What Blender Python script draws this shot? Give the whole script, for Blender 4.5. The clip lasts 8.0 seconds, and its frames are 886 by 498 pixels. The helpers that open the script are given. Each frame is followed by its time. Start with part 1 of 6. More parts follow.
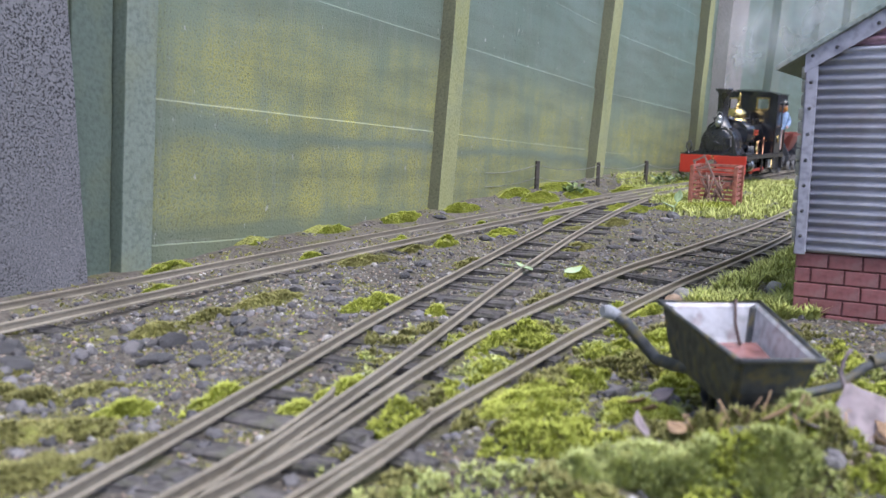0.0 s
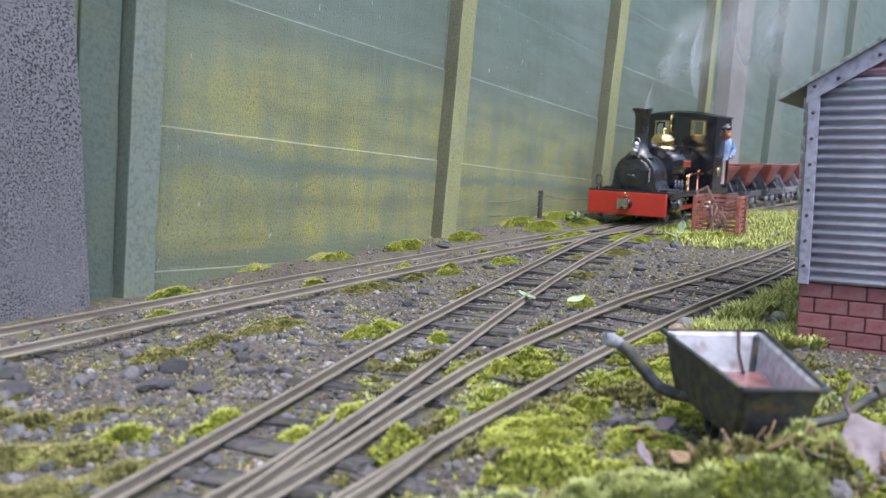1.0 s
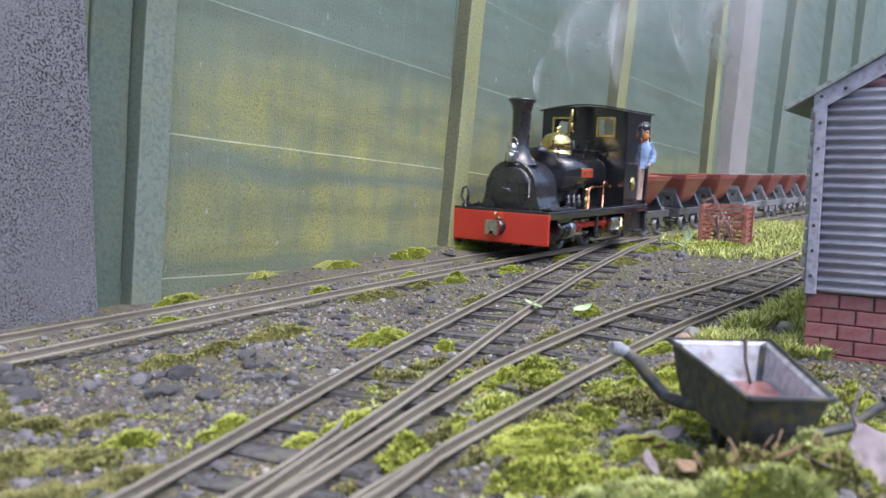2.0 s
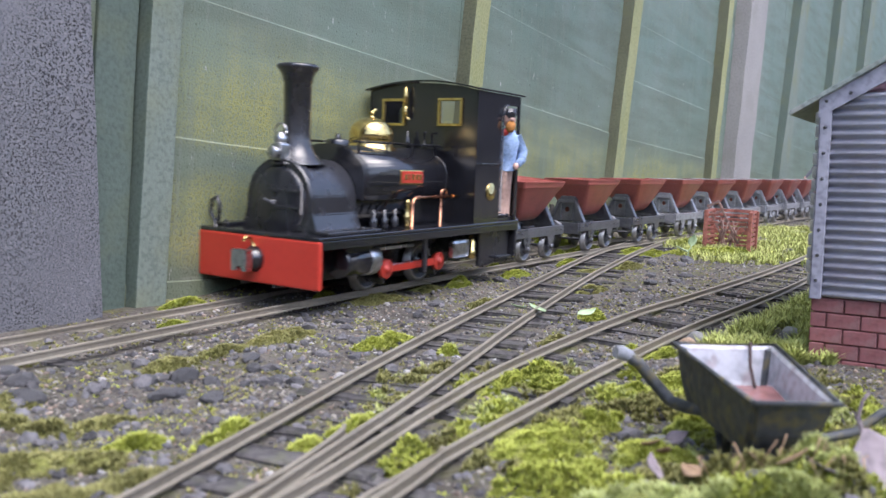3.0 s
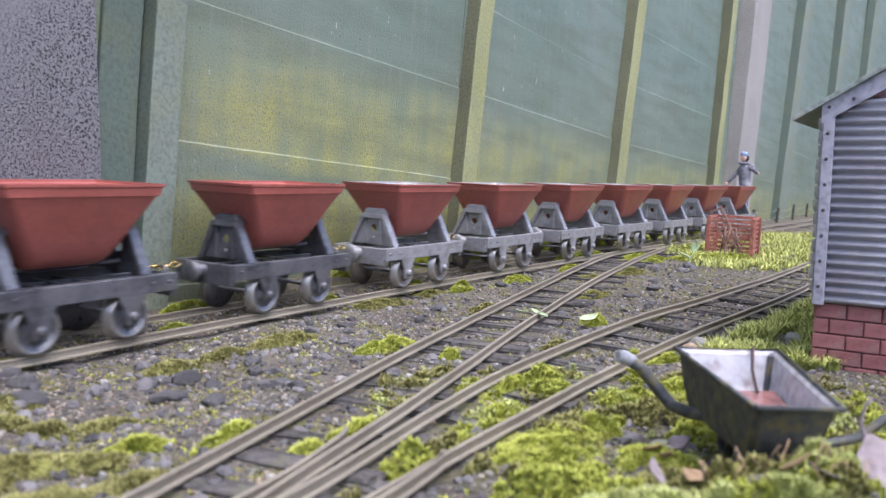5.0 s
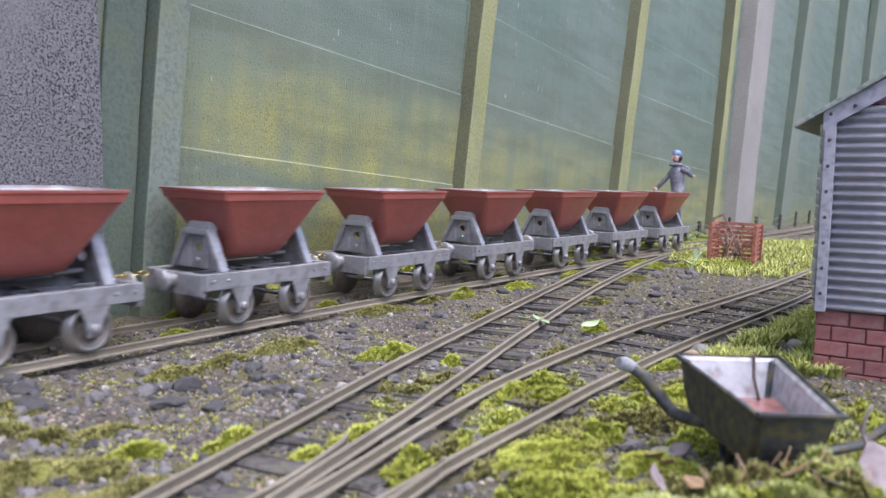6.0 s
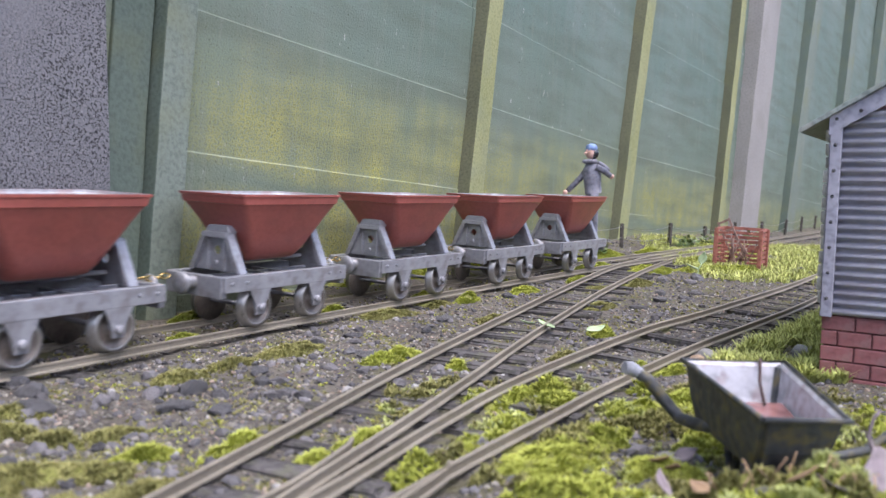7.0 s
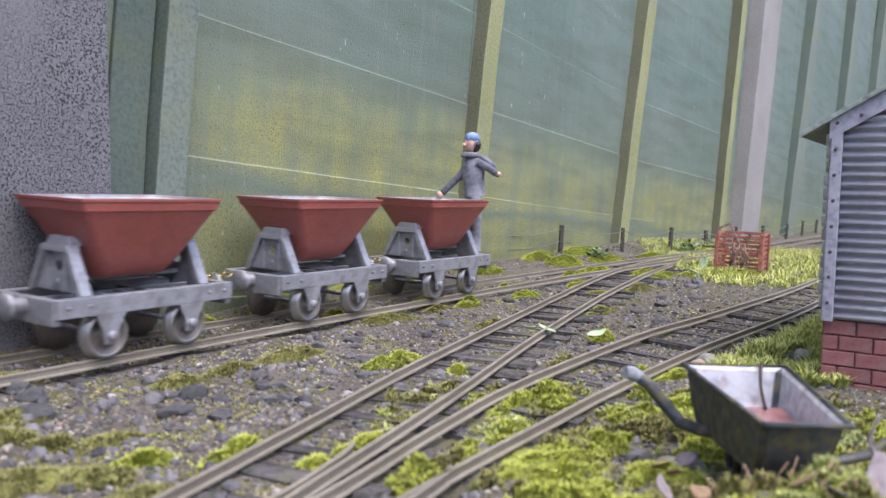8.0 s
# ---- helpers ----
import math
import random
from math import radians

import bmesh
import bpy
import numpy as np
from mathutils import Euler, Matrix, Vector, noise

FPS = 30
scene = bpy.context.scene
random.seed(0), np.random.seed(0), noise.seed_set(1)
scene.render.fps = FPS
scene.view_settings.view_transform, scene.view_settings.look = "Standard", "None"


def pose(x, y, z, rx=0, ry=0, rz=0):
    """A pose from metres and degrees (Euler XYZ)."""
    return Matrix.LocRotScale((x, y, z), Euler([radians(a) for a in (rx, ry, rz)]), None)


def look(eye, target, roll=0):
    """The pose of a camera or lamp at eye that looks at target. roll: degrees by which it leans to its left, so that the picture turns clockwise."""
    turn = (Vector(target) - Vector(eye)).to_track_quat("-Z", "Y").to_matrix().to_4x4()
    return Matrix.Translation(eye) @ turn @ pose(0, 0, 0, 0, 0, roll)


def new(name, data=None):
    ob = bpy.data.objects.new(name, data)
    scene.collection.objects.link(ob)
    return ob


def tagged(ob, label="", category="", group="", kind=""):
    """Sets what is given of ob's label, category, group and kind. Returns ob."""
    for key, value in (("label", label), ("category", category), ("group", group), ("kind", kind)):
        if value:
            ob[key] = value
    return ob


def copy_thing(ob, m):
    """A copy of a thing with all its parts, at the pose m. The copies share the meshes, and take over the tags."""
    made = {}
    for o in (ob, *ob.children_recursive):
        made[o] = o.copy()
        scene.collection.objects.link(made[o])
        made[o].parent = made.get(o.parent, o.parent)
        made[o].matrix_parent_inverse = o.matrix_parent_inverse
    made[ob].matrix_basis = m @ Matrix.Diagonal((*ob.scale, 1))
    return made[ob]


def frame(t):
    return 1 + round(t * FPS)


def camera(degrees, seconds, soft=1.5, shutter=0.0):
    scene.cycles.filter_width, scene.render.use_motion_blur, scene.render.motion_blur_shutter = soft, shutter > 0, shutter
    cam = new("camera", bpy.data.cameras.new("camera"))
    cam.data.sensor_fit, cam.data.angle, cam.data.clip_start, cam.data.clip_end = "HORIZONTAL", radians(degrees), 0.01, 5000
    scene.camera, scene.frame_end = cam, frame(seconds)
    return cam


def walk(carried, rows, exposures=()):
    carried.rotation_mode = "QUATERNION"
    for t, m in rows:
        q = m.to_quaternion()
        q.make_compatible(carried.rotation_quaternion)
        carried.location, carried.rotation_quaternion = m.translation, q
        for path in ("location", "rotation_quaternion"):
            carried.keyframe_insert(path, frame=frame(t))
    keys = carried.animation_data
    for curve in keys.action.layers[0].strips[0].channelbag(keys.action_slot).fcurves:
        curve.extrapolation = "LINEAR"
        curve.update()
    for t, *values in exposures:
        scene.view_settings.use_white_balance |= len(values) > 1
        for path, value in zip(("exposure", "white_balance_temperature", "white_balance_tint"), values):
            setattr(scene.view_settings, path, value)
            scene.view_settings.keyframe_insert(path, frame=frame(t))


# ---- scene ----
# ---------------------------------------------------------------- camera
cam = camera(56.75, 8.0, soft=1.4, shutter=0.3)
cam.data.dof.use_dof, cam.data.dof.focus_distance, cam.data.dof.aperture_fstop = True, 0.62, 20.0
# seconds, place in metres, pitch, lean to the left, yaw in degrees
WAY = [
    (0.0, -0.0003, 0.0001, 0.0874, -9.247, 1.450, -0.288),
    (0.5, -0.0002, -0.0001, 0.0870, -7.759, 1.580, -0.121),
    (1.0, -0.0000, -0.0000, 0.0865, -7.195, 1.765, -0.000),
    (1.5, -0.0003, -0.0005, 0.0864, -6.866, 1.873, 0.201),
    (3.0, -0.0004, -0.0010, 0.0859, -6.282, 2.090, 0.734),
    (3.5, -0.0004, -0.0006, 0.0860, -6.250, 2.030, 0.737),
    (4.0, -0.0005, -0.0011, 0.0857, -6.187, 2.095, 0.750),
    (4.5, -0.0006, -0.0011, 0.0853, -6.097, 2.259, 0.802),
    (6.0, 0.0000, -0.0011, 0.0852, -5.451, 2.374, 1.073),
    (6.5, -0.0002, -0.0014, 0.0851, -5.319, 2.407, 1.211),
    (7.0, -0.0002, -0.0017, 0.0851, -5.146, 2.436, 1.442),
    (7.5, -0.0003, -0.0017, 0.0850, -4.998, 2.502, 1.515),
    (8.0, 0.0000, -0.0016, 0.0852, -4.849, 2.410, 1.521)
]
walk(cam, [(t, pose(x, y, z, 90 + p, 0, w) @ pose(0, 0, 0, 0, 0, r)) for t, x, y, z, p, r, w in WAY],
     exposures=[(0.0, 1.16, 5880, 13), (2.6, 1.2, 5880, 14), (3.8, 1.36, 5900, 15), (4.6, 1.36, 5950, 16), (6.0, 1.24, 6050, 16), (8.0, 1.24, 6050, 16)])
# ---------------------------------------------------------------- light: an overcast day
world = bpy.data.worlds.new("sky")
scene.world = world
world.use_nodes = True
_wn, _wl = world.node_tree.nodes, world.node_tree.links
_sky = _wn.new("ShaderNodeTexSky")
_sky.sky_type, _sky.sun_disc = "NISHITA", False
_sky.sun_elevation, _sky.sun_rotation = radians(66), radians(142)
_sky.air_density, _sky.dust_density, _sky.ozone_density = 1.0, 4.0, 1.0
_wl.new(_sky.outputs[0], _wn["Background"].inputs[0])
_wn["Background"].inputs[1].default_value = 0.15
sun = new("sun", bpy.data.lights.new("sun", "SUN"))
sun.data.energy, sun.data.angle, sun.data.color = 0.9, radians(60), (1.0, 0.97, 0.92)
sun.matrix_world = look((0.45, -0.58, 1.65), (0, 0, 0))


# ---------------------------------------------------------------- materials
def material(name, dark, light, rough=0.7, metal=0.0, grain=200.0, patch=25.0, bump=0.3, dirt=None, dirt_amount=0.4,
             gloss=0.5, per_object=0.0, per_island=0.0, bump_distance=0.001, coords="Object", calm=1.0):
    """Two colours mixed by grain and by patches, with an optional dirt colour in blotches, bump and uneven roughness."""
    m = bpy.data.materials.new(name)
    m.use_nodes = True
    n, l = m.node_tree.nodes, m.node_tree.links
    b = n["Principled BSDF"]
    tc = n.new("ShaderNodeTexCoord")

    def noise_at(scale, detail=4.0):
        t = n.new("ShaderNodeTexNoise")
        t.inputs["Scale"].default_value, t.inputs["Detail"].default_value = scale, detail
        l.new(tc.outputs[coords], t.inputs["Vector"])
        return t.outputs["Fac"]

    def mix(fac, a, c):
        x = n.new("ShaderNodeMix")
        x.data_type = "RGBA"
        for v, i in ((fac, 0), (a, 6), (c, 7)):
            if isinstance(v, (float, int)):
                x.inputs[i].default_value = v
            elif isinstance(v, tuple):
                x.inputs[i].default_value = (*v, 1)
            else:
                l.new(v, x.inputs[i])
        return x.outputs[2]

    def ramp(v, lo, hi, top=1.0):
        r = n.new("ShaderNodeMapRange")
        l.new(v, r.inputs[0])
        for i, k in ((1, lo), (2, hi), (3, 0.0), (4, top)):
            r.inputs[i].default_value = k
        return r.outputs[0]

    g, p = noise_at(grain), noise_at(patch)
    col = mix(ramp(p, 0.32, 0.68), dark, light)
    col = mix(ramp(g, 0.35, 0.75, 0.55 * calm), col, tuple(min(1.0, 1.35 * c) for c in light))
    col = mix(ramp(g, 0.5, 0.3, 0.5 * calm), col, tuple(0.55 * c for c in dark))
    if dirt:
        d = noise_at(patch * 2.7, 6.0)
        col = mix(ramp(d, 0.5, 0.66, dirt_amount), col, dirt)
    if per_object or per_island:
        if per_object:
            r = n.new("ShaderNodeObjectInfo").outputs["Random"]
        else:
            r = n.new("ShaderNodeNewGeometry").outputs["Random Per Island"]
        h = n.new("ShaderNodeHueSaturation")
        k = per_object or per_island
        l.new(ramp(r, 0, 1, 2 * k), h.inputs["Value"])
        v = n.new("ShaderNodeMath")
        v.operation = "MULTIPLY_ADD"
        l.new(r, v.inputs[0])
        v.inputs[1].default_value, v.inputs[2].default_value = 2 * k, 1 - k
        l.new(v.outputs[0], h.inputs["Value"])
        l.new(col, h.inputs["Color"])
        col = h.outputs[0]
    l.new(col, b.inputs["Base Color"])
    rr = n.new("ShaderNodeMapRange")
    l.new(p, rr.inputs[0])
    rr.inputs[1].default_value, rr.inputs[2].default_value = 0.25, 0.75
    rr.inputs[3].default_value, rr.inputs[4].default_value = max(0.03, rough - 0.12), min(1, rough + 0.12)
    l.new(rr.outputs[0], b.inputs["Roughness"])
    b.inputs["Metallic"].default_value = metal
    b.inputs["Specular IOR Level"].default_value = gloss
    if bump:
        bp = n.new("ShaderNodeBump")
        bp.inputs["Strength"].default_value, bp.inputs["Distance"].default_value = bump, bump_distance
        l.new(g, bp.inputs["Height"])
        l.new(bp.outputs[0], b.inputs["Normal"])
    return m


M_soil = material("soil", (0.06, 0.053, 0.045), (0.135, 0.121, 0.104), 0.95, grain=420, patch=24, bump=0.8,
                  dirt=(0.12, 0.12, 0.04), dirt_amount=0.7, gloss=0.25, bump_distance=0.002)
M_stone = material("gravel stone", (0.105, 0.098, 0.083), (0.225, 0.21, 0.18), 0.85, grain=300, patch=60, bump=0.5, per_island=0.55,
                   gloss=0.3)
M_slate = material("slate", (0.05, 0.05, 0.055), (0.12, 0.118, 0.122), 0.8, grain=300, patch=60, bump=0.6, gloss=0.35,
                   per_object=0.25)
M_sleeper = material("weathered sleeper", (0.045, 0.043, 0.045), (0.12, 0.112, 0.108), 0.9, grain=350, patch=50, bump=0.8,
                     dirt=(0.09, 0.1, 0.03), dirt_amount=0.35, per_object=0.25, gloss=0.25)
M_rail = material("weathered rail", (0.2, 0.175, 0.135), (0.27, 0.242, 0.192), 0.6, 0.1, grain=500, patch=25, bump=0.15, calm=0.35)
M_moss = material("moss", (0.27, 0.3, 0.048), (0.45, 0.485, 0.105), 0.9, grain=160, patch=45, bump=0.0, per_island=0.3, calm=0.5, gloss=0.2)
M_moss_dull = material("olive moss", (0.175, 0.17, 0.06), (0.3, 0.29, 0.11), 0.9, grain=160, patch=45, bump=0.0, per_island=0.35, calm=0.5,
                       gloss=0.2)
M_grass = material("short grass", (0.27, 0.3, 0.075), (0.52, 0.55, 0.19), 0.75, grain=160, patch=45, bump=0.0, per_island=0.4, gloss=0.3)
M_black = material("black enamel", (0.012, 0.012, 0.015), (0.017, 0.017, 0.021), 0.14, grain=300, patch=40, bump=0.01, gloss=1.0)
M_satin = material("satin black", (0.018, 0.018, 0.022), (0.027, 0.027, 0.032), 0.26, grain=300, patch=60, bump=0.04, gloss=1.0)
M_red = material("red enamel", (0.52, 0.045, 0.028), (0.57, 0.052, 0.032), 0.35, grain=300, patch=30, bump=0.02, calm=0.15)
M_brass = material("polished brass", (0.72, 0.5, 0.18), (0.85, 0.62, 0.26), 0.16, 1.0, grain=300, patch=60, bump=0.04)
M_copper = material("copper pipe", (0.55, 0.24, 0.13), (0.7, 0.34, 0.2), 0.3, 1.0, grain=300, patch=60, bump=0.05)
M_steel = material("bright steel", (0.45, 0.45, 0.46), (0.62, 0.62, 0.63), 0.3, 1.0, grain=300, patch=60, bump=0.06)
M_silver = material("grey painted frame", (0.27, 0.275, 0.3), (0.36, 0.365, 0.395), 0.38, 0.3, grain=420, patch=50, bump=0.15,
                    dirt=(0.15, 0.13, 0.115), dirt_amount=0.45, calm=0.4)
M_dark = material("dark painted frame", (0.065, 0.068, 0.08), (0.15, 0.153, 0.172), 0.34, 0.35, grain=420, patch=60, bump=0.25,
                  dirt=(0.2, 0.19, 0.19), dirt_amount=0.35, calm=0.6, gloss=0.8)
M_tub = material("oxide red paint", (0.34, 0.096, 0.078), (0.41, 0.122, 0.1), 0.4, grain=420, patch=26, bump=0.12,
                 dirt=(0.27, 0.085, 0.07), dirt_amount=0.5, calm=0.35)
M_tub_in = material("worn tub lining", (0.3, 0.3, 0.32), (0.5, 0.5, 0.52), 0.55, 0.2, grain=300, patch=40, bump=0.2,
                    dirt=(0.3, 0.14, 0.11), dirt_amount=0.4, calm=0.4)
M_wheel = material("rusty wheel", (0.1, 0.085, 0.075), (0.2, 0.175, 0.155), 0.5, 0.3, grain=500, patch=60, bump=0.12, calm=0.4)
M_tread = material("worn wheel rim", (0.26, 0.25, 0.24), (0.4, 0.39, 0.375), 0.35, 0.7, grain=400, patch=80, bump=0.15, calm=0.4)
M_brick = material("painted brick", (0.23, 0.085, 0.085), (0.31, 0.125, 0.125), 0.7, grain=400, patch=50, bump=0.3, per_object=0.12,
                   dirt=(0.33, 0.24, 0.23), dirt_amount=0.3, calm=0.5)
M_mortar = material("painted mortar", (0.17, 0.07, 0.07), (0.22, 0.1, 0.1), 0.9, grain=400, patch=60, bump=0.4)
M_tin = material("corrugated sheet", (0.34, 0.35, 0.42), (0.46, 0.465, 0.53), 0.45, 0.1, grain=300, patch=22, bump=0.05,
                 dirt=(0.3, 0.22, 0.26), dirt_amount=0.3, calm=0.3)
M_tin_red = material("red oxide sheet", (0.34, 0.2, 0.26), (0.42, 0.27, 0.33), 0.5, 0.2, grain=300, patch=22, bump=0.1)
M_trim = material("grey trim", (0.3, 0.3, 0.37), (0.4, 0.4, 0.46), 0.5, 0.05, grain=300, patch=40, bump=0.12)
M_block = material("pale stone block", (0.38, 0.38, 0.34), (0.54, 0.54, 0.49), 0.85, grain=350, patch=60, bump=0.4, per_object=0.15)
M_concrete = material("concrete post", (0.25, 0.238, 0.225), (0.33, 0.315, 0.3), 0.88, grain=320, patch=7, bump=0.3,
                      dirt=(0.22, 0.215, 0.18), dirt_amount=0.35, calm=0.5)


def mesh_of(name, bm, mats):
    me = bpy.data.meshes.new(name)
    bm.normal_update()
    bm.to_mesh(me)
    bm.free()
    for m in mats if isinstance(mats, (list, tuple)) else [mats]:
        me.materials.append(m)
    return me


def part(name, bm, mat, parent=None, label="", m=None, smooth=False):
    """Links a bmesh as one mesh object under a thing or a part."""
    me = mesh_of(name, bm, mat)
    if smooth:
        for p in me.polygons:
            p.use_smooth = True
    ob = new(name, me)
    ob.parent = parent
    if m is not None:
        ob.matrix_basis = m
    if label:
        tagged(ob, label)
    return ob


def box(bm, lo, hi, bevel=0.0, m=None, mi=0):
    """A box between two corners, its edges rounded."""
    g = bmesh.ops.create_cube(bm, size=1)
    vs = g["verts"]
    for v in vs:
        v.co = Vector([lo[i] + (v.co[i] + 0.5) * (hi[i] - lo[i]) for i in range(3)])
    faces = {f for v in vs for f in v.link_faces}
    if bevel:
        es = {e for v in vs for e in v.link_edges}
        r = bmesh.ops.bevel(bm, geom=list(es), offset=bevel, segments=2, affect="EDGES", profile=0.5)
        vs = list({v for f in r["faces"] for v in f.verts} | {v for v in vs if v.is_valid})
        faces = {f for v in vs for f in v.link_faces}
    for f in faces:
        f.material_index = mi
    if m is not None:
        bmesh.ops.transform(bm, matrix=m, verts=vs)
    return bm


def lathe(bm, profile, segs=24, m=None, mi=0, caps=True):
    """A turned body round z from (radius, height) pairs."""
    rings = []
    for r, z in profile:
        rings.append([bm.verts.new((r * math.cos(2 * math.pi * i / segs), r * math.sin(2 * math.pi * i / segs), z)) for i in range(segs)])
    fs = []
    for a, b in zip(rings[:-1], rings[1:]):
        for i in range(segs):
            fs.append(bm.faces.new((a[i], a[(i + 1) % segs], b[(i + 1) % segs], b[i])))
    if caps:
        fs.append(bm.faces.new(list(reversed(rings[0]))))
        fs.append(bm.faces.new(rings[-1]))
    for f in fs:
        f.smooth, f.material_index = True, mi
    if m is not None:
        bmesh.ops.transform(bm, matrix=m, verts=[v for r in rings for v in r])
    return bm


def tube(bm, pts, r, segs=8, mi=0):
    """A round bar along a line of points."""
    pts = [Vector(p) for p in pts]
    rings = []
    up, last = Vector((0, 0, 1)), None
    for i, p in enumerate(pts):
        d = (pts[min(i + 1, len(pts) - 1)] - pts[max(i - 1, 0)]).normalized()
        a = d.cross(up) if last is None else last - d * last.dot(d)
        a = (a if a.length > 0.05 else d.cross(Vector((1, 0, 0)))).normalized()
        last = a.copy()
        c = a.cross(d)
        rr = r[i] if isinstance(r, (list, tuple)) else r
        rings.append([bm.verts.new(p + rr * (math.cos(2 * math.pi * k / segs) * a + math.sin(2 * math.pi * k / segs) * c)) for k in range(segs)])
    for a, b in zip(rings[:-1], rings[1:]):
        for k in range(segs):
            f = bm.faces.new((a[k], a[(k + 1) % segs], b[(k + 1) % segs], b[k]))
            f.smooth, f.material_index = True, mi
    for ring in (rings[0], rings[-1]):
        bm.faces.new(ring).material_index = mi
    return bm


def prism(bm, outline, y0, y1, m=None, mi=0, bevel=0.0):
    """An outline of (x, z) pairs, pushed from y0 to y1."""
    a = [bm.verts.new((x, y0, z)) for x, z in outline]
    b = [bm.verts.new((x, y1, z)) for x, z in outline]
    n = len(outline)
    fs = [bm.faces.new(a), bm.faces.new(list(reversed(b)))]
    for i in range(n):
        fs.append(bm.faces.new((a[i], b[i], b[(i + 1) % n], a[(i + 1) % n])))
    for f in fs:
        f.material_index = mi
    vs = a + b
    if bevel:
        es = list({e for f in fs for e in f.edges})
        r = bmesh.ops.bevel(bm, geom=es, offset=bevel, segments=2, affect="EDGES")
        vs = list({v for f in r["faces"] for v in f.verts} | {v for v in vs if v.is_valid})
    bmesh.ops.recalc_face_normals(bm, faces=list({f for v in vs for f in v.link_faces}))
    if m is not None:
        bmesh.ops.transform(bm, matrix=m, verts=vs)
    return bm


def loft(bm, rings, closed_ends=True, mi=0, smooth=False):
    """Skins equal rings of points."""
    vr = [[bm.verts.new(p) for p in ring] for ring in rings]
    n = len(vr[0])
    fs = []
    for a, b in zip(vr[:-1], vr[1:]):
        for i in range(n):
            fs.append(bm.faces.new((a[i], a[(i + 1) % n], b[(i + 1) % n], b[i])))
    if closed_ends:
        fs += [bm.faces.new(list(reversed(vr[0]))), bm.faces.new(vr[-1])]
    for f in fs:
        f.material_index, f.smooth = mi, smooth
    bmesh.ops.recalc_face_normals(bm, faces=fs)
    return bm


# ---------------------------------------------------------------- the railway's lines, in metres
GAUGE = 0.034
RAIL0, HEAD0, BEND, BEND_END = (-0.1683, 0.3367), 59.94, 6.57, 0.90   # near rail at s = 0; degrees; degrees a metre; metres
_STEP = 0.005
_line = {}


def heading(s):
    return radians(HEAD0 - BEND * min(max(s, -0.3), BEND_END) + 4.0 * max(0.0, min(s, 2.0) - 1.0))


def _trace():
    x, y = RAIL0
    for i in range(0, 801):
        _line[i] = (x, y)
        a = heading((i + 0.5) * _STEP)
        x, y = x + _STEP * math.cos(a), y + _STEP * math.sin(a)
    x, y = RAIL0
    for i in range(0, -501, -1):
        _line[i] = (x, y)
        a = heading((i - 0.5) * _STEP)
        x, y = x - _STEP * math.cos(a), y - _STEP * math.sin(a)


_trace()


def on_line(s, off=0.0):
    """A point of the main line, s metres along its near rail and off to the camera's side of that rail."""
    k = s / _STEP
    i = int(math.floor(k))
    f = k - i
    a, b = _line[i], _line[i + 1]
    h = heading(s)
    return Vector((a[0] + f * (b[0] - a[0]) + off * math.sin(h), a[1] + f * (b[1] - a[1]) - off * math.cos(h), 0))


def catmull(pts, step=0.012):
    """A smooth line through a few points."""
    p = [Vector((*q, 0)) for q in pts]
    p = [2 * p[0] - p[1]] + p + [2 * p[-1] - p[-2]]
    out = []
    for i in range(1, len(p) - 2):
        n = max(2, int((p[i + 1] - p[i]).length / step))
        for k in range(n):
            t = k / n
            out.append(0.5 * (2 * p[i] + (p[i + 1] - p[i - 1]) * t + (2 * p[i - 1] - 5 * p[i] + 4 * p[i + 1] - p[i + 2]) * t * t
                              + (3 * p[i] - p[i - 1] - 3 * p[i + 1] + p[i + 2]) * t ** 3))
    out.append(p[-2])
    return out


def beside(line, off):
    out = []
    for i, p in enumerate(line):
        d = (line[min(i + 1, len(line) - 1)] - line[max(i - 1, 0)]).normalized()
        out.append(p + off * Vector((d.y, -d.x, 0)))
    return out


RAIL_H = 0.0042
RAIL_PROFILE = [(-0.0013, 0), (0.0013, 0), (0.0013, 0.0006), (0.0004, 0.0011), (0.0004, 0.0028), (0.0008, 0.0032), (0.0008, 0.0040), (0.0005, 0.0042),
                (-0.0005, 0.0042), (-0.0008, 0.0040), (-0.0008, 0.0032), (-0.0004, 0.0028), (-0.0004, 0.0011), (-0.0013, 0.0006)]


def rail(line, parent):
    bm = bmesh.new()
    rings = []
    for i, p in enumerate(line):
        d = (line[min(i + 1, len(line) - 1)] - line[max(i - 1, 0)]).normalized()
        n = Vector((d.y, -d.x, 0))
        rings.append([p + n * x + Vector((0, 0, z - RAIL_H)) for x, z in RAIL_PROFILE])
    loft(bm, rings)
    return part("rail", bm, M_rail, parent)


_r = random.Random(7)


def sleeper_mesh():
    bm = bmesh.new()
    box(bm, (-0.0048, -0.029, -0.0105), (0.0048, 0.029, -RAIL_H), 0.0009)
    for v in bm.verts:
        v.co += Vector((_r.uniform(-1, 1), _r.uniform(-1, 1), _r.uniform(-1, 1))) * 0.0008
    return mesh_of("sleeper", bm, M_sleeper)


SLEEPERS = [sleeper_mesh() for _ in range(5)]


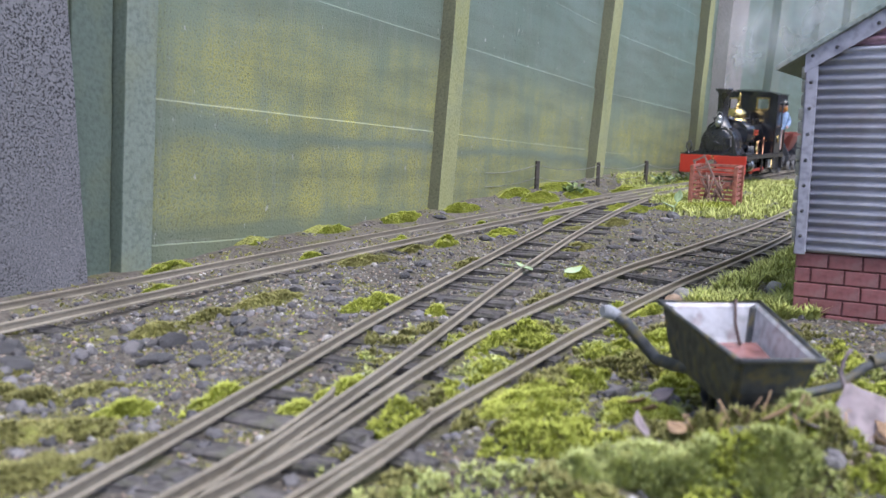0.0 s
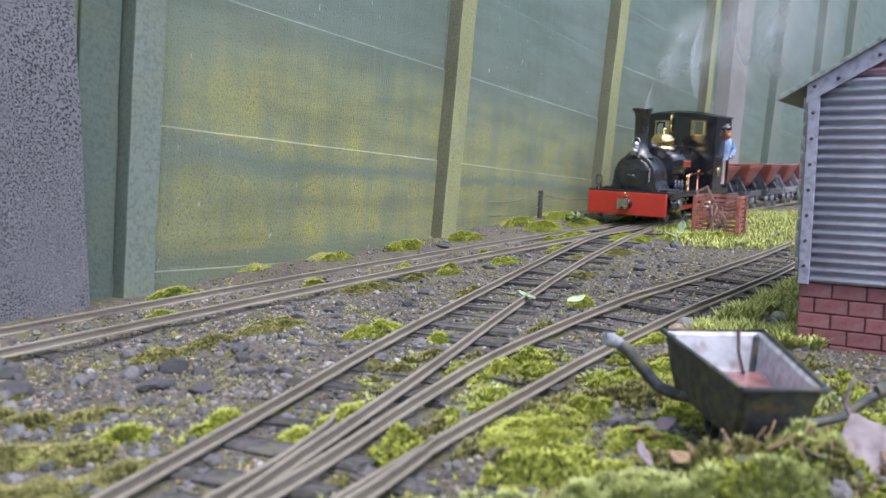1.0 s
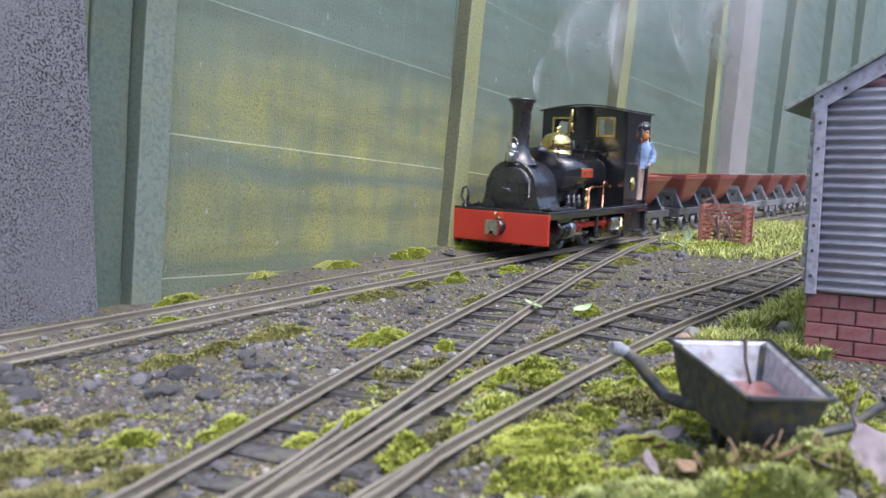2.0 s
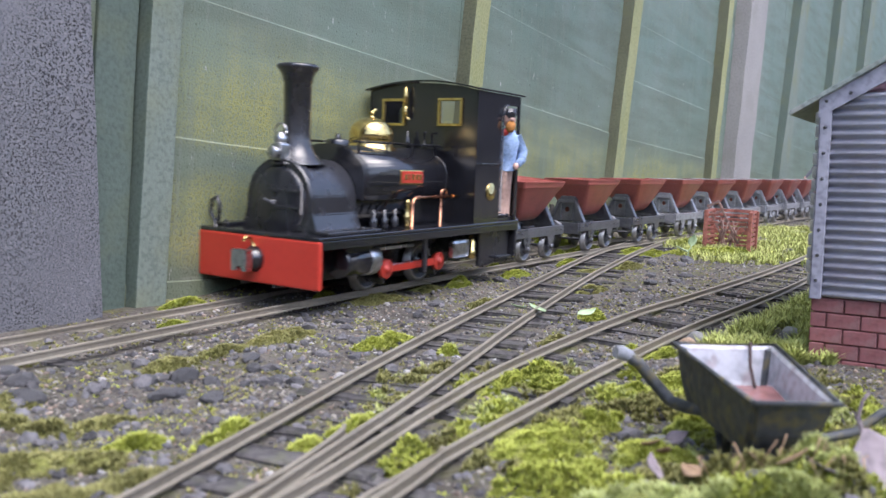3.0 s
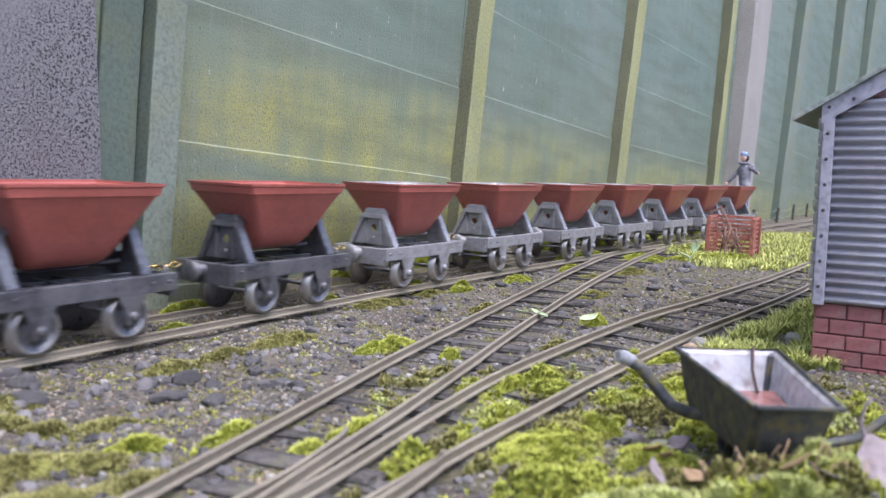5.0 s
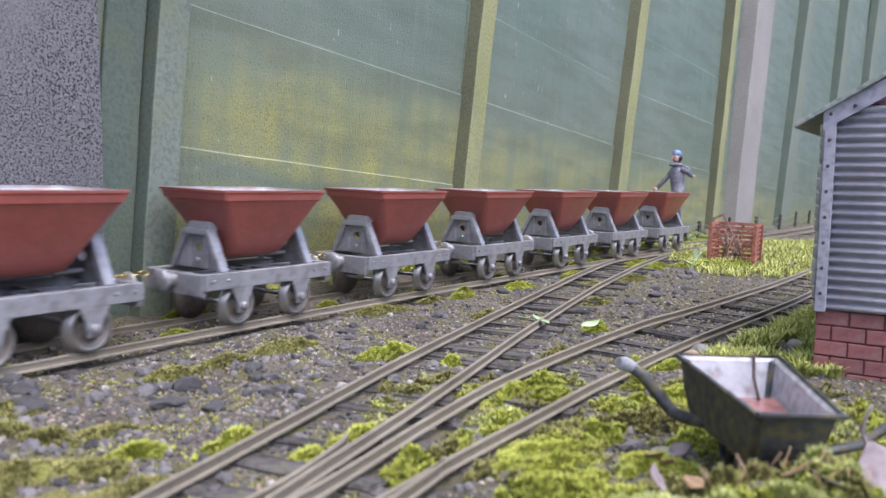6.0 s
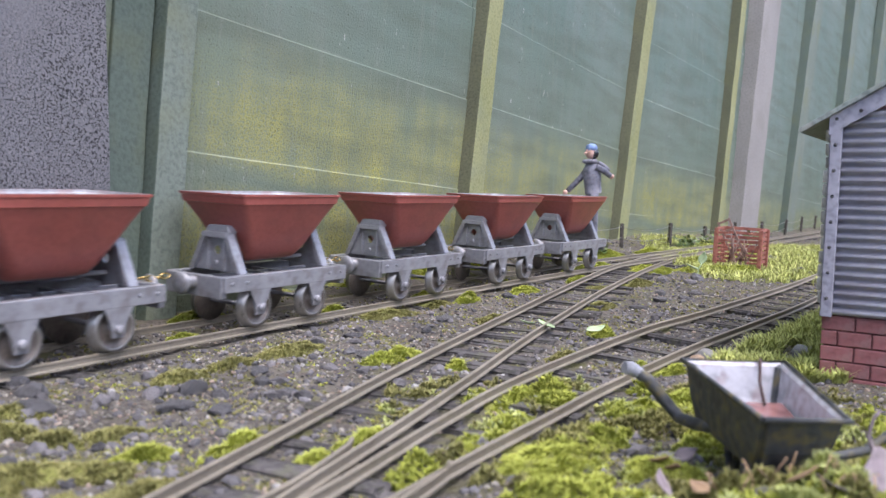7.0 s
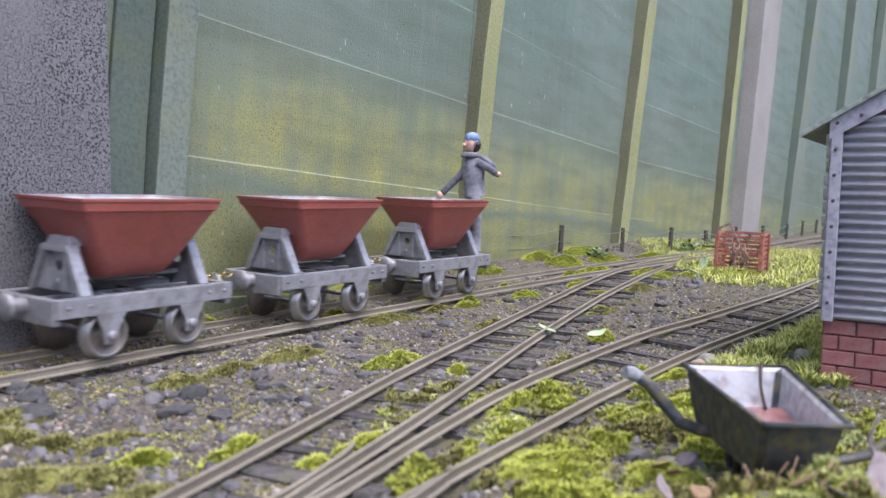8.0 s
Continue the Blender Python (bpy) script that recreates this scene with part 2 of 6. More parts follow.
def sleepers(line, parent, spacing=0.02, length=1.0, start=0.0):
    at, acc = start, 0.0
    for a, b in zip(line[:-1], line[1:]):
        d = b - a
        while at < acc + d.length:
            p = a + d * ((at - acc) / d.length)
            ob = new("sleeper", _r.choice(SLEEPERS))
            ob.parent = parent
            ob.matrix_basis = (Matrix.Translation(p + Vector((_r.uniform(-.003, .003), _r.uniform(-.003, .003), _r.uniform(-0.0022, -0.0003))))
                               @ Matrix.Rotation(math.atan2(d.y, d.x) + _r.uniform(-.12, .12), 4, "Z") @ Matrix.Diagonal((_r.uniform(0.8, 1.1), length * _r.uniform(0.82, 1.08), 1, 1)))
            at += spacing * _r.uniform(0.85, 1.15)
        acc += d.length


def chairs(line, parent, spacing):
    """Small cast chairs that hold a rail."""
    bm = bmesh.new()
    box(bm, (-0.0022, -0.0032, -RAIL_H - 0.0003), (0.0022, 0.0032, -RAIL_H + 0.0016), 0.0004)
    me = mesh_of("rail_chair", bm, M_rail)
    at, acc = 0.006, 0.0
    for a, b in zip(line[:-1], line[1:]):
        d = b - a
        while at < acc + d.length:
            ob = new("rail_chair", me)
            ob.parent = parent
            ob.matrix_basis = Matrix.Translation(a + d * ((at - acc) / d.length)) @ Matrix.Rotation(math.atan2(d.y, d.x), 4, "Z")
            at += spacing
        acc += d.length


main_mid = [on_line(s, -GAUGE / 2) for s in np.arange(-0.6, 3.4, 0.02)]
main_track = tagged(new("main_track"), "narrow-gauge model railway track with weathered rails on gravel", "railway track", kind="structure")
rail(beside(main_mid, GAUGE / 2), main_track)
rail(beside(main_mid, -GAUGE / 2), main_track)
sleepers([p - Vector((0, 0, 0.0017)) for p in main_mid[20:110]], main_track, 0.026)

# the siding that leaves the main line far off and comes towards the points
loop_left = catmull([(-0.117, 0.09), (-0.098, 0.145), (-0.077, 0.204), (-0.054, 0.273), (-0.021, 0.374), (0.046, 0.559), (0.110, 0.732), (0.158, 0.85), (0.212, 0.957), (0.276, 1.06)])
loop_right = catmull([(-0.083, 0.092), (-0.065, 0.145), (-0.043, 0.211), (-0.018, 0.280), (0.005, 0.347), (0.039, 0.449), (0.093, 0.600), (0.130, 0.696), (0.193, 0.848), (0.25, 0.97)])
loop_track = tagged(new("loop_track"), "model railway siding track with dark sleepers in mossy ballast", "railway track", kind="structure")
rail(loop_left, loop_track)
rail(loop_right, loop_track)
sleepers(beside(loop_left, GAUGE / 2)[:-6], loop_track, 0.0255)

# the siding towards the shed
yard_right = catmull([(-0.085, 0.09), (-0.052, 0.146), (-0.023, 0.196), (0.004, 0.244), (0.037, 0.299), (0.066, 0.347), (0.130, 0.444), (0.196, 0.535), (0.270, 0.64), (0.40, 0.84), (0.55, 1.08)])
yard_left = catmull([(-0.112, 0.095), (-0.076, 0.146), (-0.041, 0.200), (-0.005, 0.283), (0.030, 0.355), (0.107, 0.481), (0.161, 0.554), (0.237, 0.660), (0.287, 0.732), (0.373, 0.863), (0.52, 1.09)])
yard_track = tagged(new("yard_track"), "model railway yard track half buried in moss and grass", "railway track", kind="structure")
rail(yard_right, yard_track)
rail(yard_left, yard_track)
sleepers(beside(yard_right, -GAUGE / 2)[8:], yard_track, 0.036)
for g in ([(-0.066, 0.17), (-0.051, 0.201), (-0.043, 0.219), (-0.034, 0.248), (-0.0335, 0.255)],
          [(-0.031, 0.175), (-0.021, 0.194), (-0.014, 0.207), (-0.003, 0.231), (-0.0015, 0.238)]):
    rail(catmull(g, 0.006), yard_track)
# ---------------------------------------------------------------- ground
FENCE0, FENCE_DEG, FENCE_DIP = Vector((-0.1693, 0.4510, 0.003)), 60.35, 3.6
FU = Vector((math.cos(radians(FENCE_DEG)), math.sin(radians(FENCE_DEG)), 0))
FN = Vector((FU.y, -FU.x, 0))          # from the fence towards the railway


def ground_z(x, y):
    """Height of the ground: ballast just under the rail foot, with a bank that rises to the fence."""
    v = Vector((x, y, 0))
    d = (v - FENCE0).dot(FN)
    along = (v - FENCE0).dot(FU)
    z = -0.0072 + 0.0022 * noise.noise(v * 22) + 0.0012 * noise.noise(v * 70)
    bank = max(0.0, min(1.0, (0.05 - d) / 0.045))
    z += bank * (0.0065 + 0.012 * max(0.0, min(1.0, along / 0.8)))
    right = max(0.0, min(1.0, (x - 0.10 - 0.42 * (y - 0.25)) / 0.08)) * max(0.0, min(1.0, (0.9 - y) / 0.3))
    z += right * 0.003
    z += 0.0165 * math.exp(-((x - 0.095) / 0.034) ** 2 - ((y - 0.206) / 0.0135) ** 2)      # a hummock round the barrow
    return z


def build_ground():
    def axis(lo, hi, fine, far_lo, far_hi):
        a = list(np.arange(lo, hi, fine))
        left, right = [], []
        d, p = fine, lo
        while p > far_lo:
            d *= 1.35
            p -= d
            left.append(p)
        d, p = fine, a[-1]
        while p < far_hi:
            d *= 1.35
            p += d
            right.append(p)
        return left[::-1] + a + right
    xs, ys = axis(-0.34, 0.72, 0.005, -60, 60), axis(0.08, 1.5, 0.005, -60, 60)
    verts = [(x, y, ground_z(x, y) if abs(x) < 6 and abs(y) < 6 else -0.006) for y in ys for x in xs]
    w = len(xs)
    faces = [(j * w + i, j * w + i + 1, (j + 1) * w + i + 1, (j + 1) * w + i) for j in range(len(ys) - 1) for i in range(w - 1)]
    me = bpy.data.meshes.new("ground")
    me.from_pydata(verts, [], faces)
    for p in me.polygons:
        p.use_smooth = True
    me.materials.append(M_soil)
    tagged(new("ground", me), "grey-brown gravelly soil with mossy stains round a garden railway", "ground", kind="structure")


build_ground()
# unseen walls, added to darken level reflections and hold off low sky light
M_unseen_wall = material("brown unseen wall", (0.17, 0.145, 0.13), (0.26, 0.225, 0.205), 0.9, grain=60, patch=4, bump=0.4)
for name, lo, hi in (("wall_south", (-2.6, -2.7, -0.3), (3.3, -2.5, 0.8)), ("wall_east", (3.1, -2.5, -0.3), (3.3, 5.0, 0.8)), ("wall_west", (-2.6, -2.5, -0.3), (-2.4, -1.2, 0.8))):
    bm = bmesh.new()
    box(bm, lo, hi, 0.01)
    tagged(part(name, bm, M_unseen_wall), "plain unseen wall added to darken reflections and block low sky", "wall", kind="structure")


# ---------------------------------------------------------------- fence
def paint_material():
    """Faded blue-green paint with yellow algae that runs down the boards and gathers in bands."""
    m = bpy.data.materials.new("faded green paint with algae")
    m.use_nodes = True
    n, l = m.node_tree.nodes, m.node_tree.links
    b = n["Principled BSDF"]
    tc = n.new("ShaderNodeTexCoord")

    def mapped(scale):
        mp = n.new("ShaderNodeMapping")
        mp.inputs["Scale"].default_value = scale
        l.new(tc.outputs["Object"], mp.inputs["Vector"])
        return mp.outputs[0]

    def noise_at(vec, scale, detail=5.0):
        t = n.new("ShaderNodeTexNoise")
        t.inputs["Scale"].default_value, t.inputs["Detail"].default_value = scale, detail
        l.new(vec, t.inputs["Vector"])
        return t.outputs["Fac"]

    def rng(v, a, c, d=0.0, e=1.0, smooth=False):
        r = n.new("ShaderNodeMapRange")
        if smooth:
            r.interpolation_type = "SMOOTHSTEP"
        l.new(v, r.inputs[0])
        for i, k in ((1, a), (2, c), (3, d), (4, e)):
            r.inputs[i].default_value = k
        return r.outputs[0]

    def mul(a, c, op="MULTIPLY"):
        x = n.new("ShaderNodeMath")
        x.operation = op
        x.use_clamp = op != "ADD"
        for v, i in ((a, 0), (c, 1)):
            if isinstance(v, float):
                x.inputs[i].default_value = v
            else:
                l.new(v, x.inputs[i])
        return x.outputs[0]

    def mix(fac, a, c):
        x = n.new("ShaderNodeMix")
        x.data_type = "RGBA"
        for v, i in ((fac, 0), (a, 6), (c, 7)):
            if isinstance(v, float):
                x.inputs[i].default_value = v
            elif isinstance(v, tuple):
                x.inputs[i].default_value = (*v, 1)
            else:
                l.new(v, x.inputs[i])
        return x.outputs[2]

    flat = mapped((1, 1, 1))
    runs, level = mapped((7, 7, 1.6)), mapped((0.8, 0.8, 4.5))
    sep = n.new("ShaderNodeSeparateXYZ")
    l.new(tc.outputs["Object"], sep.inputs[0])
    z, x = sep.outputs[2], sep.outputs[0]
    big, mid, fine = noise_at(flat, 5.0), noise_at(flat, 22.0), noise_at(flat, 620.0, 3.0)
    streak, cloud = noise_at(runs, 8.0), noise_at(level, 7.0)
    col = mix(rng(big, 0.3, 0.7), (0.13, 0.19, 0.158), (0.195, 0.25, 0.22))
    col = mix(rng(streak, 0.45, 0.8, 0.0, 0.45), col, (0.215, 0.25, 0.233))
    # algae in two broad level bands with bare strips under the board joints
    zz = mul(mul(z, mul(cloud, 0.07), "ADD"), -0.035, "ADD")
    low = mul(rng(zz, 0.012, 0.026, smooth=True), rng(zz, 0.064, 0.08, 1.0, 0.0, smooth=True))
    high = mul(rng(zz, 0.080, 0.095, smooth=True), rng(zz, 0.105, 0.18, 1.0, 0.0, smooth=True))
    band = mul(low, high, "ADD")
    band = mul(band, rng(streak, 0.34, 0.6, 0.4, 1.0))
    band = mul(band, rng(mid, 0.3, 0.65, 0.5, 1.0))
    band = mul(band, rng(x, 0.35, 1.0, 1.0, 0.55))
    band = mul(band, rng(x, -0.02, 0.09, 0.35, 1.0))
    speck = rng(fine, 0.40, 0.56, 0.2, 1.0)
    film = mul(rng(z, 0.3, 0.0, 0.0, 0.8), rng(mid, 0.25, 0.7, 0.5, 1.0))
    col = mix(film, col, (0.175, 0.185, 0.095))
    col = mix(mul(band, speck), col, (0.44, 0.42, 0.115))
    col = mix(mul(mul(band, 0.8), rng(noise_at(flat, 620.0, 3.0), 0.54, 0.62)), col, (0.09, 0.1, 0.04))
    chip = mul(rng(noise_at(mapped((1, 1, 0.45)), 210.0, 5.0), 0.69, 0.73), 0.8)
    col = mix(chip, col, (0.44, 0.44, 0.41))
    mm = n.new("ShaderNodeMath")
    mm.operation = "PINGPONG"
    l.new(mul(z, -0.0085, "ADD"), mm.inputs[0])
    mm.inputs[1].default_value = 0.04125
    rub = mul(rng(mm.outputs[0], 0.0013, 0.0005), rng(noise_at(flat, 60.0), 0.45, 0.68, 0.0, 0.2))
    col = mix(rub, col, (0.46, 0.46, 0.42))
    wash = rng(noise_at(mapped((0.5, 0.5, 3.2)), 16.0, 4.0), 0.42, 0.68, 0.0, 0.45)
    col = mix(wash, col, (0.105, 0.12, 0.085))
    drip = rng(noise_at(mapped((60, 60, 5)), 3.0, 4.0), 0.56, 0.72, 0.0, 0.4)
    col = mix(drip, col, (0.21, 0.235, 0.19))
    grit = rng(noise_at(flat, 640.0, 4.0), 0.58, 0.68, 0.0, 0.5)
    col = mix(grit, col, (0.075, 0.085, 0.055))
    spot = rng(noise_at(flat, 240.0, 2.0), 0.72, 0.76, 0.0, 0.7)
    col = mix(spot, col, (0.07, 0.08, 0.05))
    l.new(col, b.inputs["Base Color"])
    l.new(rng(big, 0.3, 0.7, 0.62, 0.8), b.inputs["Roughness"])
    b.inputs["Specular IOR Level"].default_value = 0.3
    bp = n.new("ShaderNodeBump")
    bp.inputs["Strength"].default_value, bp.inputs["Distance"].default_value = 0.35, 0.0012
    l.new(mul(fine, mul(mid, 0.8), "ADD"), bp.inputs["Height"])
    l.new(bp.outputs[0], b.inputs["Normal"])
    return m


M_paint = paint_material()
FENCE = pose(*FENCE0, 0, FENCE_DIP, FENCE_DEG)      # x along the fence, y away from the railway; the whole fence runs downhill
FENCE_FAR = FENCE @ pose(0.80, 0, 0) @ pose(0, 0, 0, 0, 0, -5.35)


def build_fence():
    rr = random.Random(3)
    pitch = 0.0825
    for place, ends, label in ((FENCE, (-0.7, -0.03, 0.335, 0.80), "tall faded green board fence stained with yellow algae"),
                               (FENCE_FAR, (0.0, 0.38, 0.83, 1.24, 1.67, 2.1, 3.6), "far run of the faded green board fence")):
        fence = tagged(new("fence"), label, "fence", kind="structure")
        fence.matrix_basis = place
        for row in range(-3, 16):
            for a, c in zip(ends[:-1], ends[1:]):
                bm = bmesh.new()
                dz, dy = rr.uniform(-0.0006, 0.0006), rr.uniform(0, 0.0005)
                z0, z1 = 0.0085 + row * pitch + dz, 0.0085 + (row + 1) * pitch - 0.0002 + dz
                bow = rr.uniform(-0.0008, 0.0008)
                y = 0.0011 * (row + 3) + dy
                rings = []
                for i in range(9):
                    x = a + 0.0004 + (c - a - 0.0008) * i / 8
                    b = y + bow * math.sin(math.pi * i / 8)
                    wob = 0.0005 * noise.noise(Vector((x * 30, row, 0)))
                    rings.append([(x, b, z0 - 0.0008), (x, b + 0.0006, z0 - 0.0014), (x, b + 0.012, z0 - 0.0014), (x, b + 0.012, z1), (x, b + 0.0009, z1 + wob), (x, b, z1 - 0.0009 + wob)])
                loft(bm, rings)
                part("board", bm, M_paint, fence)


build_fence()


def fence_post(place, left, width, depth, lean=0.0, mat=None, label=""):
    """A post before the boards: a weathered face, and timber sides in a darker colour that imitates shade."""
    bm = bmesh.new()
    box(bm, (0, -depth, -0.12), (width, 0.012, 1.35), 0.0008)
    geom = [e for e in bm.edges if abs(e.verts[0].co.z - e.verts[1].co.z) > 0.5]
    bmesh.ops.subdivide_edges(bm, edges=geom, cuts=90)
    for v in bm.verts:
        v.co += Vector((noise.noise(Vector((left, 3, v.co.z * 14))) + 0.35 * noise.noise(v.co * 70), noise.noise(Vector((left, 8, v.co.z * 14))), 0)) * 0.0009
    bm.normal_update()
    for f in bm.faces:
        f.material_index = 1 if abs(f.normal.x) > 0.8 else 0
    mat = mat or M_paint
    # timber sides get the darker tone, shade put into their colour
    ob = part("fence_post", bm, [mat, {M_concrete: M_concrete, M_post: M_post_shade}.get(mat, M_post_green)])
    ob.matrix_basis = place @ pose(left, 0, 0, 0, lean, 0)
    return tagged(ob, label or "upright algae-stained post before the green fence", "fence post", group="posts of the fence", kind="structure")


M_post = material("algae-stained timber", (0.22, 0.235, 0.09), (0.34, 0.345, 0.18), 0.85, grain=420, patch=8, bump=0.5,
                  dirt=(0.21, 0.245, 0.17), dirt_amount=0.5, calm=0.6)
M_post_teal = material("faded green timber", (0.125, 0.16, 0.128), (0.205, 0.24, 0.2), 0.8, grain=420, patch=8, bump=0.5,
                       dirt=(0.2, 0.21, 0.1), dirt_amount=0.45, calm=0.6)
# colour of the upright board; also the painted shade on teal posts' sides
M_post_green = material("dull green board and shaded sides", (0.075, 0.105, 0.085), (0.12, 0.155, 0.128), 0.8, grain=420, patch=9, bump=0.4,
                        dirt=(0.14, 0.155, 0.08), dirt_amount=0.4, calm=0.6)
# darker copy of the post timber: shade painted on its sides
M_post_shade = material("shaded post side", (0.09, 0.095, 0.058), (0.155, 0.16, 0.098), 0.9, grain=420, patch=9, bump=0.5,
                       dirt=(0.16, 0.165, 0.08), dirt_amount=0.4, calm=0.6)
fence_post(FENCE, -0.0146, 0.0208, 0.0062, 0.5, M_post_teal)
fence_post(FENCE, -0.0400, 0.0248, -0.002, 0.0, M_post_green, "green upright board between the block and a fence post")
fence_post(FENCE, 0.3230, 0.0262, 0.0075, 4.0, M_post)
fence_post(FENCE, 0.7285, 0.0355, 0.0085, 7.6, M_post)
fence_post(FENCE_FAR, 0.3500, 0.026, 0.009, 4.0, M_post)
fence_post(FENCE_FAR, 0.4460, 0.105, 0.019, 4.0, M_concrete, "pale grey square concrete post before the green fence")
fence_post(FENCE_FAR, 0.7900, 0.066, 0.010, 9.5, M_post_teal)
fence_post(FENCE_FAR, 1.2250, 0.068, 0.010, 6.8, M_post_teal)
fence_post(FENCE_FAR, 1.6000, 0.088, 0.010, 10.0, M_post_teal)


# ---------------------------------------------------------------- rough grey block beside the fence
def rough_block():
    m = bpy.data.materials.new("pitted grey render")
    m.use_nodes = True
    n, l = m.node_tree.nodes, m.node_tree.links
    b = n["Principled BSDF"]
    tc = n.new("ShaderNodeTexCoord")

    def noise_at(scale, detail):
        t = n.new("ShaderNodeTexNoise")
        t.inputs["Scale"].default_value, t.inputs["Detail"].default_value = scale, detail
        l.new(tc.outputs["Object"], t.inputs["Vector"])
        return t.outputs["Fac"]

    def ramp(v, a, c, d=0.0, e=1.0):
        r = n.new("ShaderNodeMapRange")
        l.new(v, r.inputs[0])
        for q, k in ((1, a), (2, c), (3, d), (4, e)):
            r.inputs[q].default_value = k
        return r.outputs[0]

    def mix(fac, a, c):
        x = n.new("ShaderNodeMix")
        x.data_type = "RGBA"
        l.new(fac, x.inputs[0])
        for v, q in ((a, 6), (c, 7)):
            if isinstance(v, tuple):
                x.inputs[q].default_value = (*v, 1)
            else:
                l.new(v, x.inputs[q])
        return x.outputs[2]

    def times(a, c):
        x = n.new("ShaderNodeMath")
        x.operation = "MULTIPLY"
        l.new(a, x.inputs[0])
        l.new(c, x.inputs[1])
        return x.outputs[0]

    big, fine = noise_at(14, 5), noise_at(1000, 2)
    pit = times(ramp(fine, 0.48, 0.37), ramp(big, 0.36, 0.52, 0.25, 1.0))     # pores, missing where the skin was trowelled smooth
    col = mix(ramp(noise_at(5, 4), 0.3, 0.7), (0.14, 0.14, 0.152), (0.21, 0.21, 0.225))
    col = mix(ramp(noise_at(900, 2), 0.5, 0.72, 0.0, 0.6), col, (0.3, 0.3, 0.31))
    col = mix(pit, col, (0.04, 0.041, 0.045))
    l.new(col, b.inputs["Base Color"])
    b.inputs["Roughness"].default_value = 0.9
    bp = n.new("ShaderNodeBump")
    bp.inputs["Strength"].default_value, bp.inputs["Distance"].default_value = 0.8, 0.0015
    bp.invert = True
    l.new(pit, bp.inputs["Height"])
    l.new(bp.outputs[0], b.inputs["Normal"])
    bm = bmesh.new()
    box(bm, (-0.55, -0.012, -0.004), (-0.0395, 0.06, 0.62), 0.001)
    bmesh.ops.subdivide_edges(bm, edges=bm.edges[:], cuts=12, use_grid_fill=True)
    for w in bm.verts:
        w.co += Vector((0.3 * noise.noise(w.co * 90), noise.noise(w.co * 40 + Vector((5, 0, 0))), 0)) * 0.0007
    ob = part("concrete_block", bm, m)
    ob.matrix_basis = pose(*FENCE0, 0, -2.0, FENCE_DEG)
    tagged(ob, "rough pitted grey cement-rendered block beside the green fence", "concrete block")


rough_block()
# ---------------------------------------------------------------- the tipper wagons
WHEEL_R, WHEELBASE = 0.0106, 0.0449


def wheel_mesh(bm, y, side, r=WHEEL_R, mi_face=1):
    """A flanged wheel on an axle along y; side says where its face looks."""
    turn = Matrix.Translation((0, y, 0)) @ Matrix.Rotation(radians(-90 * side), 4, "X")
    lathe(bm, [(r * 0.3, -0.0022), (r * 1.12, -0.0022), (r * 1.12, -0.0012), (r, -0.0008), (r * 0.985, 0.0024), (r * 0.83, 0.0025),
               (r * 0.78, 0.001), (r * 0.36, 0.001), (r * 0.3, 0.0032), (r * 0.14, 0.0034)], 28, turn)
    return bm


def axle_set(parent, x, r, mat, face_y=0.0178):
    axle = bmesh.new()
    tube(axle, [(0, -0.0215, 0), (0, 0.0215, 0)], 0.0013, 8)
    ax = part("axle", axle, M_dark, parent, m=pose(x, 0, r))
    for side in (1, -1):
        bm = bmesh.new()
        wheel_mesh(bm, 0, side, r)
        for f in bm.faces:
            c = f.calc_center_median()
            f.material_index = 1 if math.hypot(c.x, c.z) > 0.86 * r else 0
        part("wheel", bm, [mat, M_tread], ax, m=pose(0, side * face_y, 0))
    return ax


def hopper_rings(inset):
    """The tub as rounded rectangles from its keel to its rim."""
    rings = []
    for z, a, b, c in ((0.0335, 0.0175, 0.004, 0.003), (0.0350, 0.0195, 0.0085, 0.005), (0.0385, 0.0215, 0.0122, 0.006), (0.046, 0.0254, 0.0160, 0.005),
                       (0.058, 0.0318, 0.0206, 0.0035), (0.0652, 0.0362, 0.0236, 0.0025), (0.0655, 0.0371, 0.0243, 0.0025),
                       (0.0690, 0.0382, 0.0248, 0.0025), (0.0696, 0.0389, 0.0254, 0.0025), (0.0708, 0.0391, 0.0255, 0.0025)):
        a, b, c = a - inset, b - inset, min(c, b - inset - 0.0003)
        ring = []
        for sx, sy, a0 in ((1, 1, 0), (-1, 1, 90), (-1, -1, 180), (1, -1, 270)):
            for k in range(4):
                t = radians(a0 + 30 * k)
                ring.append((sx * (a - c) + c * math.cos(t), sy * (b - c) + c * math.sin(t), z))
        rings.append(ring)
    return rings


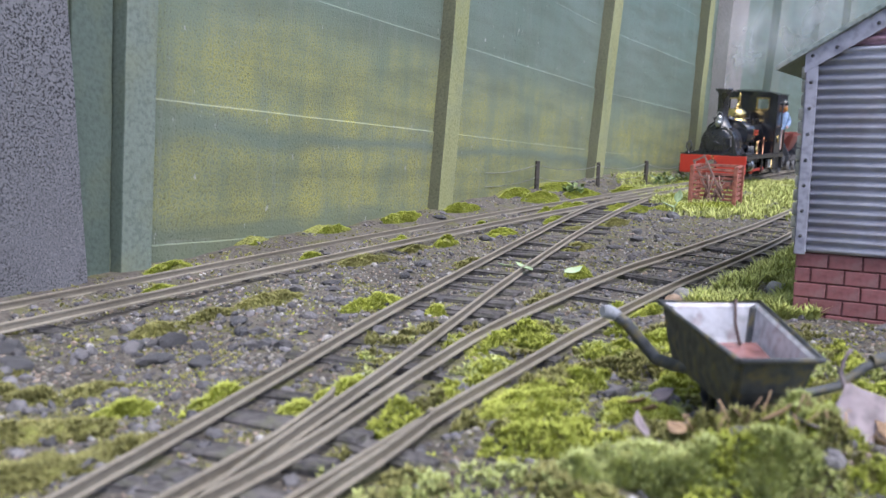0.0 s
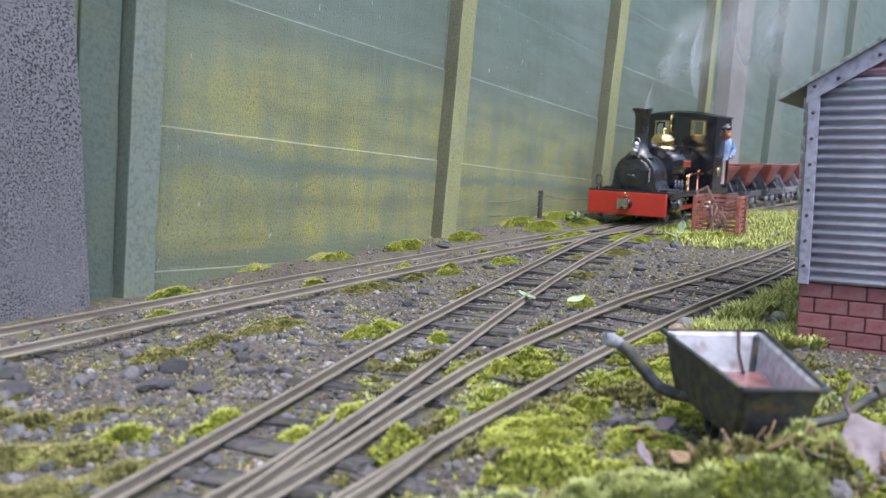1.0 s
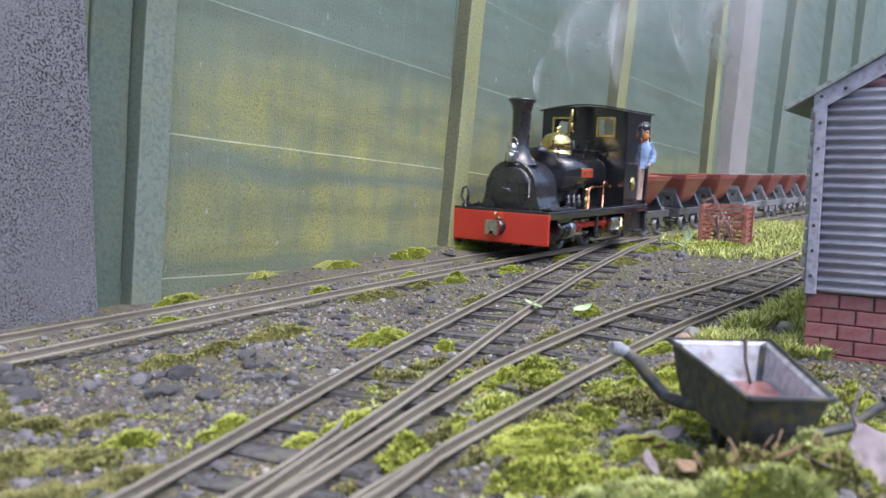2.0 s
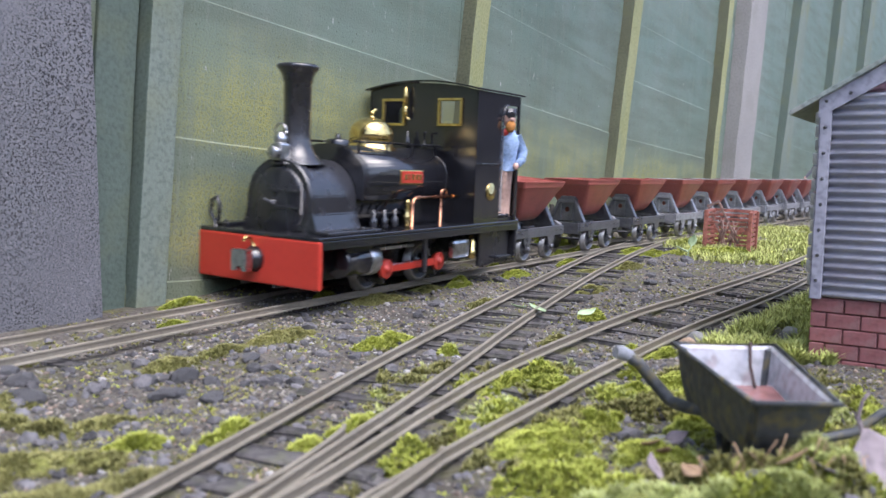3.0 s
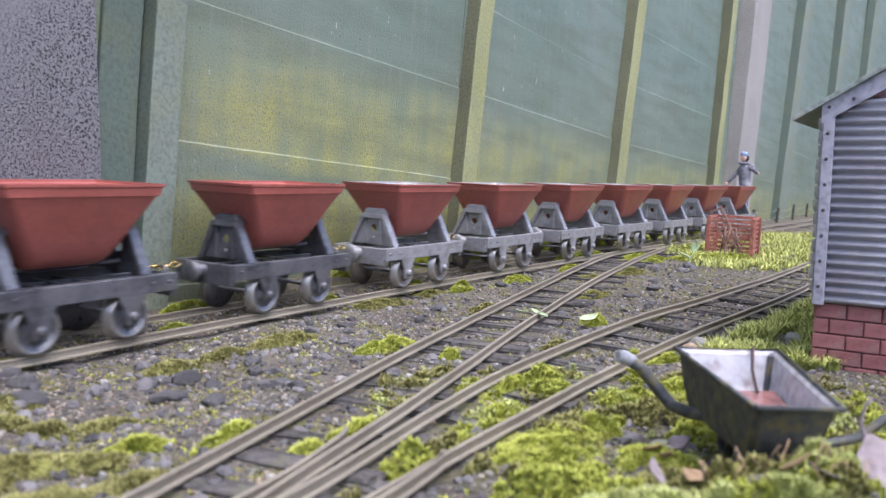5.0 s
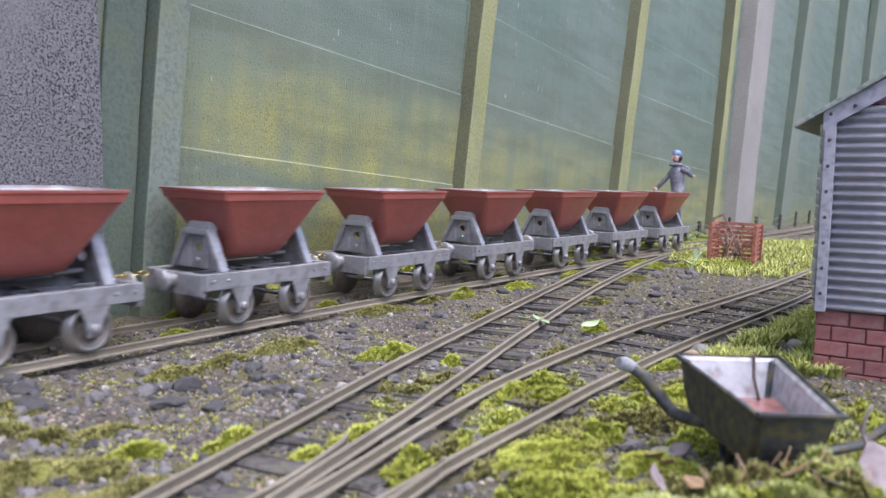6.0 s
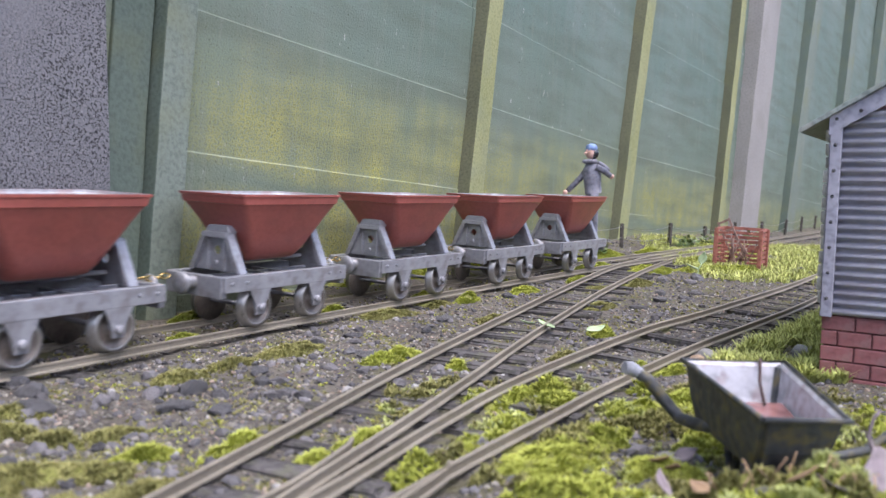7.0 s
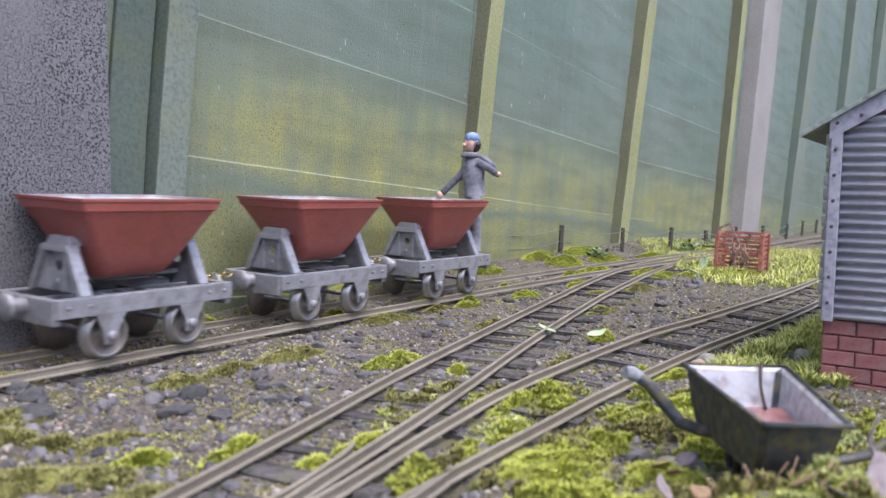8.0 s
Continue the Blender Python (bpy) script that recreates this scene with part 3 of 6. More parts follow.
def tipper_wagon(frame_mat, label):
    w = tagged(new("tipper_wagon"), label, "wagon", group="tipper wagons of the train")
    # frame: two channel solebars and headstocks
    for side in (1, -1):
        bm = bmesh.new()
        box(bm, (-0.048, 0.0210, 0.0202), (0.048, 0.0228, 0.0285), 0.0004)
        box(bm, (-0.048, 0.0184, 0.0273), (0.048, 0.0218, 0.0285), 0.0003)
        box(bm, (-0.048, 0.0184, 0.0202), (0.048, 0.0218, 0.0214), 0.0003)
        for x in (-0.043, -0.033, 0.033, 0.043):
            lathe(bm, [(0.0009, 0.0226), (0.0009, 0.0234), (0.0004, 0.0236)], 8, pose(x, 0, 0.0248, -90))
        for x in (-WHEELBASE / 2, WHEELBASE / 2):
            prism(bm, [(x - 0.0085, 0.0215), (x + 0.0085, 0.0215), (x + 0.0036, 0.013), (x + 0.0032, 0.0068), (x - 0.0032, 0.0068), (x - 0.0036, 0.013)],
                  0.0212, 0.0227, bevel=0.0003)
            lathe(bm, [(0.0022, 0.0225), (0.0022, 0.0243), (0.0012, 0.0249)], 12, pose(x, 0, 0.0106, -90))
        if side < 0:
            bmesh.ops.transform(bm, matrix=Matrix.Rotation(math.pi, 4, "Z"), verts=bm.verts)
        part("solebar", bm, frame_mat, w)
    for side in (1, -1):
        bm = bmesh.new()
        box(bm, (0.045, -0.0209, 0.0172), (0.049, 0.0209, 0.0284), 0.0006)
        tube(bm, [(0.048, 0, 0.0245), (0.054, 0, 0.0245)], 0.0036, 10)
        lathe(bm, [(0.0056, 0), (0.0062, 0.0012), (0.0052, 0.0026), (0.002, 0.0031)], 16, pose(0.0555, 0, 0.0245, 0, 90))
        if side < 0:
            bmesh.ops.transform(bm, matrix=Matrix.Rotation(math.pi, 4, "Z"), verts=bm.verts)
        part("buffer_beam", bm, frame_mat, w)
        # end stand that carries the tub: a plate with a hole between two sloping legs
        bm = bmesh.new()
        x = 0.0325
        for s in (1, -1):
            prism(bm, [(s * 0.0199, 0.0286), (s * 0.0199 - s * 0.0036, 0.0286), (s * 0.0072 - s * 0.001, 0.0488), (s * 0.0098, 0.0488)], -0.0028, 0.0028,
                  m=pose(x, 0, 0, 0, 0, 90), bevel=0.0003)
        prism(bm, [(-0.0102, 0.0468), (0.0102, 0.0468), (0.0096, 0.0498), (-0.0096, 0.0498)], -0.0033, 0.0033, m=pose(x, 0, 0, 0, 0, 90), bevel=0.0004)
        hole, n = 0.0026, 20
        outer = []
        for k in range(n):
            a = 2 * math.pi * k / n
            c, sn = math.cos(a), math.sin(a)
            zz = 0.0388 + (0.008 if sn > 0 else 0.0096) * max(-1, min(1, 1.5 * sn))
            half = 0.0188 + (0.0084 - 0.0188) * (zz - 0.0286) / (0.0475 - 0.0286)
            outer.append((max(-1, min(1, 1.5 * c)) * half, zz))
        inner = [(hole * math.cos(2 * math.pi * k / n), 0.0402 + hole * math.sin(2 * math.pi * k / n)) for k in range(n)]
        vs = [[bm.verts.new((x + t, p[0], p[1])) for p in ring] for t in (-0.0007, 0.0007) for ring in (outer, inner)]
        for k in range(n):
            j = (k + 1) % n
            bm.faces.new((vs[0][k], vs[0][j], vs[1][j], vs[1][k]))
            bm.faces.new((vs[2][j], vs[2][k], vs[3][k], vs[3][j]))
            bm.faces.new((vs[0][j], vs[0][k], vs[2][k], vs[2][j]))
            bm.faces.new((vs[1][k], vs[1][j], vs[3][j], vs[3][k]))
        for s in (1, -1):
            box(bm, (x + 0.0006, s * 0.0062 - 0.0007, 0.0292), (x + 0.0022, s * 0.0062 + 0.0007, 0.0462), 0.0003)
        if side < 0:
            bmesh.ops.transform(bm, matrix=Matrix.Rotation(math.pi, 4, "Z"), verts=bm.verts)
        part("end_stand", bm, frame_mat, w)
    bm = bmesh.new()
    for s in (1, -1):
        box(bm, (-0.043, s * 0.006 - 0.001, 0.022), (0.043, s * 0.006 + 0.001, 0.0262), 0.0003)
    for x in (-0.012, 0.0, 0.012):
        box(bm, (x - 0.0012, -0.0195, 0.0225), (x + 0.0012, 0.0195, 0.0262), 0.0003)
    tube(bm, [(-0.0345, 0.0, 0.0335), (0.0345, 0.0, 0.0335)], 0.0013, 8)
    part("underframe", bm, frame_mat, w)
    # the tub
    bm = bmesh.new()
    out, inn = hopper_rings(0.0), hopper_rings(0.0011)
    inn = [[(x, y, z + (0.0012 if i == 0 else 0.0)) for x, y, z in r] for i, r in enumerate(inn)]
    vo = [[bm.verts.new(p) for p in r] for r in out]
    vi = [[bm.verts.new(p) for p in r] for r in inn]
    n = len(vo[0])
    for rings, mi in ((vo, 0), (vi, 1)):
        for a, b in zip(rings[:-1], rings[1:]):
            for i in range(n):
                f = bm.faces.new((a[i], a[(i + 1) % n], b[(i + 1) % n], b[i]))
                f.material_index, f.smooth = mi, True
        bm.faces.new(rings[0]).material_index = mi
    for i in range(n):
        bm.faces.new((vo[-1][i], vo[-1][(i + 1) % n], vi[-1][(i + 1) % n], vi[-1][i])).material_index = 0
    bmesh.ops.recalc_face_normals(bm, faces=bm.faces)
    tub = part("tub", bm, [M_tub, M_tub_in if frame_mat is M_silver else M_tub], w, "oxide red tipping tub")
    tub.data.set_sharp_from_angle(angle=radians(28))
    # trunnion pads on the tub's ends
    for s in (1, -1):
        bm = bmesh.new()
        prism(bm, [(-0.0095, 0.0495), (0.0095, 0.0495), (0.007, 0.0535), (-0.007, 0.0535)], 0.026, 0.0335, m=pose(0, 0, 0, 0, 0, -90 * s), bevel=0.0005)
        part("trunnion", bm, frame_mat, w)
    # coupling chain towards the next wagon
    for k in range(4):
        bm = bmesh.new()
        ring = [(0.0027 * math.cos(2 * math.pi * i / 14), 0.0014 * math.sin(2 * math.pi * i / 14), 0) for i in range(15)]
        tube(bm, ring, 0.0005, 6)
        part("chain_link", bm, M_brass, w, m=pose(-0.0515 - 0.0043 * k, 0.002, 0.0292 - 0.0006 * (1.5 - abs(k - 1.5)), 90 * (k % 2) + 20, 0, 0))
    for x in (WHEELBASE / 2, -WHEELBASE / 2):
        axle_set(w, x, WHEEL_R, M_wheel if frame_mat is M_silver else M_dark)
    return w


wagons = []
first = tipper_wagon(M_dark, "red tipper wagon with a dark frame on narrow-gauge track")
wagons.append(first)
for i in range(2):
    wagons.append(copy_thing(first, Matrix()))
for c in first.children:
    if c.name.startswith("tub"):
        c.matrix_basis = pose(0, 0, 0.045) @ pose(0, 0, 0, -4) @ pose(0, 0, -0.045)
grey = tipper_wagon(M_silver, "red tipper wagon with a pale grey frame on narrow-gauge track")
wagons.append(grey)
for i in range(6):
    wagons.append(copy_thing(grey, Matrix()))


# ---------------------------------------------------------------- the locomotive; lengths are given back from its front beam
def back(d):
    return 0.118 - d


DRIVE_R = 0.0135


def arch(half, z0, zc, r, n=16):
    """Outline of an arch in (y, z): straight legs up to zc, round above."""
    return [(half, z0)] + [(half * math.cos(math.pi * k / n), zc + r * math.sin(math.pi * k / n)) for k in range(n + 1)] + [(-half, z0)]


def along_x(bm, outline, d0, d1, mi=0, bevel=0.0006):
    """An outline in (y, z) drawn out along the locomotive."""
    return prism(bm, outline, back(d1), back(d0), m=Matrix(((0, 1, 0, 0), (1, 0, 0, 0), (0, 0, 1, 0), (0, 0, 0, 1))), mi=mi, bevel=bevel)


def steam_locomotive():
    e = tagged(new("steam_locomotive"), "glossy black saddle-tank model steam locomotive with red beam and brass dome", "locomotive")

    def p(name, bm, mat, label="", parent=e, m=None):
        return part(name, bm, mat, parent, label, m)

    bm = bmesh.new()
    box(bm, (back(0.003), -0.0494, 0.0114), (back(0), 0.0494, 0.0387), 0.0012)
    beam = p("front_beam", bm, M_red, "bright red front buffer beam")
    bm = bmesh.new()
    box(bm, (back(0.236), -0.046, 0.0112), (back(0.233), 0.046, 0.0386), 0.0008)
    p("rear_beam", bm, M_satin)
    bm = bmesh.new()
    box(bm, (back(0.233), -0.0488, 0.0386), (back(0.0002), 0.0488, 0.0408), 0.0006)
    p("footplate", bm, M_black)
    for s in (1, -1):
        bm = bmesh.new()
        box(bm, (back(0.233), s * 0.0474 - 0.0008, 0.0335), (back(0.003), s * 0.0474 + 0.0008, 0.0384), 0.0003)
        p("valance", bm, M_black)
    bm = bmesh.new()
    for s in (1, -1):
        box(bm, (back(0.233), s * 0.0125 - 0.001, 0.009), (back(0.003), s * 0.0125 + 0.001, 0.0386), 0.0003)
        box(bm, (back(0.112), s * 0.044 - 0.0012, 0.011), (back(0.108), s * 0.044 + 0.0012, 0.0386), 0.0003)
    p("main_frame", bm, M_satin)
    # smokebox, with flared sides down to the footplate
    bm = bmesh.new()
    prof = [(0.031, 0.0408), (0.028, 0.0445), (0.0258, 0.051), (0.0254, 0.0575)]
    top = [(0.0254 * math.cos(math.pi * k / 20), 0.0575 + 0.0254 * math.sin(math.pi * k / 20)) for k in range(1, 20)]
    along_x(bm, prof + top + [(-y, z) for y, z in reversed(prof)], 0.0195, 0.060)
    p("smokebox", bm, M_satin)
    bm = bmesh.new()
    lathe(bm, [(0.0212, 0), (0.0212, 0.0008), (0.020, 0.0018), (0.018, 0.0024), (0.008, 0.0036), (0.0, 0.0038)], 32, pose(back(0.0200), 0, 0.0575, 0, 90), caps=False)
    for z in (0.064, 0.0545):
        box(bm, (back(0.0173), -0.004, z - 0.0009), (back(0.0157), 0.0205, z + 0.0009), 0.0003)
    tube(bm, [(back(0.0170), 0.02, 0.051), (back(0.0170), 0.02, 0.0675)], 0.0009, 8)
    tube(bm, [(back(0.0165), 0, 0.0575), (back(0.0115), 0, 0.0575)], 0.0012, 8)
    tube(bm, [(back(0.012), -0.0045, 0.059), (back(0.012), 0.0045, 0.056)], 0.0008, 8)
    p("smokebox_door", bm, M_satin)
    bm = bmesh.new()
    lathe(bm, [(0.0253, 0), (0.026, 0.001), (0.026, 0.0026), (0.0253, 0.0034)], 40, pose(back(0.0225), 0, 0.0575, 0, 90), caps=False)
    p("door_ring", bm, M_satin)
    # boiler and firebox under the tank
    bm = bmesh.new()
    lathe(bm, [(0.0225, 0), (0.0225, 0.112)], 32, pose(back(0.168), 0, 0.0605, 0, 90))
    box(bm, (back(0.168), -0.0235, 0.0408), (back(0.122), 0.0235, 0.062), 0.001)
    p("boiler", bm, M_black)
    # saddle tank: round shoulders, flat top
    bm = bmesh.new()
    o = [(0.0305, 0.0585), (0.0312, 0.070), (0.0309, 0.0770), (0.0298, 0.0806), (0.0272, 0.0836), (0.0192, 0.0888), (0.0150, 0.0908), (0.0080, 0.0921), (0, 0.0925)]
    along_x(bm, o + [(-y, z) for y, z in reversed(o[:-1])], 0.0605, 0.156, bevel=0.0007)
    for d in (0.063, 0.1535):
        along_x(bm, [(1.012 * y, z + (0.0004 if z > 0.08 else 0)) for y, z in o] + [(-1.012 * y, z + (0.0004 if z > 0.08 else 0)) for y, z in reversed(o[:-1])], d - 0.001, d + 0.001,
                bevel=0.0)
    tank = p("saddle_tank", bm, M_black)
    for pl in tank.data.polygons:
        pl.use_smooth = abs(pl.normal.x) < 0.5
    for s in (1, -1):
        bm = bmesh.new()
        tube(bm, [(back(0.060), s * 0.022, 0.0945), (back(0.158), s * 0.022, 0.0945)], 0.0008, 8)
        for d in (0.066, 0.095, 0.124, 0.152):
            tube(bm, [(back(d), s * 0.022, 0.0945), (back(d), s * 0.0215, 0.086)], 0.0007, 6)
        p("handrail", bm, M_satin)
    bm = bmesh.new()
    lathe(bm, [(0.0075, 0.091), (0.0075, 0.0945), (0.0065, 0.0952), (0.002, 0.0956), (0.0012, 0.0985), (0.0, 0.099)], 24, pose(back(0.072), 0, 0.0006), caps=False)
    p("filler_cap", bm, M_black)
    # chimney
    bm = bmesh.new()
    lathe(bm, [(0.0175, 0.0795), (0.0142, 0.0828), (0.0104, 0.0868), (0.0088, 0.0915), (0.0080, 0.097), (0.0083, 0.1275), (0.0087, 0.1278), (0.0091, 0.131),
               (0.0110, 0.1345), (0.0125, 0.1358), (0.0125, 0.1374), (0.0114, 0.1382), (0.0070, 0.1382), (0.0068, 0.12)], 32, pose(back(0.0343), 0, 0), caps=False)
    p("chimney", bm, M_satin)
    # dome
    bm = bmesh.new()
    lathe(bm, [(0.0185, 0.0885), (0.0165, 0.0915), (0.0150, 0.0935), (0.0146, 0.0948), (0.0151, 0.0954), (0.0150, 0.1005), (0.0142, 0.1040), (0.0122, 0.1072),
               (0.0086, 0.1097), (0.0042, 0.1112), (0.0016, 0.1116), (0.0012, 0.1135), (0.002, 0.1142), (0.002, 0.1152), (0.0, 0.1156)], 36, pose(back(0.1068), 0, 0), caps=False)
    tube(bm, [(back(0.1068), 0, 0.115), (back(0.1068), 0.0035, 0.117)], 0.0009, 8)
    p("dome", bm, M_brass, "polished brass steam dome with a finial")
    # lamp on the smokebox
    bm = bmesh.new()
    box(bm, (back(0.0245), -0.0045, 0.0815), (back(0.0165), 0.0045, 0.0915), 0.0012)
    lathe(bm, [(0.0032, 0), (0.0038, 0.0012), (0.0038, 0.0042), (0.0022, 0.006), (0.0014, 0.0072)], 16, pose(back(0.0205), 0, 0.0912))
    lathe(bm, [(0.003, 0), (0.0038, 0.003), (0.0034, 0.0036)], 16, pose(back(0.0165), 0, 0.0862, 0, 90))
    lamp = p("head_lamp", bm, M_steel, "small nickel-plated oil lamp on the smokebox")
    bm = bmesh.new()
    tube(bm, [(back(0.0205), 0.0045 * math.cos(a), 0.097 + 0.0062 * math.sin(a)) for a in np.linspace(0, math.pi, 11)], 0.0005, 6)
    p("bail", bm, M_steel, "thin wire bail", lamp)
    bm = bmesh.new()
    tube(bm, [(back(0.006), -0.038, 0.0386), (back(0.006), -0.039, 0.044), (back(0.006), -0.0425, 0.049), (back(0.006), -0.0415, 0.0565), (back(0.006), -0.037, 0.0585),
              (back(0.006), -0.035, 0.054), (back(0.006), -0.036, 0.044)], 0.0012, 8)
    p("lifting_iron", bm, M_satin)
    # centre coupling on the beam
    bm = bmesh.new()
    lathe(bm, [(0.0078, 0), (0.0062, 0.0015), (0.0055, 0.0075)], 20, pose(back(0), 0.0, 0.0252, 0, 90))
    p("buffer_shank", bm, M_satin)
    bm = bmesh.new()
    prism(bm, [(-0.0062, 0.019), (-0.002, 0.019), (-0.002, 0.0228), (0.002, 0.0228), (0.002, 0.019), (0.0062, 0.019), (0.0062, 0.0315), (-0.0062, 0.0315)], -0.0025, 0.0025,
          m=pose(back(-0.0095), 0, 0, 0, 0, 90), bevel=0.0005)
    p("coupling_block", bm, M_steel)
    bm = bmesh.new()
    tube(bm, [(back(-0.002), 0.002, 0.033), (back(-0.004), 0.002, 0.037), (back(-0.008), 0.002, 0.0385), (back(-0.010), 0.002, 0.036)], 0.0009, 8)
    p("coupling_hook", bm, M_brass)
    # running boards' bright edge and small fittings before the tank
    for s in (1, -1):
        bm = bmesh.new()
        box(bm, (back(0.060), s * 0.0405 - 0.0055, 0.0408), (back(0.012), s * 0.0405 + 0.0055, 0.0428), 0.0006)
        for d in (0.016, 0.032, 0.048):
            lathe(bm, [(0.001, 0.0430), (0.001, 0.0442), (0.0004, 0.0445)], 8, pose(back(d), s * 0.0405, -0.0004))
        p("sand_box", bm, M_satin)
    # cylinders, slide bars and rods
    for s in (1, -1):
        bm = bmesh.new()
        lathe(bm, [(0.0082, 0), (0.0092, 0.0006), (0.0092, 0.0026), (0.0086, 0.003), (0.0086, 0.027), (0.0092, 0.0274), (0.0092, 0.0296), (0.0082, 0.03)], 28,
              pose(back(0.059), s * 0.037, 0.0235, 0, 90))
        box(bm, (back(0.058), s * 0.034 - 0.009, 0.024), (back(0.030), s * 0.034 + 0.009, 0.0355), 0.001)
        p("cylinder", bm, M_black)
        bm = bmesh.new()
        lathe(bm, [(0.0093, -0.006), (0.0095, -0.0055), (0.0095, 0.0022), (0.0082, 0.0028), (0.004, 0.004), (0.0032, 0.0075)], 24, pose(back(0.0585), s * 0.037, 0.0235, 0, -90))
        p("cylinder_cover", bm, M_steel, "bright steel cylinder cover")
        bm = bmesh.new()
        for z in (0.0292, 0.0172):
            box(bm, (back(0.106), s * 0.037 - 0.0012, z - 0.0011), (back(0.059), s * 0.037 + 0.0012, z + 0.0011), 0.0003)
        p("slide_bar", bm, M_steel)
    rods = []
    for s in (1, -1):
        bm = bmesh.new()
        prism(bm, [(0.030, -0.0024), (0.030, 0.0024), (-0.030, 0.0024), (-0.030, -0.0024)], -0.0011, 0.0011, bevel=0.0004)
        for x in (0.030, -0.030):
            lathe(bm, [(0.0062, -0.0015), (0.0062, 0.0013), (0.0056, 0.0016), (0.0024, 0.0016), (0.0024, 0.0030), (0.0, 0.0031)], 24, pose(x, 0, 0, -90 * s))
        r = p("coupling_rod", bm, M_red, "red painted coupling rod")
        rods.append((r, s))
    axles = []
    for d in (0.080, 0.140):
        ax = axle_set(e, back(d), DRIVE_R, M_satin, 0.0178)
        for s in (1, -1):
            bm = bmesh.new()
            box(bm, (-0.0035, s * 0.0285 - 0.007, -0.0075), (0.0035, s * 0.0285 + 0.007, 0.0035), 0.0008)
            part("crank", bm, M_satin, ax)
        axles.append(ax)
    for s in (1, -1):
        bm = bmesh.new()
        box(bm, (back(0.165), s * 0.0435 - 0.001, 0.0175), (back(0.143), s * 0.0435 + 0.001, 0.0300), 0.0025)
        p("maker_step", bm, M_steel, "plain bright steel plate below the footplate")
        bm = bmesh.new()
        lathe(bm, [(0.0028, 0.0155), (0.0028, 0.021), (0.0022, 0.0215), (0.0022, 0.027), (0.0015, 0.0275), (0.0015, 0.0386)], 14, pose(back(0.173), s * 0.0425, 0), caps=True)
        p("injector", bm, M_brass)
        bm = bmesh.new()
        box(bm, (back(0.231), s * 0.040 - 0.0015, 0.008), (back(0.186), s * 0.040 + 0.0015, 0.0386), 0.0008)
        box(bm, (back(0.228), s * 0.042 - 0.004, 0.012), (back(0.208), s * 0.042 + 0.004, 0.014), 0.0005)
        p("rear_frame", bm, M_satin)
    # cab: front sheet with two windows, side sheets with a doorway, back sheet, roof
    bm = bmesh.new()
    d0 = back(0.166)
    W, Z0, ZT = 0.0468, 0.0408, 0.1345
    wy0, wy1, wz0, wz1 = 0.0155, 0.0342, 0.1100, 0.1280
    ys = [-W, -wy1, -wy0, 0, wy0, wy1, W]
    sheet = {}
    for t in (0, 1):
        for i, y in enumerate(ys):
            for j, z in enumerate((Z0, wz0, wz1, ZT + 0.0055 * (1 - (y / W) ** 2))):
                sheet[t, i, j] = bm.verts.new((d0 - 0.0012 * t, y, z))
    solid = [(i, j) for i in range(6) for j in range(3) if not (j == 1 and i in (1, 4))]
    for i, j in solid:
        for t in (0, 1):
            bm.faces.new([sheet[t, i, j], sheet[t, i + 1, j], sheet[t, i + 1, j + 1], sheet[t, i, j + 1]])
        for (k, m), q in (((i - 1, j), (0, 0, 0, 1)), ((i + 1, j), (1, 0, 1, 1)), ((i, j - 1), (0, 0, 1, 0)), ((i, j + 1), (0, 1, 1, 1))):
            if (k, m) not in solid:
                e0, e1 = (i + q[0], j + q[1]), (i + q[2], j + q[3])
                bm.faces.new([sheet[(0, *e0)], sheet[(0, *e1)], sheet[(1, *e1)], sheet[(1, *e0)]])
    bmesh.ops.recalc_face_normals(bm, faces=bm.faces)
    cab = p("cab_front", bm, M_black)
    for s in (1, -1):
        bm = bmesh.new()
        yc, h = s * (wy0 + wy1) / 2, 0.0011
        for y0, y1, z0, z1 in ((wy0 - h, wy1 + h, wz0 - h, wz0 + h), (wy0 - h, wy1 + h, wz1 - h, wz1 + h), (wy0 - h, wy0 + h, wz0, wz1), (wy1 - h, wy1 + h, wz0, wz1)):
            box(bm, (d0 - 0.0004, min(s * y0, s * y1), z0), (d0 + 0.0016, max(s * y0, s * y1), z1), 0.0004)
        p("window_frame", bm, M_brass, "square brass window frame", cab)
        bm = bmesh.new()
        box(bm, (d0 - 0.0009, min(s * wy0, s * wy1), wz0), (d0 - 0.0005, max(s * wy0, s * wy1), wz1))
        g = p("window_pane", bm, M_glass, "", cab)
        g.visible_shadow = False
    for s in (1, -1):
        bm = bmesh.new()
        o = [(back(0.166), Z0), (back(0.2015), Z0), (back(0.2015), 0.083), (back(0.2015), 0.119)]
        o += [(back(0.2095) + 0.008 * math.cos(a), 0.119 + 0.008 * math.sin(a)) for a in np.linspace(0.15, math.pi / 2, 6)]
        o += [(back(0.2265), 0.127), (back(0.2265), Z0), (back(0.230), Z0), (back(0.230), ZT), (back(0.166), ZT)]
        prism(bm, o, s * W - 0.0006, s * W + 0.0006)
        side = p("cab_side", bm, M_black)
        bm = bmesh.new()
        box(bm, (back(0.2015), s * W - 0.0011, 0.0826), (back(0.166), s * W + 0.0011, 0.0838), 0.0003)
        p("beading", bm, M_satin, "", side)
        bm = bmesh.new()
        tube(bm, [(back(0.2025), s * (W + 0.0012), 0.048), (back(0.2025), s * (W + 0.0012), 0.119)] +
             [(back(0.2105) + 0.008 * math.cos(a), s * (W + 0.0012), 0.119 + 0.008 * math.sin(a)) for a in np.linspace(0.2, math.pi / 2, 6)], 0.0007, 8)
        p("door_rail", bm, M_satin, "", side)
        bm = bmesh.new()
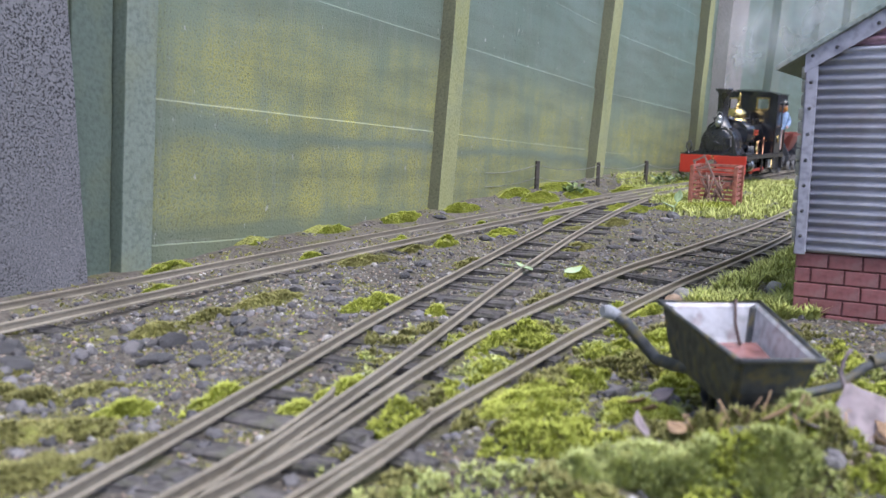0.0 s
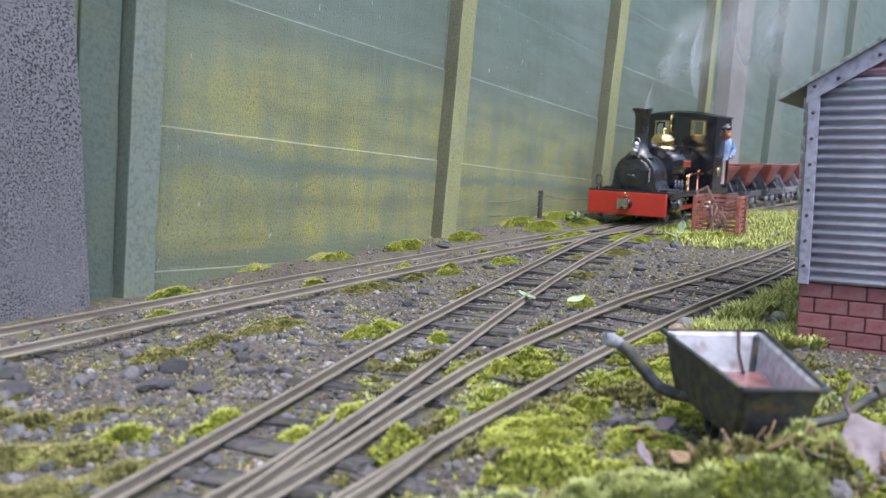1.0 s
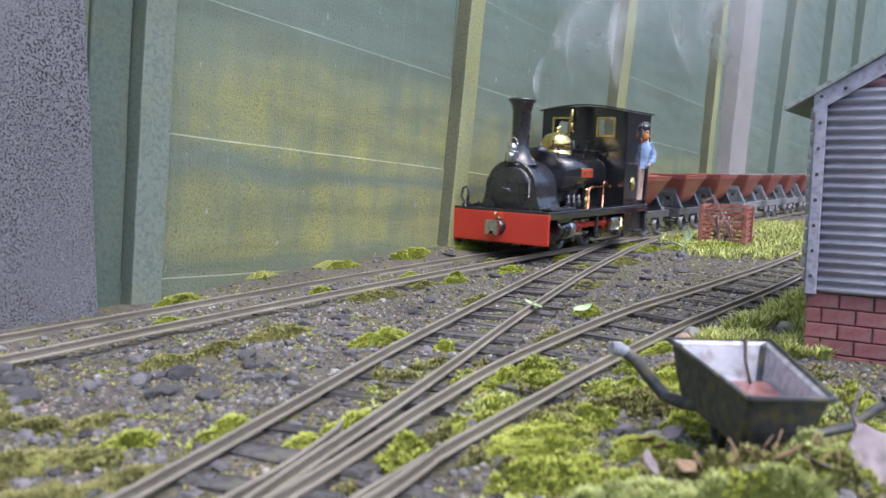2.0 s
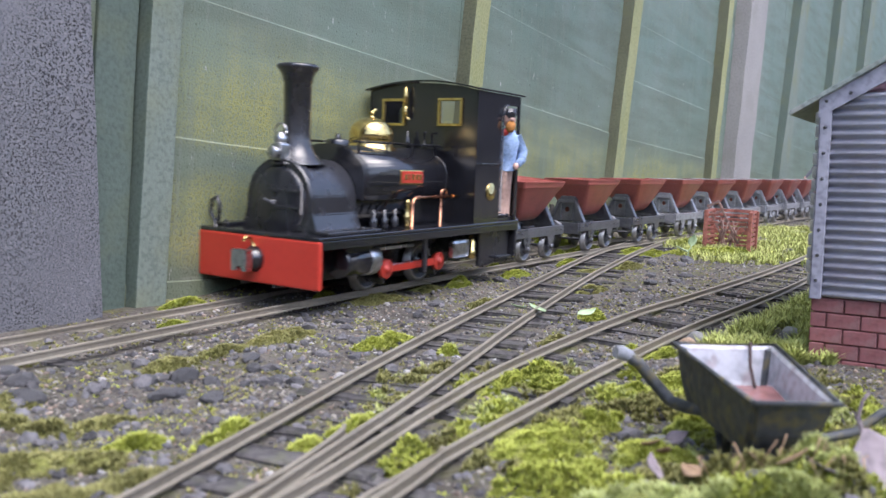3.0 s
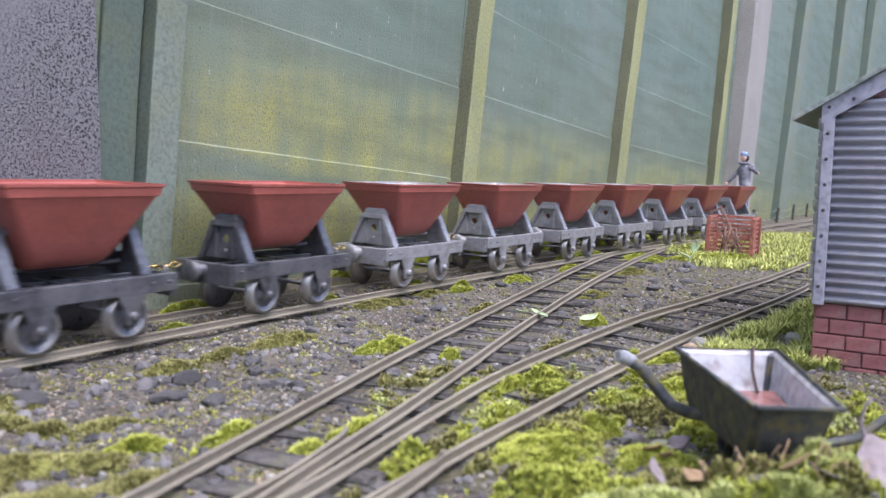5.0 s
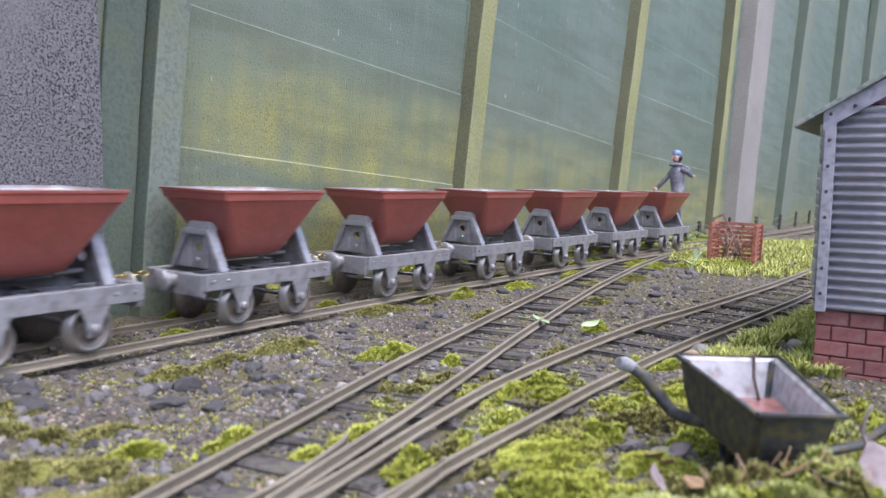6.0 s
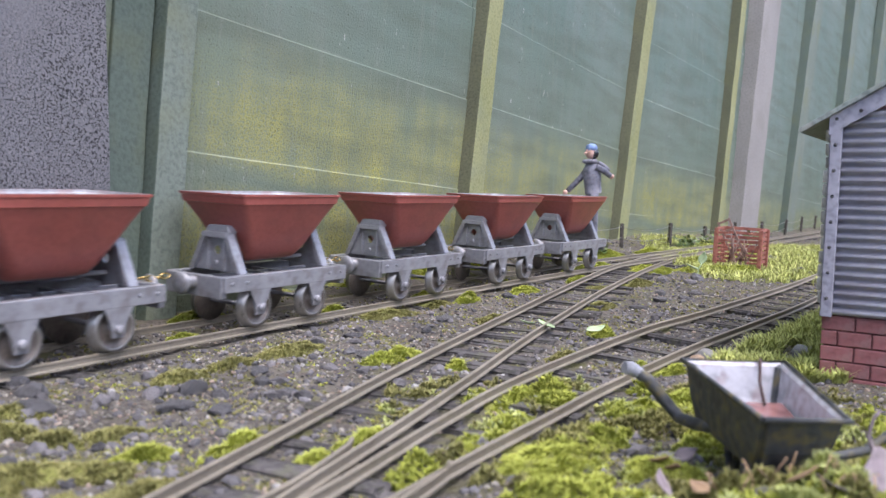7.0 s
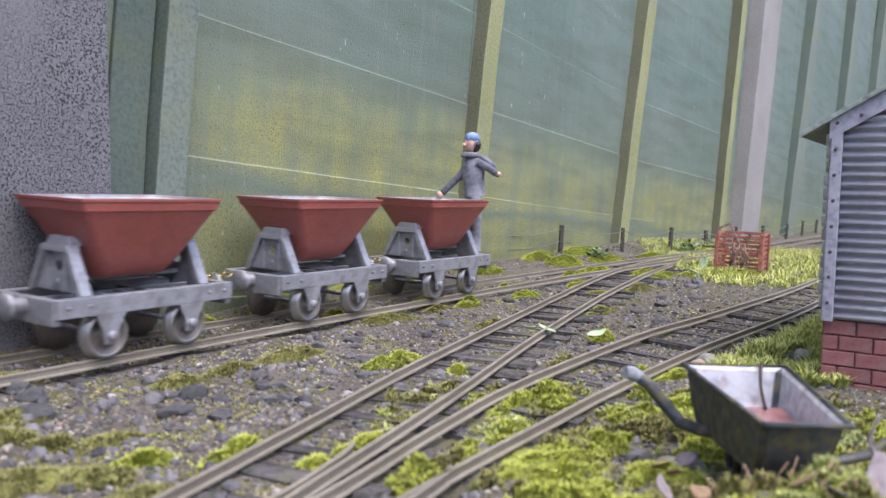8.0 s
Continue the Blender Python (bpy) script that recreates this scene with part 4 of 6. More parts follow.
        lathe(bm, [(0.0065, 0), (0.0065, 0.0006), (0.006, 0.001), (0.0, 0.001)], 28, pose(back(0.188), s * (W + 0.0006), 0.0631, -90 * s))
        p("roundel", bm, M_brass, "small round brass plate", side)
    bm = bmesh.new()
    box(bm, (back(0.2305), -W, Z0), (back(0.2293), W, 0.085))
    p("cab_back", bm, M_black)
    bm = bmesh.new()
    up = [((W + 0.002) * k / 10, ZT + 0.0002 + 0.006 * (1 - (k / 10) ** 2)) for k in range(-10, 11)]
    along_x(bm, up + [(y, z + 0.0011) for y, z in reversed(up)], 0.161, 0.2345, bevel=0.0)
    p("cab_roof", bm, M_black)
    bm = bmesh.new()
    box(bm, (back(0.229), -0.045, 0.0408), (back(0.168), 0.045, 0.0432))
    box(bm, (back(0.184), -0.022, 0.0432), (back(0.1675), 0.022, 0.1), 0.003)
    p("cab_fittings", bm, M_satin)
    bm = bmesh.new()
    lathe(bm, [(0.0011, 0.114), (0.0019, 0.1155), (0.0019, 0.122), (0.0014, 0.1225), (0.0019, 0.123), (0.0019, 0.1335), (0.0012, 0.1345), (0.0008, 0.1365), (0.0, 0.137)], 14, pose(back(0.162), -0.012, 0.0005),
          caps=False)
    tube(bm, [(back(0.166), -0.012, 0.114), (back(0.162), -0.012, 0.115)], 0.0012, 8)
    p("whistle", bm, M_brass)
    bm = bmesh.new()
    lathe(bm, [(0.0015, 0.091), (0.0022, 0.096), (0.0022, 0.099), (0.001, 0.101), (0.001, 0.105)], 12, pose(back(0.160), -0.008, 0))
    tube(bm, [(back(0.161), 0.006, 0.094), (back(0.161), 0.006, 0.104), (back(0.158), 0.009, 0.104)], 0.0009, 8)
    p("safety_valve", bm, M_satin)
    # name plate with raised bars
    for s in (1, -1):
        bm = bmesh.new()
        box(bm, (back(0.1235), s * 0.0312 - 0.0008, 0.0682), (back(0.0975), s * 0.0312 + 0.0008, 0.0778), 0.0008)
        plate = p("name_plate", bm, M_brass, "red name plate with a brass border")
        bm = bmesh.new()
        box(bm, (back(0.1225), s * 0.0320 - 0.0003, 0.0692), (back(0.0985), s * 0.0320 + 0.0003, 0.0768), 0.0003)
        p("plate_field", bm, M_plate, "", plate)
        bm = bmesh.new()
        for k, w in enumerate((0.0026, 0.0012, 0.0026, 0.0026, 0.003)):
            x = back(0.1012 + 0.0041 * k)
            box(bm, (x - w, s * 0.0324 - 0.0003, 0.0710), (x, s * 0.0324 + 0.0003, 0.0750), 0.0002)
        p("plate_bar", bm, M_brass, "", plate)
    # copper pipes and a brass clack on the side
    for s in (1, -1):
        bm = bmesh.new()
        y = s * 0.037
        tube(bm, [(back(0.104), y, 0.0408), (back(0.104), y, 0.0555), (back(0.1055), y, 0.0585), (back(0.109), y, 0.060), (back(0.153), y, 0.060)], 0.0011, 8)
        tube(bm, [(back(0.138), y, 0.0408), (back(0.138), y, 0.061)] + [(back(0.1415) + 0.0035 * math.cos(a), y, 0.0615 + 0.0035 * math.sin(a)) for a in np.linspace(0.1, math.pi, 8)], 0.0009, 8)
        p("copper_pipe", bm, M_copper, "bent copper feed pipe")
        bm = bmesh.new()
        lathe(bm, [(0.0012, 0.0408), (0.002, 0.044), (0.0026, 0.0455), (0.0026, 0.0485), (0.0016, 0.0505), (0.0016, 0.056), (0.0022, 0.0565), (0.001, 0.059)], 14, pose(back(0.0985), y, 0))
        p("check_valve", bm, M_brass)
        bm = bmesh.new()
        tube(bm, [(back(0.153), y, 0.060), (back(0.158), y, 0.060)], 0.0016, 8)
        p("pipe_union", bm, M_brass)
        bm = bmesh.new()
        for d in (0.067, 0.078, 0.089):
            lathe(bm, [(0.0015, 0.0408), (0.0024, 0.043), (0.0024, 0.047), (0.0012, 0.0485), (0.0012, 0.053)], 10, pose(back(d), s * 0.034, 0))
        tube(bm, [(back(0.064), s * 0.034, 0.051), (back(0.094), s * 0.034, 0.0505)], 0.0008, 6)
        p("lubricator", bm, M_satin)
    return e, axles, rods


def glass_material():
    m = bpy.data.materials.new("window glass")
    m.use_nodes = True
    b = m.node_tree.nodes["Principled BSDF"]
    b.inputs["Transmission Weight"].default_value = 1.0
    b.inputs["Roughness"].default_value, b.inputs["IOR"].default_value = 0.02, 1.1
    return m


M_glass = glass_material()
M_plate = material("red plate enamel", (0.42, 0.04, 0.025), (0.5, 0.05, 0.03), 0.35, grain=300, patch=60, bump=0.04)
loco, loco_axles, loco_rods = steam_locomotive()
# ---------------------------------------------------------------- the tin shed
SHED = pose(0.1762, 0.398, -0.004, 0, 0, -32.0) @ pose(0, 0, 0, 0, -1.3, 0)     # x along its front wall, y into it


def tin_shed():
    shed = tagged(new("tin_shed"), "small model shed of grey corrugated sheet on a red brick base", "shed")
    shed.matrix_basis = SHED
    W, D, HB, HE, SLOPE = 0.17, 0.24, 0.030, 0.1232, math.tan(radians(31.0))
    rr = random.Random(5)

    def gable(x):
        return HE + SLOPE * min(x, W - x)

    # brick base: a mortar core with single bricks before it
    bm = bmesh.new()
    box(bm, (0.001, 0.001, -0.012), (W - 0.001, D - 0.001, HB - 0.0004))
    core = part("brick_base", bm, M_mortar, shed, "low base of red painted brick")
    bh, bl = 0.00745, 0.0150
    bm = bmesh.new()
    box(bm, (0, -0.0006, 0), (bl - 0.0007, 0.002, bh - 0.0007), 0.0004)
    brick = mesh_of("brick", bm, M_brick)
    bm = bmesh.new()
    box(bm, (0, -0.0006, 0), (bl / 2 - 0.0007, 0.002, bh - 0.0007), 0.0004)
    half = mesh_of("brick", bm, M_brick)
    for row in range(5):
        z = -0.0075 + row * bh
        xs = [0.0] if row % 2 == 0 else [-1.0]
        x = 0.0
        first = row % 2 == 1
        while x < W - 0.003:
            me, step = (half, bl / 2) if first else (brick, bl)
            first = False
            if x + step > W:
                me, step = half, bl / 2
            ob = new("brick", me)
            ob.parent = core
            ob.matrix_basis = pose(x, 0, z + 0.0003, rr.uniform(-1, 1), 0, rr.uniform(-0.6, 0.6))
            x += step
    # corrugated sheets, their ridges lying level
    pitch, amp = 0.0045, 0.0009
    for red, z0f in ((False, 0.0), (True, 0.0)):
        bm = bmesh.new()
        zs = np.arange(HB, HE + SLOPE * W / 2, pitch / 10)
        split = HE + 0.004
        prev = None
        for z in zs:
            if (z > split) != red:
                prev = None
                continue
            inset = 0.0 if z < HE else (z - HE) / SLOPE
            y = -0.001 - amp * (1 + math.cos(2 * math.pi * z / pitch))
            row = [bm.verts.new((x, y, z)) for x in (0.003 + inset, W * 0.33, W * 0.66, W - 0.003 - inset)] if inset < W * 0.3 else \
                  [bm.verts.new((x, y, z)) for x in (0.003 + inset, W / 2 - 0.001, W / 2 + 0.001, W - 0.003 - inset)]
            if prev:
                for i in range(3):
                    f = bm.faces.new((prev[i], prev[i + 1], row[i + 1], row[i]))
                    f.smooth = True
            prev = row
        ob = part("corrugated_sheet", bm, M_tin_red if red else M_tin, shed, "reddish upper sheet" if red else "")
        so = ob.modifiers.new("thick", "SOLIDIFY")
        so.thickness, so.offset = 0.0006, -1
    # inner walls behind the sheets
    bm = bmesh.new()
    prism(bm, [(0.002, HB), (W - 0.002, HB), (W - 0.002, HE - 0.001), (W / 2, gable(W / 2) - 0.003), (0.002, HE - 0.001)], 0.0004, 0.004)
    box(bm, (W - 0.004, 0.004, HB), (W, D, HE))
    prism(bm, [(0.002, HB), (W - 0.002, HB), (W - 0.002, HE - 0.001), (W / 2, gable(W / 2) - 0.003), (0.002, HE - 0.001)], D - 0.004, D)
    part("wall", bm, M_trim, shed)
    # corner boards and the barge board, riveted
    bm = bmesh.new()
    box(bm, (-0.0008, -0.0042, HB - 0.001), (0.0046, -0.0022, HE + 0.003), 0.0004)
    box(bm, (-0.0008, -0.0042, HB - 0.001), (0.0004, 0.003, HE), 0.0004)
    corner = part("corner_board", bm, M_trim, shed)
    bm = bmesh.new()
    for s in (1, -1):
        o = [(-0.0012, HE + 0.001), (W / 2, gable(W / 2) + 0.001), (W / 2, gable(W / 2) - 0.0075), (-0.0012, HE - 0.0075)]
        o = [(x if s > 0 else W - x, z) for x, z in o]
        prism(bm, o, -0.0044, -0.0024)
    part("barge_board", bm, M_trim, shed)
    bm = bmesh.new()
    lathe(bm, [(0.0009, 0), (0.0008, 0.0005), (0.0003, 0.0007)], 8, pose(0, 0, 0, 90))
    rivet = mesh_of("rivet", bm, M_satin)
    for k in range(8):
        ob = new("rivet", rivet)
        ob.parent = corner
        ob.matrix_basis = pose(0.0019, -0.0041, HB + 0.008 + k * 0.0122)
    for k in range(5):
        ob = new("rivet", rivet)
        ob.parent = corner
        x = 0.012 + k * 0.0165
        ob.matrix_basis = pose(x, -0.0043, gable(x) - 0.0035)
    # side wall of pale stone blocks
    bm = bmesh.new()
    box(bm, (0.0008, 0.006, -0.01), (0.003, D, HE))
    side = part("side_wall", bm, M_block, shed, "side wall of pale stone blocks")
    bm = bmesh.new()
    box(bm, (-0.0032, 0, 0), (0.001, 0.0142, 0.0058), 0.0006)
    blk = mesh_of("stone_block", bm, M_block)
    for row in range(6, 19):
        for k in range(16):
            ob = new("stone_block", blk)
            ob.parent = side
            ob.matrix_basis = pose(0.0 + rr.uniform(-.0005, .0005), 0.0 + k * 0.0146 - (0.0073 if row % 2 and k else 0), -0.004 + row * 0.0065)
    # roof: two slabs with an overhang, felted
    for s in (1, -1):
        bm = bmesh.new()
        e = 0.0136
        o = [(-e, HE + 0.0018 - e * SLOPE), (W / 2, gable(W / 2) + 0.0018), (W / 2, gable(W / 2) + 0.0042), (-e - 0.0008, HE + 0.0040 - e * SLOPE)]
        prism(bm, [(x if s > 0 else W - x, z) for x, z in o], -0.007, D + 0.008, bevel=0.0003)
        part("roof_slab", bm, M_roof, shed, "weathered grey-green roof sheet")
    return shed


M_roof = material("weathered roof sheet", (0.2, 0.25, 0.22), (0.36, 0.4, 0.38), 0.7, grain=300, patch=30, bump=0.3, dirt=(0.42, 0.38, 0.32), dirt_amount=0.6)
tin_shed()


# ---------------------------------------------------------------- the wheelbarrow
M_barrow = material("dirty dark barrow", (0.04, 0.045, 0.05), (0.085, 0.09, 0.095), 0.6, 0.1, grain=250, patch=90, bump=0.4, dirt=(0.16, 0.13, 0.05), dirt_amount=0.75)
M_barrow_in = material("pale worn barrow lining", (0.38, 0.385, 0.42), (0.52, 0.525, 0.56), 0.6, 0.1, grain=250, patch=80, bump=0.2, dirt=(0.3, 0.2, 0.2), dirt_amount=0.5)
M_rust_water = material("rusty puddle", (0.2, 0.09, 0.085), (0.3, 0.15, 0.14), 0.12, grain=200, patch=60, bump=0.02)
M_grip = material("pale rubber grip", (0.2, 0.21, 0.24), (0.3, 0.315, 0.35), 0.5, grain=250, patch=90, bump=0.1)


def wheelbarrow():
    w = tagged(new("wheelbarrow"), "dirty black toy wheelbarrow holding rusty rainwater, sunk in moss", "wheelbarrow")
    w.matrix_basis = pose(0.0912, 0.2425, -0.0055, 2.5, -0.5, 2.4)
    # tray: sloping sides, wider at the rim; y towards the handles
    bm = bmesh.new()
    rings = []
    for z, a, y0, y1 in ((0.0130, 0.0104, -0.020, 0.0235), (0.0205, 0.0119, -0.0245, 0.0265), (0.0306, 0.0130, -0.0282, 0.0288), (0.0316, 0.0137, -0.0295, 0.0298)):
        rings.append([(-0.85 * a, y0, z), (0.85 * a, y0, z), (a * 1.42, y1, z), (-a * 1.13, y1, z)])
    vo = [[bm.verts.new(p) for p in r] for r in rings]
    inn = [[(x * 0.9, y * 0.955, z + (0.0012 if i == 0 else 0.0)) for x, y, z in r] for i, r in enumerate(rings)]
    vi = [[bm.verts.new(p) for p in r] for r in inn]
    for r, mi in ((vo, 0), (vi, 1)):
        for a, b in zip(r[:-1], r[1:]):
            for i in range(4):
                bm.faces.new((a[i], a[(i + 1) % 4], b[(i + 1) % 4], b[i])).material_index = mi
        bm.faces.new(r[0]).material_index = mi
    for i in range(4):
        bm.faces.new((vo[-1][i], vo[-1][(i + 1) % 4], vi[-1][(i + 1) % 4], vi[-1][i]))
    bmesh.ops.recalc_face_normals(bm, faces=bm.faces)
    bmesh.ops.bevel(bm, geom=[e for e in bm.edges if abs(e.verts[0].co.z - e.verts[1].co.z) > 0.002], offset=0.0016, segments=3, affect="EDGES")
    tray = part("tray", bm, [M_barrow, M_barrow_in], w)
    bm = bmesh.new()
    tube(bm, [(-0.0116, -0.0292, 0.0316), (0.0116, -0.0292, 0.0316), (0.0193, 0.0295, 0.0316), (-0.0154, 0.0295, 0.0316), (-0.0116, -0.0292, 0.0316)], 0.0008, 8)
    part("rim", bm, M_barrow, tray)
    bm = bmesh.new()
    prism(bm, [(-0.0088, -0.0195), (0.0086, -0.0195), (0.0132, 0.016), (-0.0102, 0.016)], 0.0212, 0.0219, m=Matrix(((1, 0, 0, 0), (0, 0, 1, 0), (0, 1, 0, 0), (0, 0, 0, 1))))
    part("rainwater", bm, M_rust_water, tray, "shallow rusty rainwater")
    for s in (1, -1):
        bm = bmesh.new()
        line = [(-0.004, -0.008, 0.0155), (-0.009, 0.010, 0.0150), (-0.0125, 0.021, 0.0125), (-0.0155, 0.028, 0.0120), (-0.0195, 0.032, 0.0165), (-0.0255, 0.033, 0.0235), (-0.0295, 0.033, 0.0262)]
        if s > 0:
            line = [(0.004, -0.008, 0.0155), (0.009, 0.002, 0.0150), (0.018, 0.010, 0.0085), (0.030, 0.012, 0.0060), (0.040, 0.012, 0.0085), (0.048, 0.012, 0.0150), (0.056, 0.012, 0.0180)]
        tube(bm, line, 0.0021 if s < 0 else 0.0016, 10)
        bar = part("handle_bar", bm, M_barrow, w)
        bm = bmesh.new()
        if s < 0:
            tube(bm, [(-0.0283, 0.0333, 0.0256), (-0.0315, 0.0326, 0.0272), (-0.034, 0.032, 0.0276)], [0.0021, 0.0025, 0.0021], 10)
        else:
            tube(bm, [(0.050, 0.012, 0.0170), (0.053, 0.012, 0.0176), (0.058, 0.012, 0.0183)], [0.0021, 0.0024, 0.0021], 10)
        part("grip", bm, M_grip if s < 0 else M_barrow, bar, "pale rubber grip" if s < 0 else "dirty dark grip")
        bm = bmesh.new()
        tube(bm, [(s * 0.006, 0.000, 0.0125), (s * 0.0065, 0.001, -0.001)], 0.0013, 8)
        tube(bm, [(s * 0.0065, 0.001, -0.0005), (s * 0.0065, 0.008, 0.0120)], 0.0011, 8)
        part("leg", bm, M_barrow, w)
    bm = bmesh.new()
    lathe(bm, [(0.003, -0.002), (0.0075, -0.002), (0.0085, -0.001), (0.0085, 0.001), (0.0075, 0.002), (0.003, 0.002)], 24, pose(0, -0.022, 0.004, 0, 90))
    part("wheel", bm, M_barrow, w)
    # a twig lying in the tray
    bm = bmesh.new()
    tube(bm, [(0.0112, 0.0305, 0.0322), (0.0096, 0.0268, 0.0322), (0.0072, 0.020, 0.0275), (0.0060, 0.012, 0.0225)], 0.00055, 6)
    tw = part("twig", bm, M_twig)
    tw.matrix_basis = w.matrix_basis.copy()
    tagged(tw, "thin dark twig hanging into the wheelbarrow", "twig")


M_twig = material("dark twig", (0.035, 0.022, 0.02), (0.08, 0.05, 0.045), 0.8, grain=300, patch=90, bump=0.3)
wheelbarrow()

# ---------------------------------------------------------------- slatted crate with scrap
M_crate = material("faded red crate", (0.23, 0.075, 0.055), (0.36, 0.14, 0.105), 0.75, grain=250, patch=60, bump=0.3, per_object=0.15)
M_scrap = material("rusty scrap", (0.15, 0.085, 0.07), (0.28, 0.19, 0.16), 0.8, 0.2, grain=250, patch=60, bump=0.3)


def crate():
    c = tagged(new("crate"), "faded red slatted crate open towards the track, filled with scrap", "crate")
    c.matrix_basis = pose(0.322, 0.958, -0.004, 0, 0, -30.0)
    a, b, h = 0.0245, 0.019, 0.042
    for x in (-a, a):
        for y in (-b, b):
            bm = bmesh.new()
            box(bm, (x - 0.0022, y - 0.0022, -0.004), (x + 0.0022, y + 0.0022, h), 0.0005)
            part("post", bm, M_crate, c)
    for k in range(8):
        z = 0.003 + k * 0.0052
        for lo, hi in (((-a, -b, z), (-a + 0.0012, b, z + 0.0034)), ((a - 0.0012, -b, z), (a, b, z + 0.0034)), ((-a, b - 0.0012, z), (a, b, z + 0.0034))):
            bm = bmesh.new()
            box(bm, lo, hi, 0.0003)
            part("slat", bm, M_crate, c)
    for k in range(5):
        z = 0.003 + k * 0.0082
        for x0, x1 in ((-a, -a * 0.45), (a * 0.45, a)):
            bm = bmesh.new()
            box(bm, (x0, -b - 0.0005, z), (x1, -b + 0.0007, z + 0.0022), 0.0003)
            part("slat", bm, M_crate, c)
    # a small ladder leans in it
    l = tagged(new("ladder"), "small reddish ladder leaning in a crate", "ladder")
    l.matrix_basis = c.matrix_basis @ pose(0.004, -0.004, 0.0, -8, -27, 8)
    for s in (1, -1):
        bm = bmesh.new()
        box(bm, (s * 0.0065 - 0.0012, -0.001, 0), (s * 0.0065 + 0.0012, 0.001, 0.057), 0.0004)
        part("rail", bm, M_scrap, l)
    for k in range(5):
        bm = bmesh.new()
        box(bm, (-0.0065, -0.0008, 0.008 + k * 0.0115), (0.0065, 0.0008, 0.0105 + k * 0.0115), 0.0003)
        part("rung", bm, M_scrap, l)
    rr = random.Random(11)
    for k in range(16):
        bm = bmesh.new()
        x, y = rr.uniform(-0.017, 0.017), rr.uniform(-0.015, 0.012)
        d = Vector((rr.uniform(-1, 1) * 0.013, rr.uniform(-0.3, 0.3) * 0.02, rr.uniform(0.016, 0.036)))
        p0 = Vector((x, y, -0.002))
        tube(bm, [p0, p0 + d * 0.5 + Vector((rr.uniform(-.004, .004), 0, 0)), p0 + d], rr.uniform(0.0006, 0.0011), 6)
        o = part("scrap_rod", bm, M_scrap)
        o.matrix_basis = c.matrix_basis.copy()
        tagged(o, "thin rusty scrap rod standing in a crate", "scrap rod", group="scrap in the crate")


crate()


# ---------------------------------------------------------------- the two figures
M_denim = material("blue painted jacket", (0.24, 0.34, 0.55), (0.35, 0.47, 0.68), 0.75, grain=300, patch=90, bump=0.2)
M_tan = material("tan painted trousers", (0.3, 0.19, 0.15), (0.4, 0.27, 0.22), 0.75, grain=300, patch=90, bump=0.2)
M_skin = material("flesh paint", (0.5, 0.3, 0.24), (0.62, 0.4, 0.33), 0.6, grain=300, patch=90, bump=0.1)
M_beard = material("ginger paint", (0.42, 0.16, 0.035), (0.55, 0.24, 0.06), 0.8, grain=300, patch=90, bump=0.3)
M_coat = material("grey painted coat", (0.1, 0.105, 0.135), (0.2, 0.205, 0.25), 0.75, grain=300, patch=90, bump=0.25, dirt=(0.28, 0.25, 0.26), dirt_amount=0.4)
M_bluecap = material("blue painted cap", (0.14, 0.22, 0.42), (0.22, 0.31, 0.52), 0.75, grain=300, patch=90, bump=0.2)


def ball(bm, at, r, mi, seg=12):
    g = bmesh.ops.create_uvsphere(bm, u_segments=seg, v_segments=seg // 2 + 2, radius=1)
    rx, ry, rz = r if isinstance(r, tuple) else (r, r, r)
    for v in g["verts"]:
        v.co = Vector((v.co.x * rx + at[0], v.co.y * ry + at[1], v.co.z * rz + at[2]))
    for f in {f for v in g["verts"] for f in v.link_faces}:
        f.material_index, f.smooth = mi, True


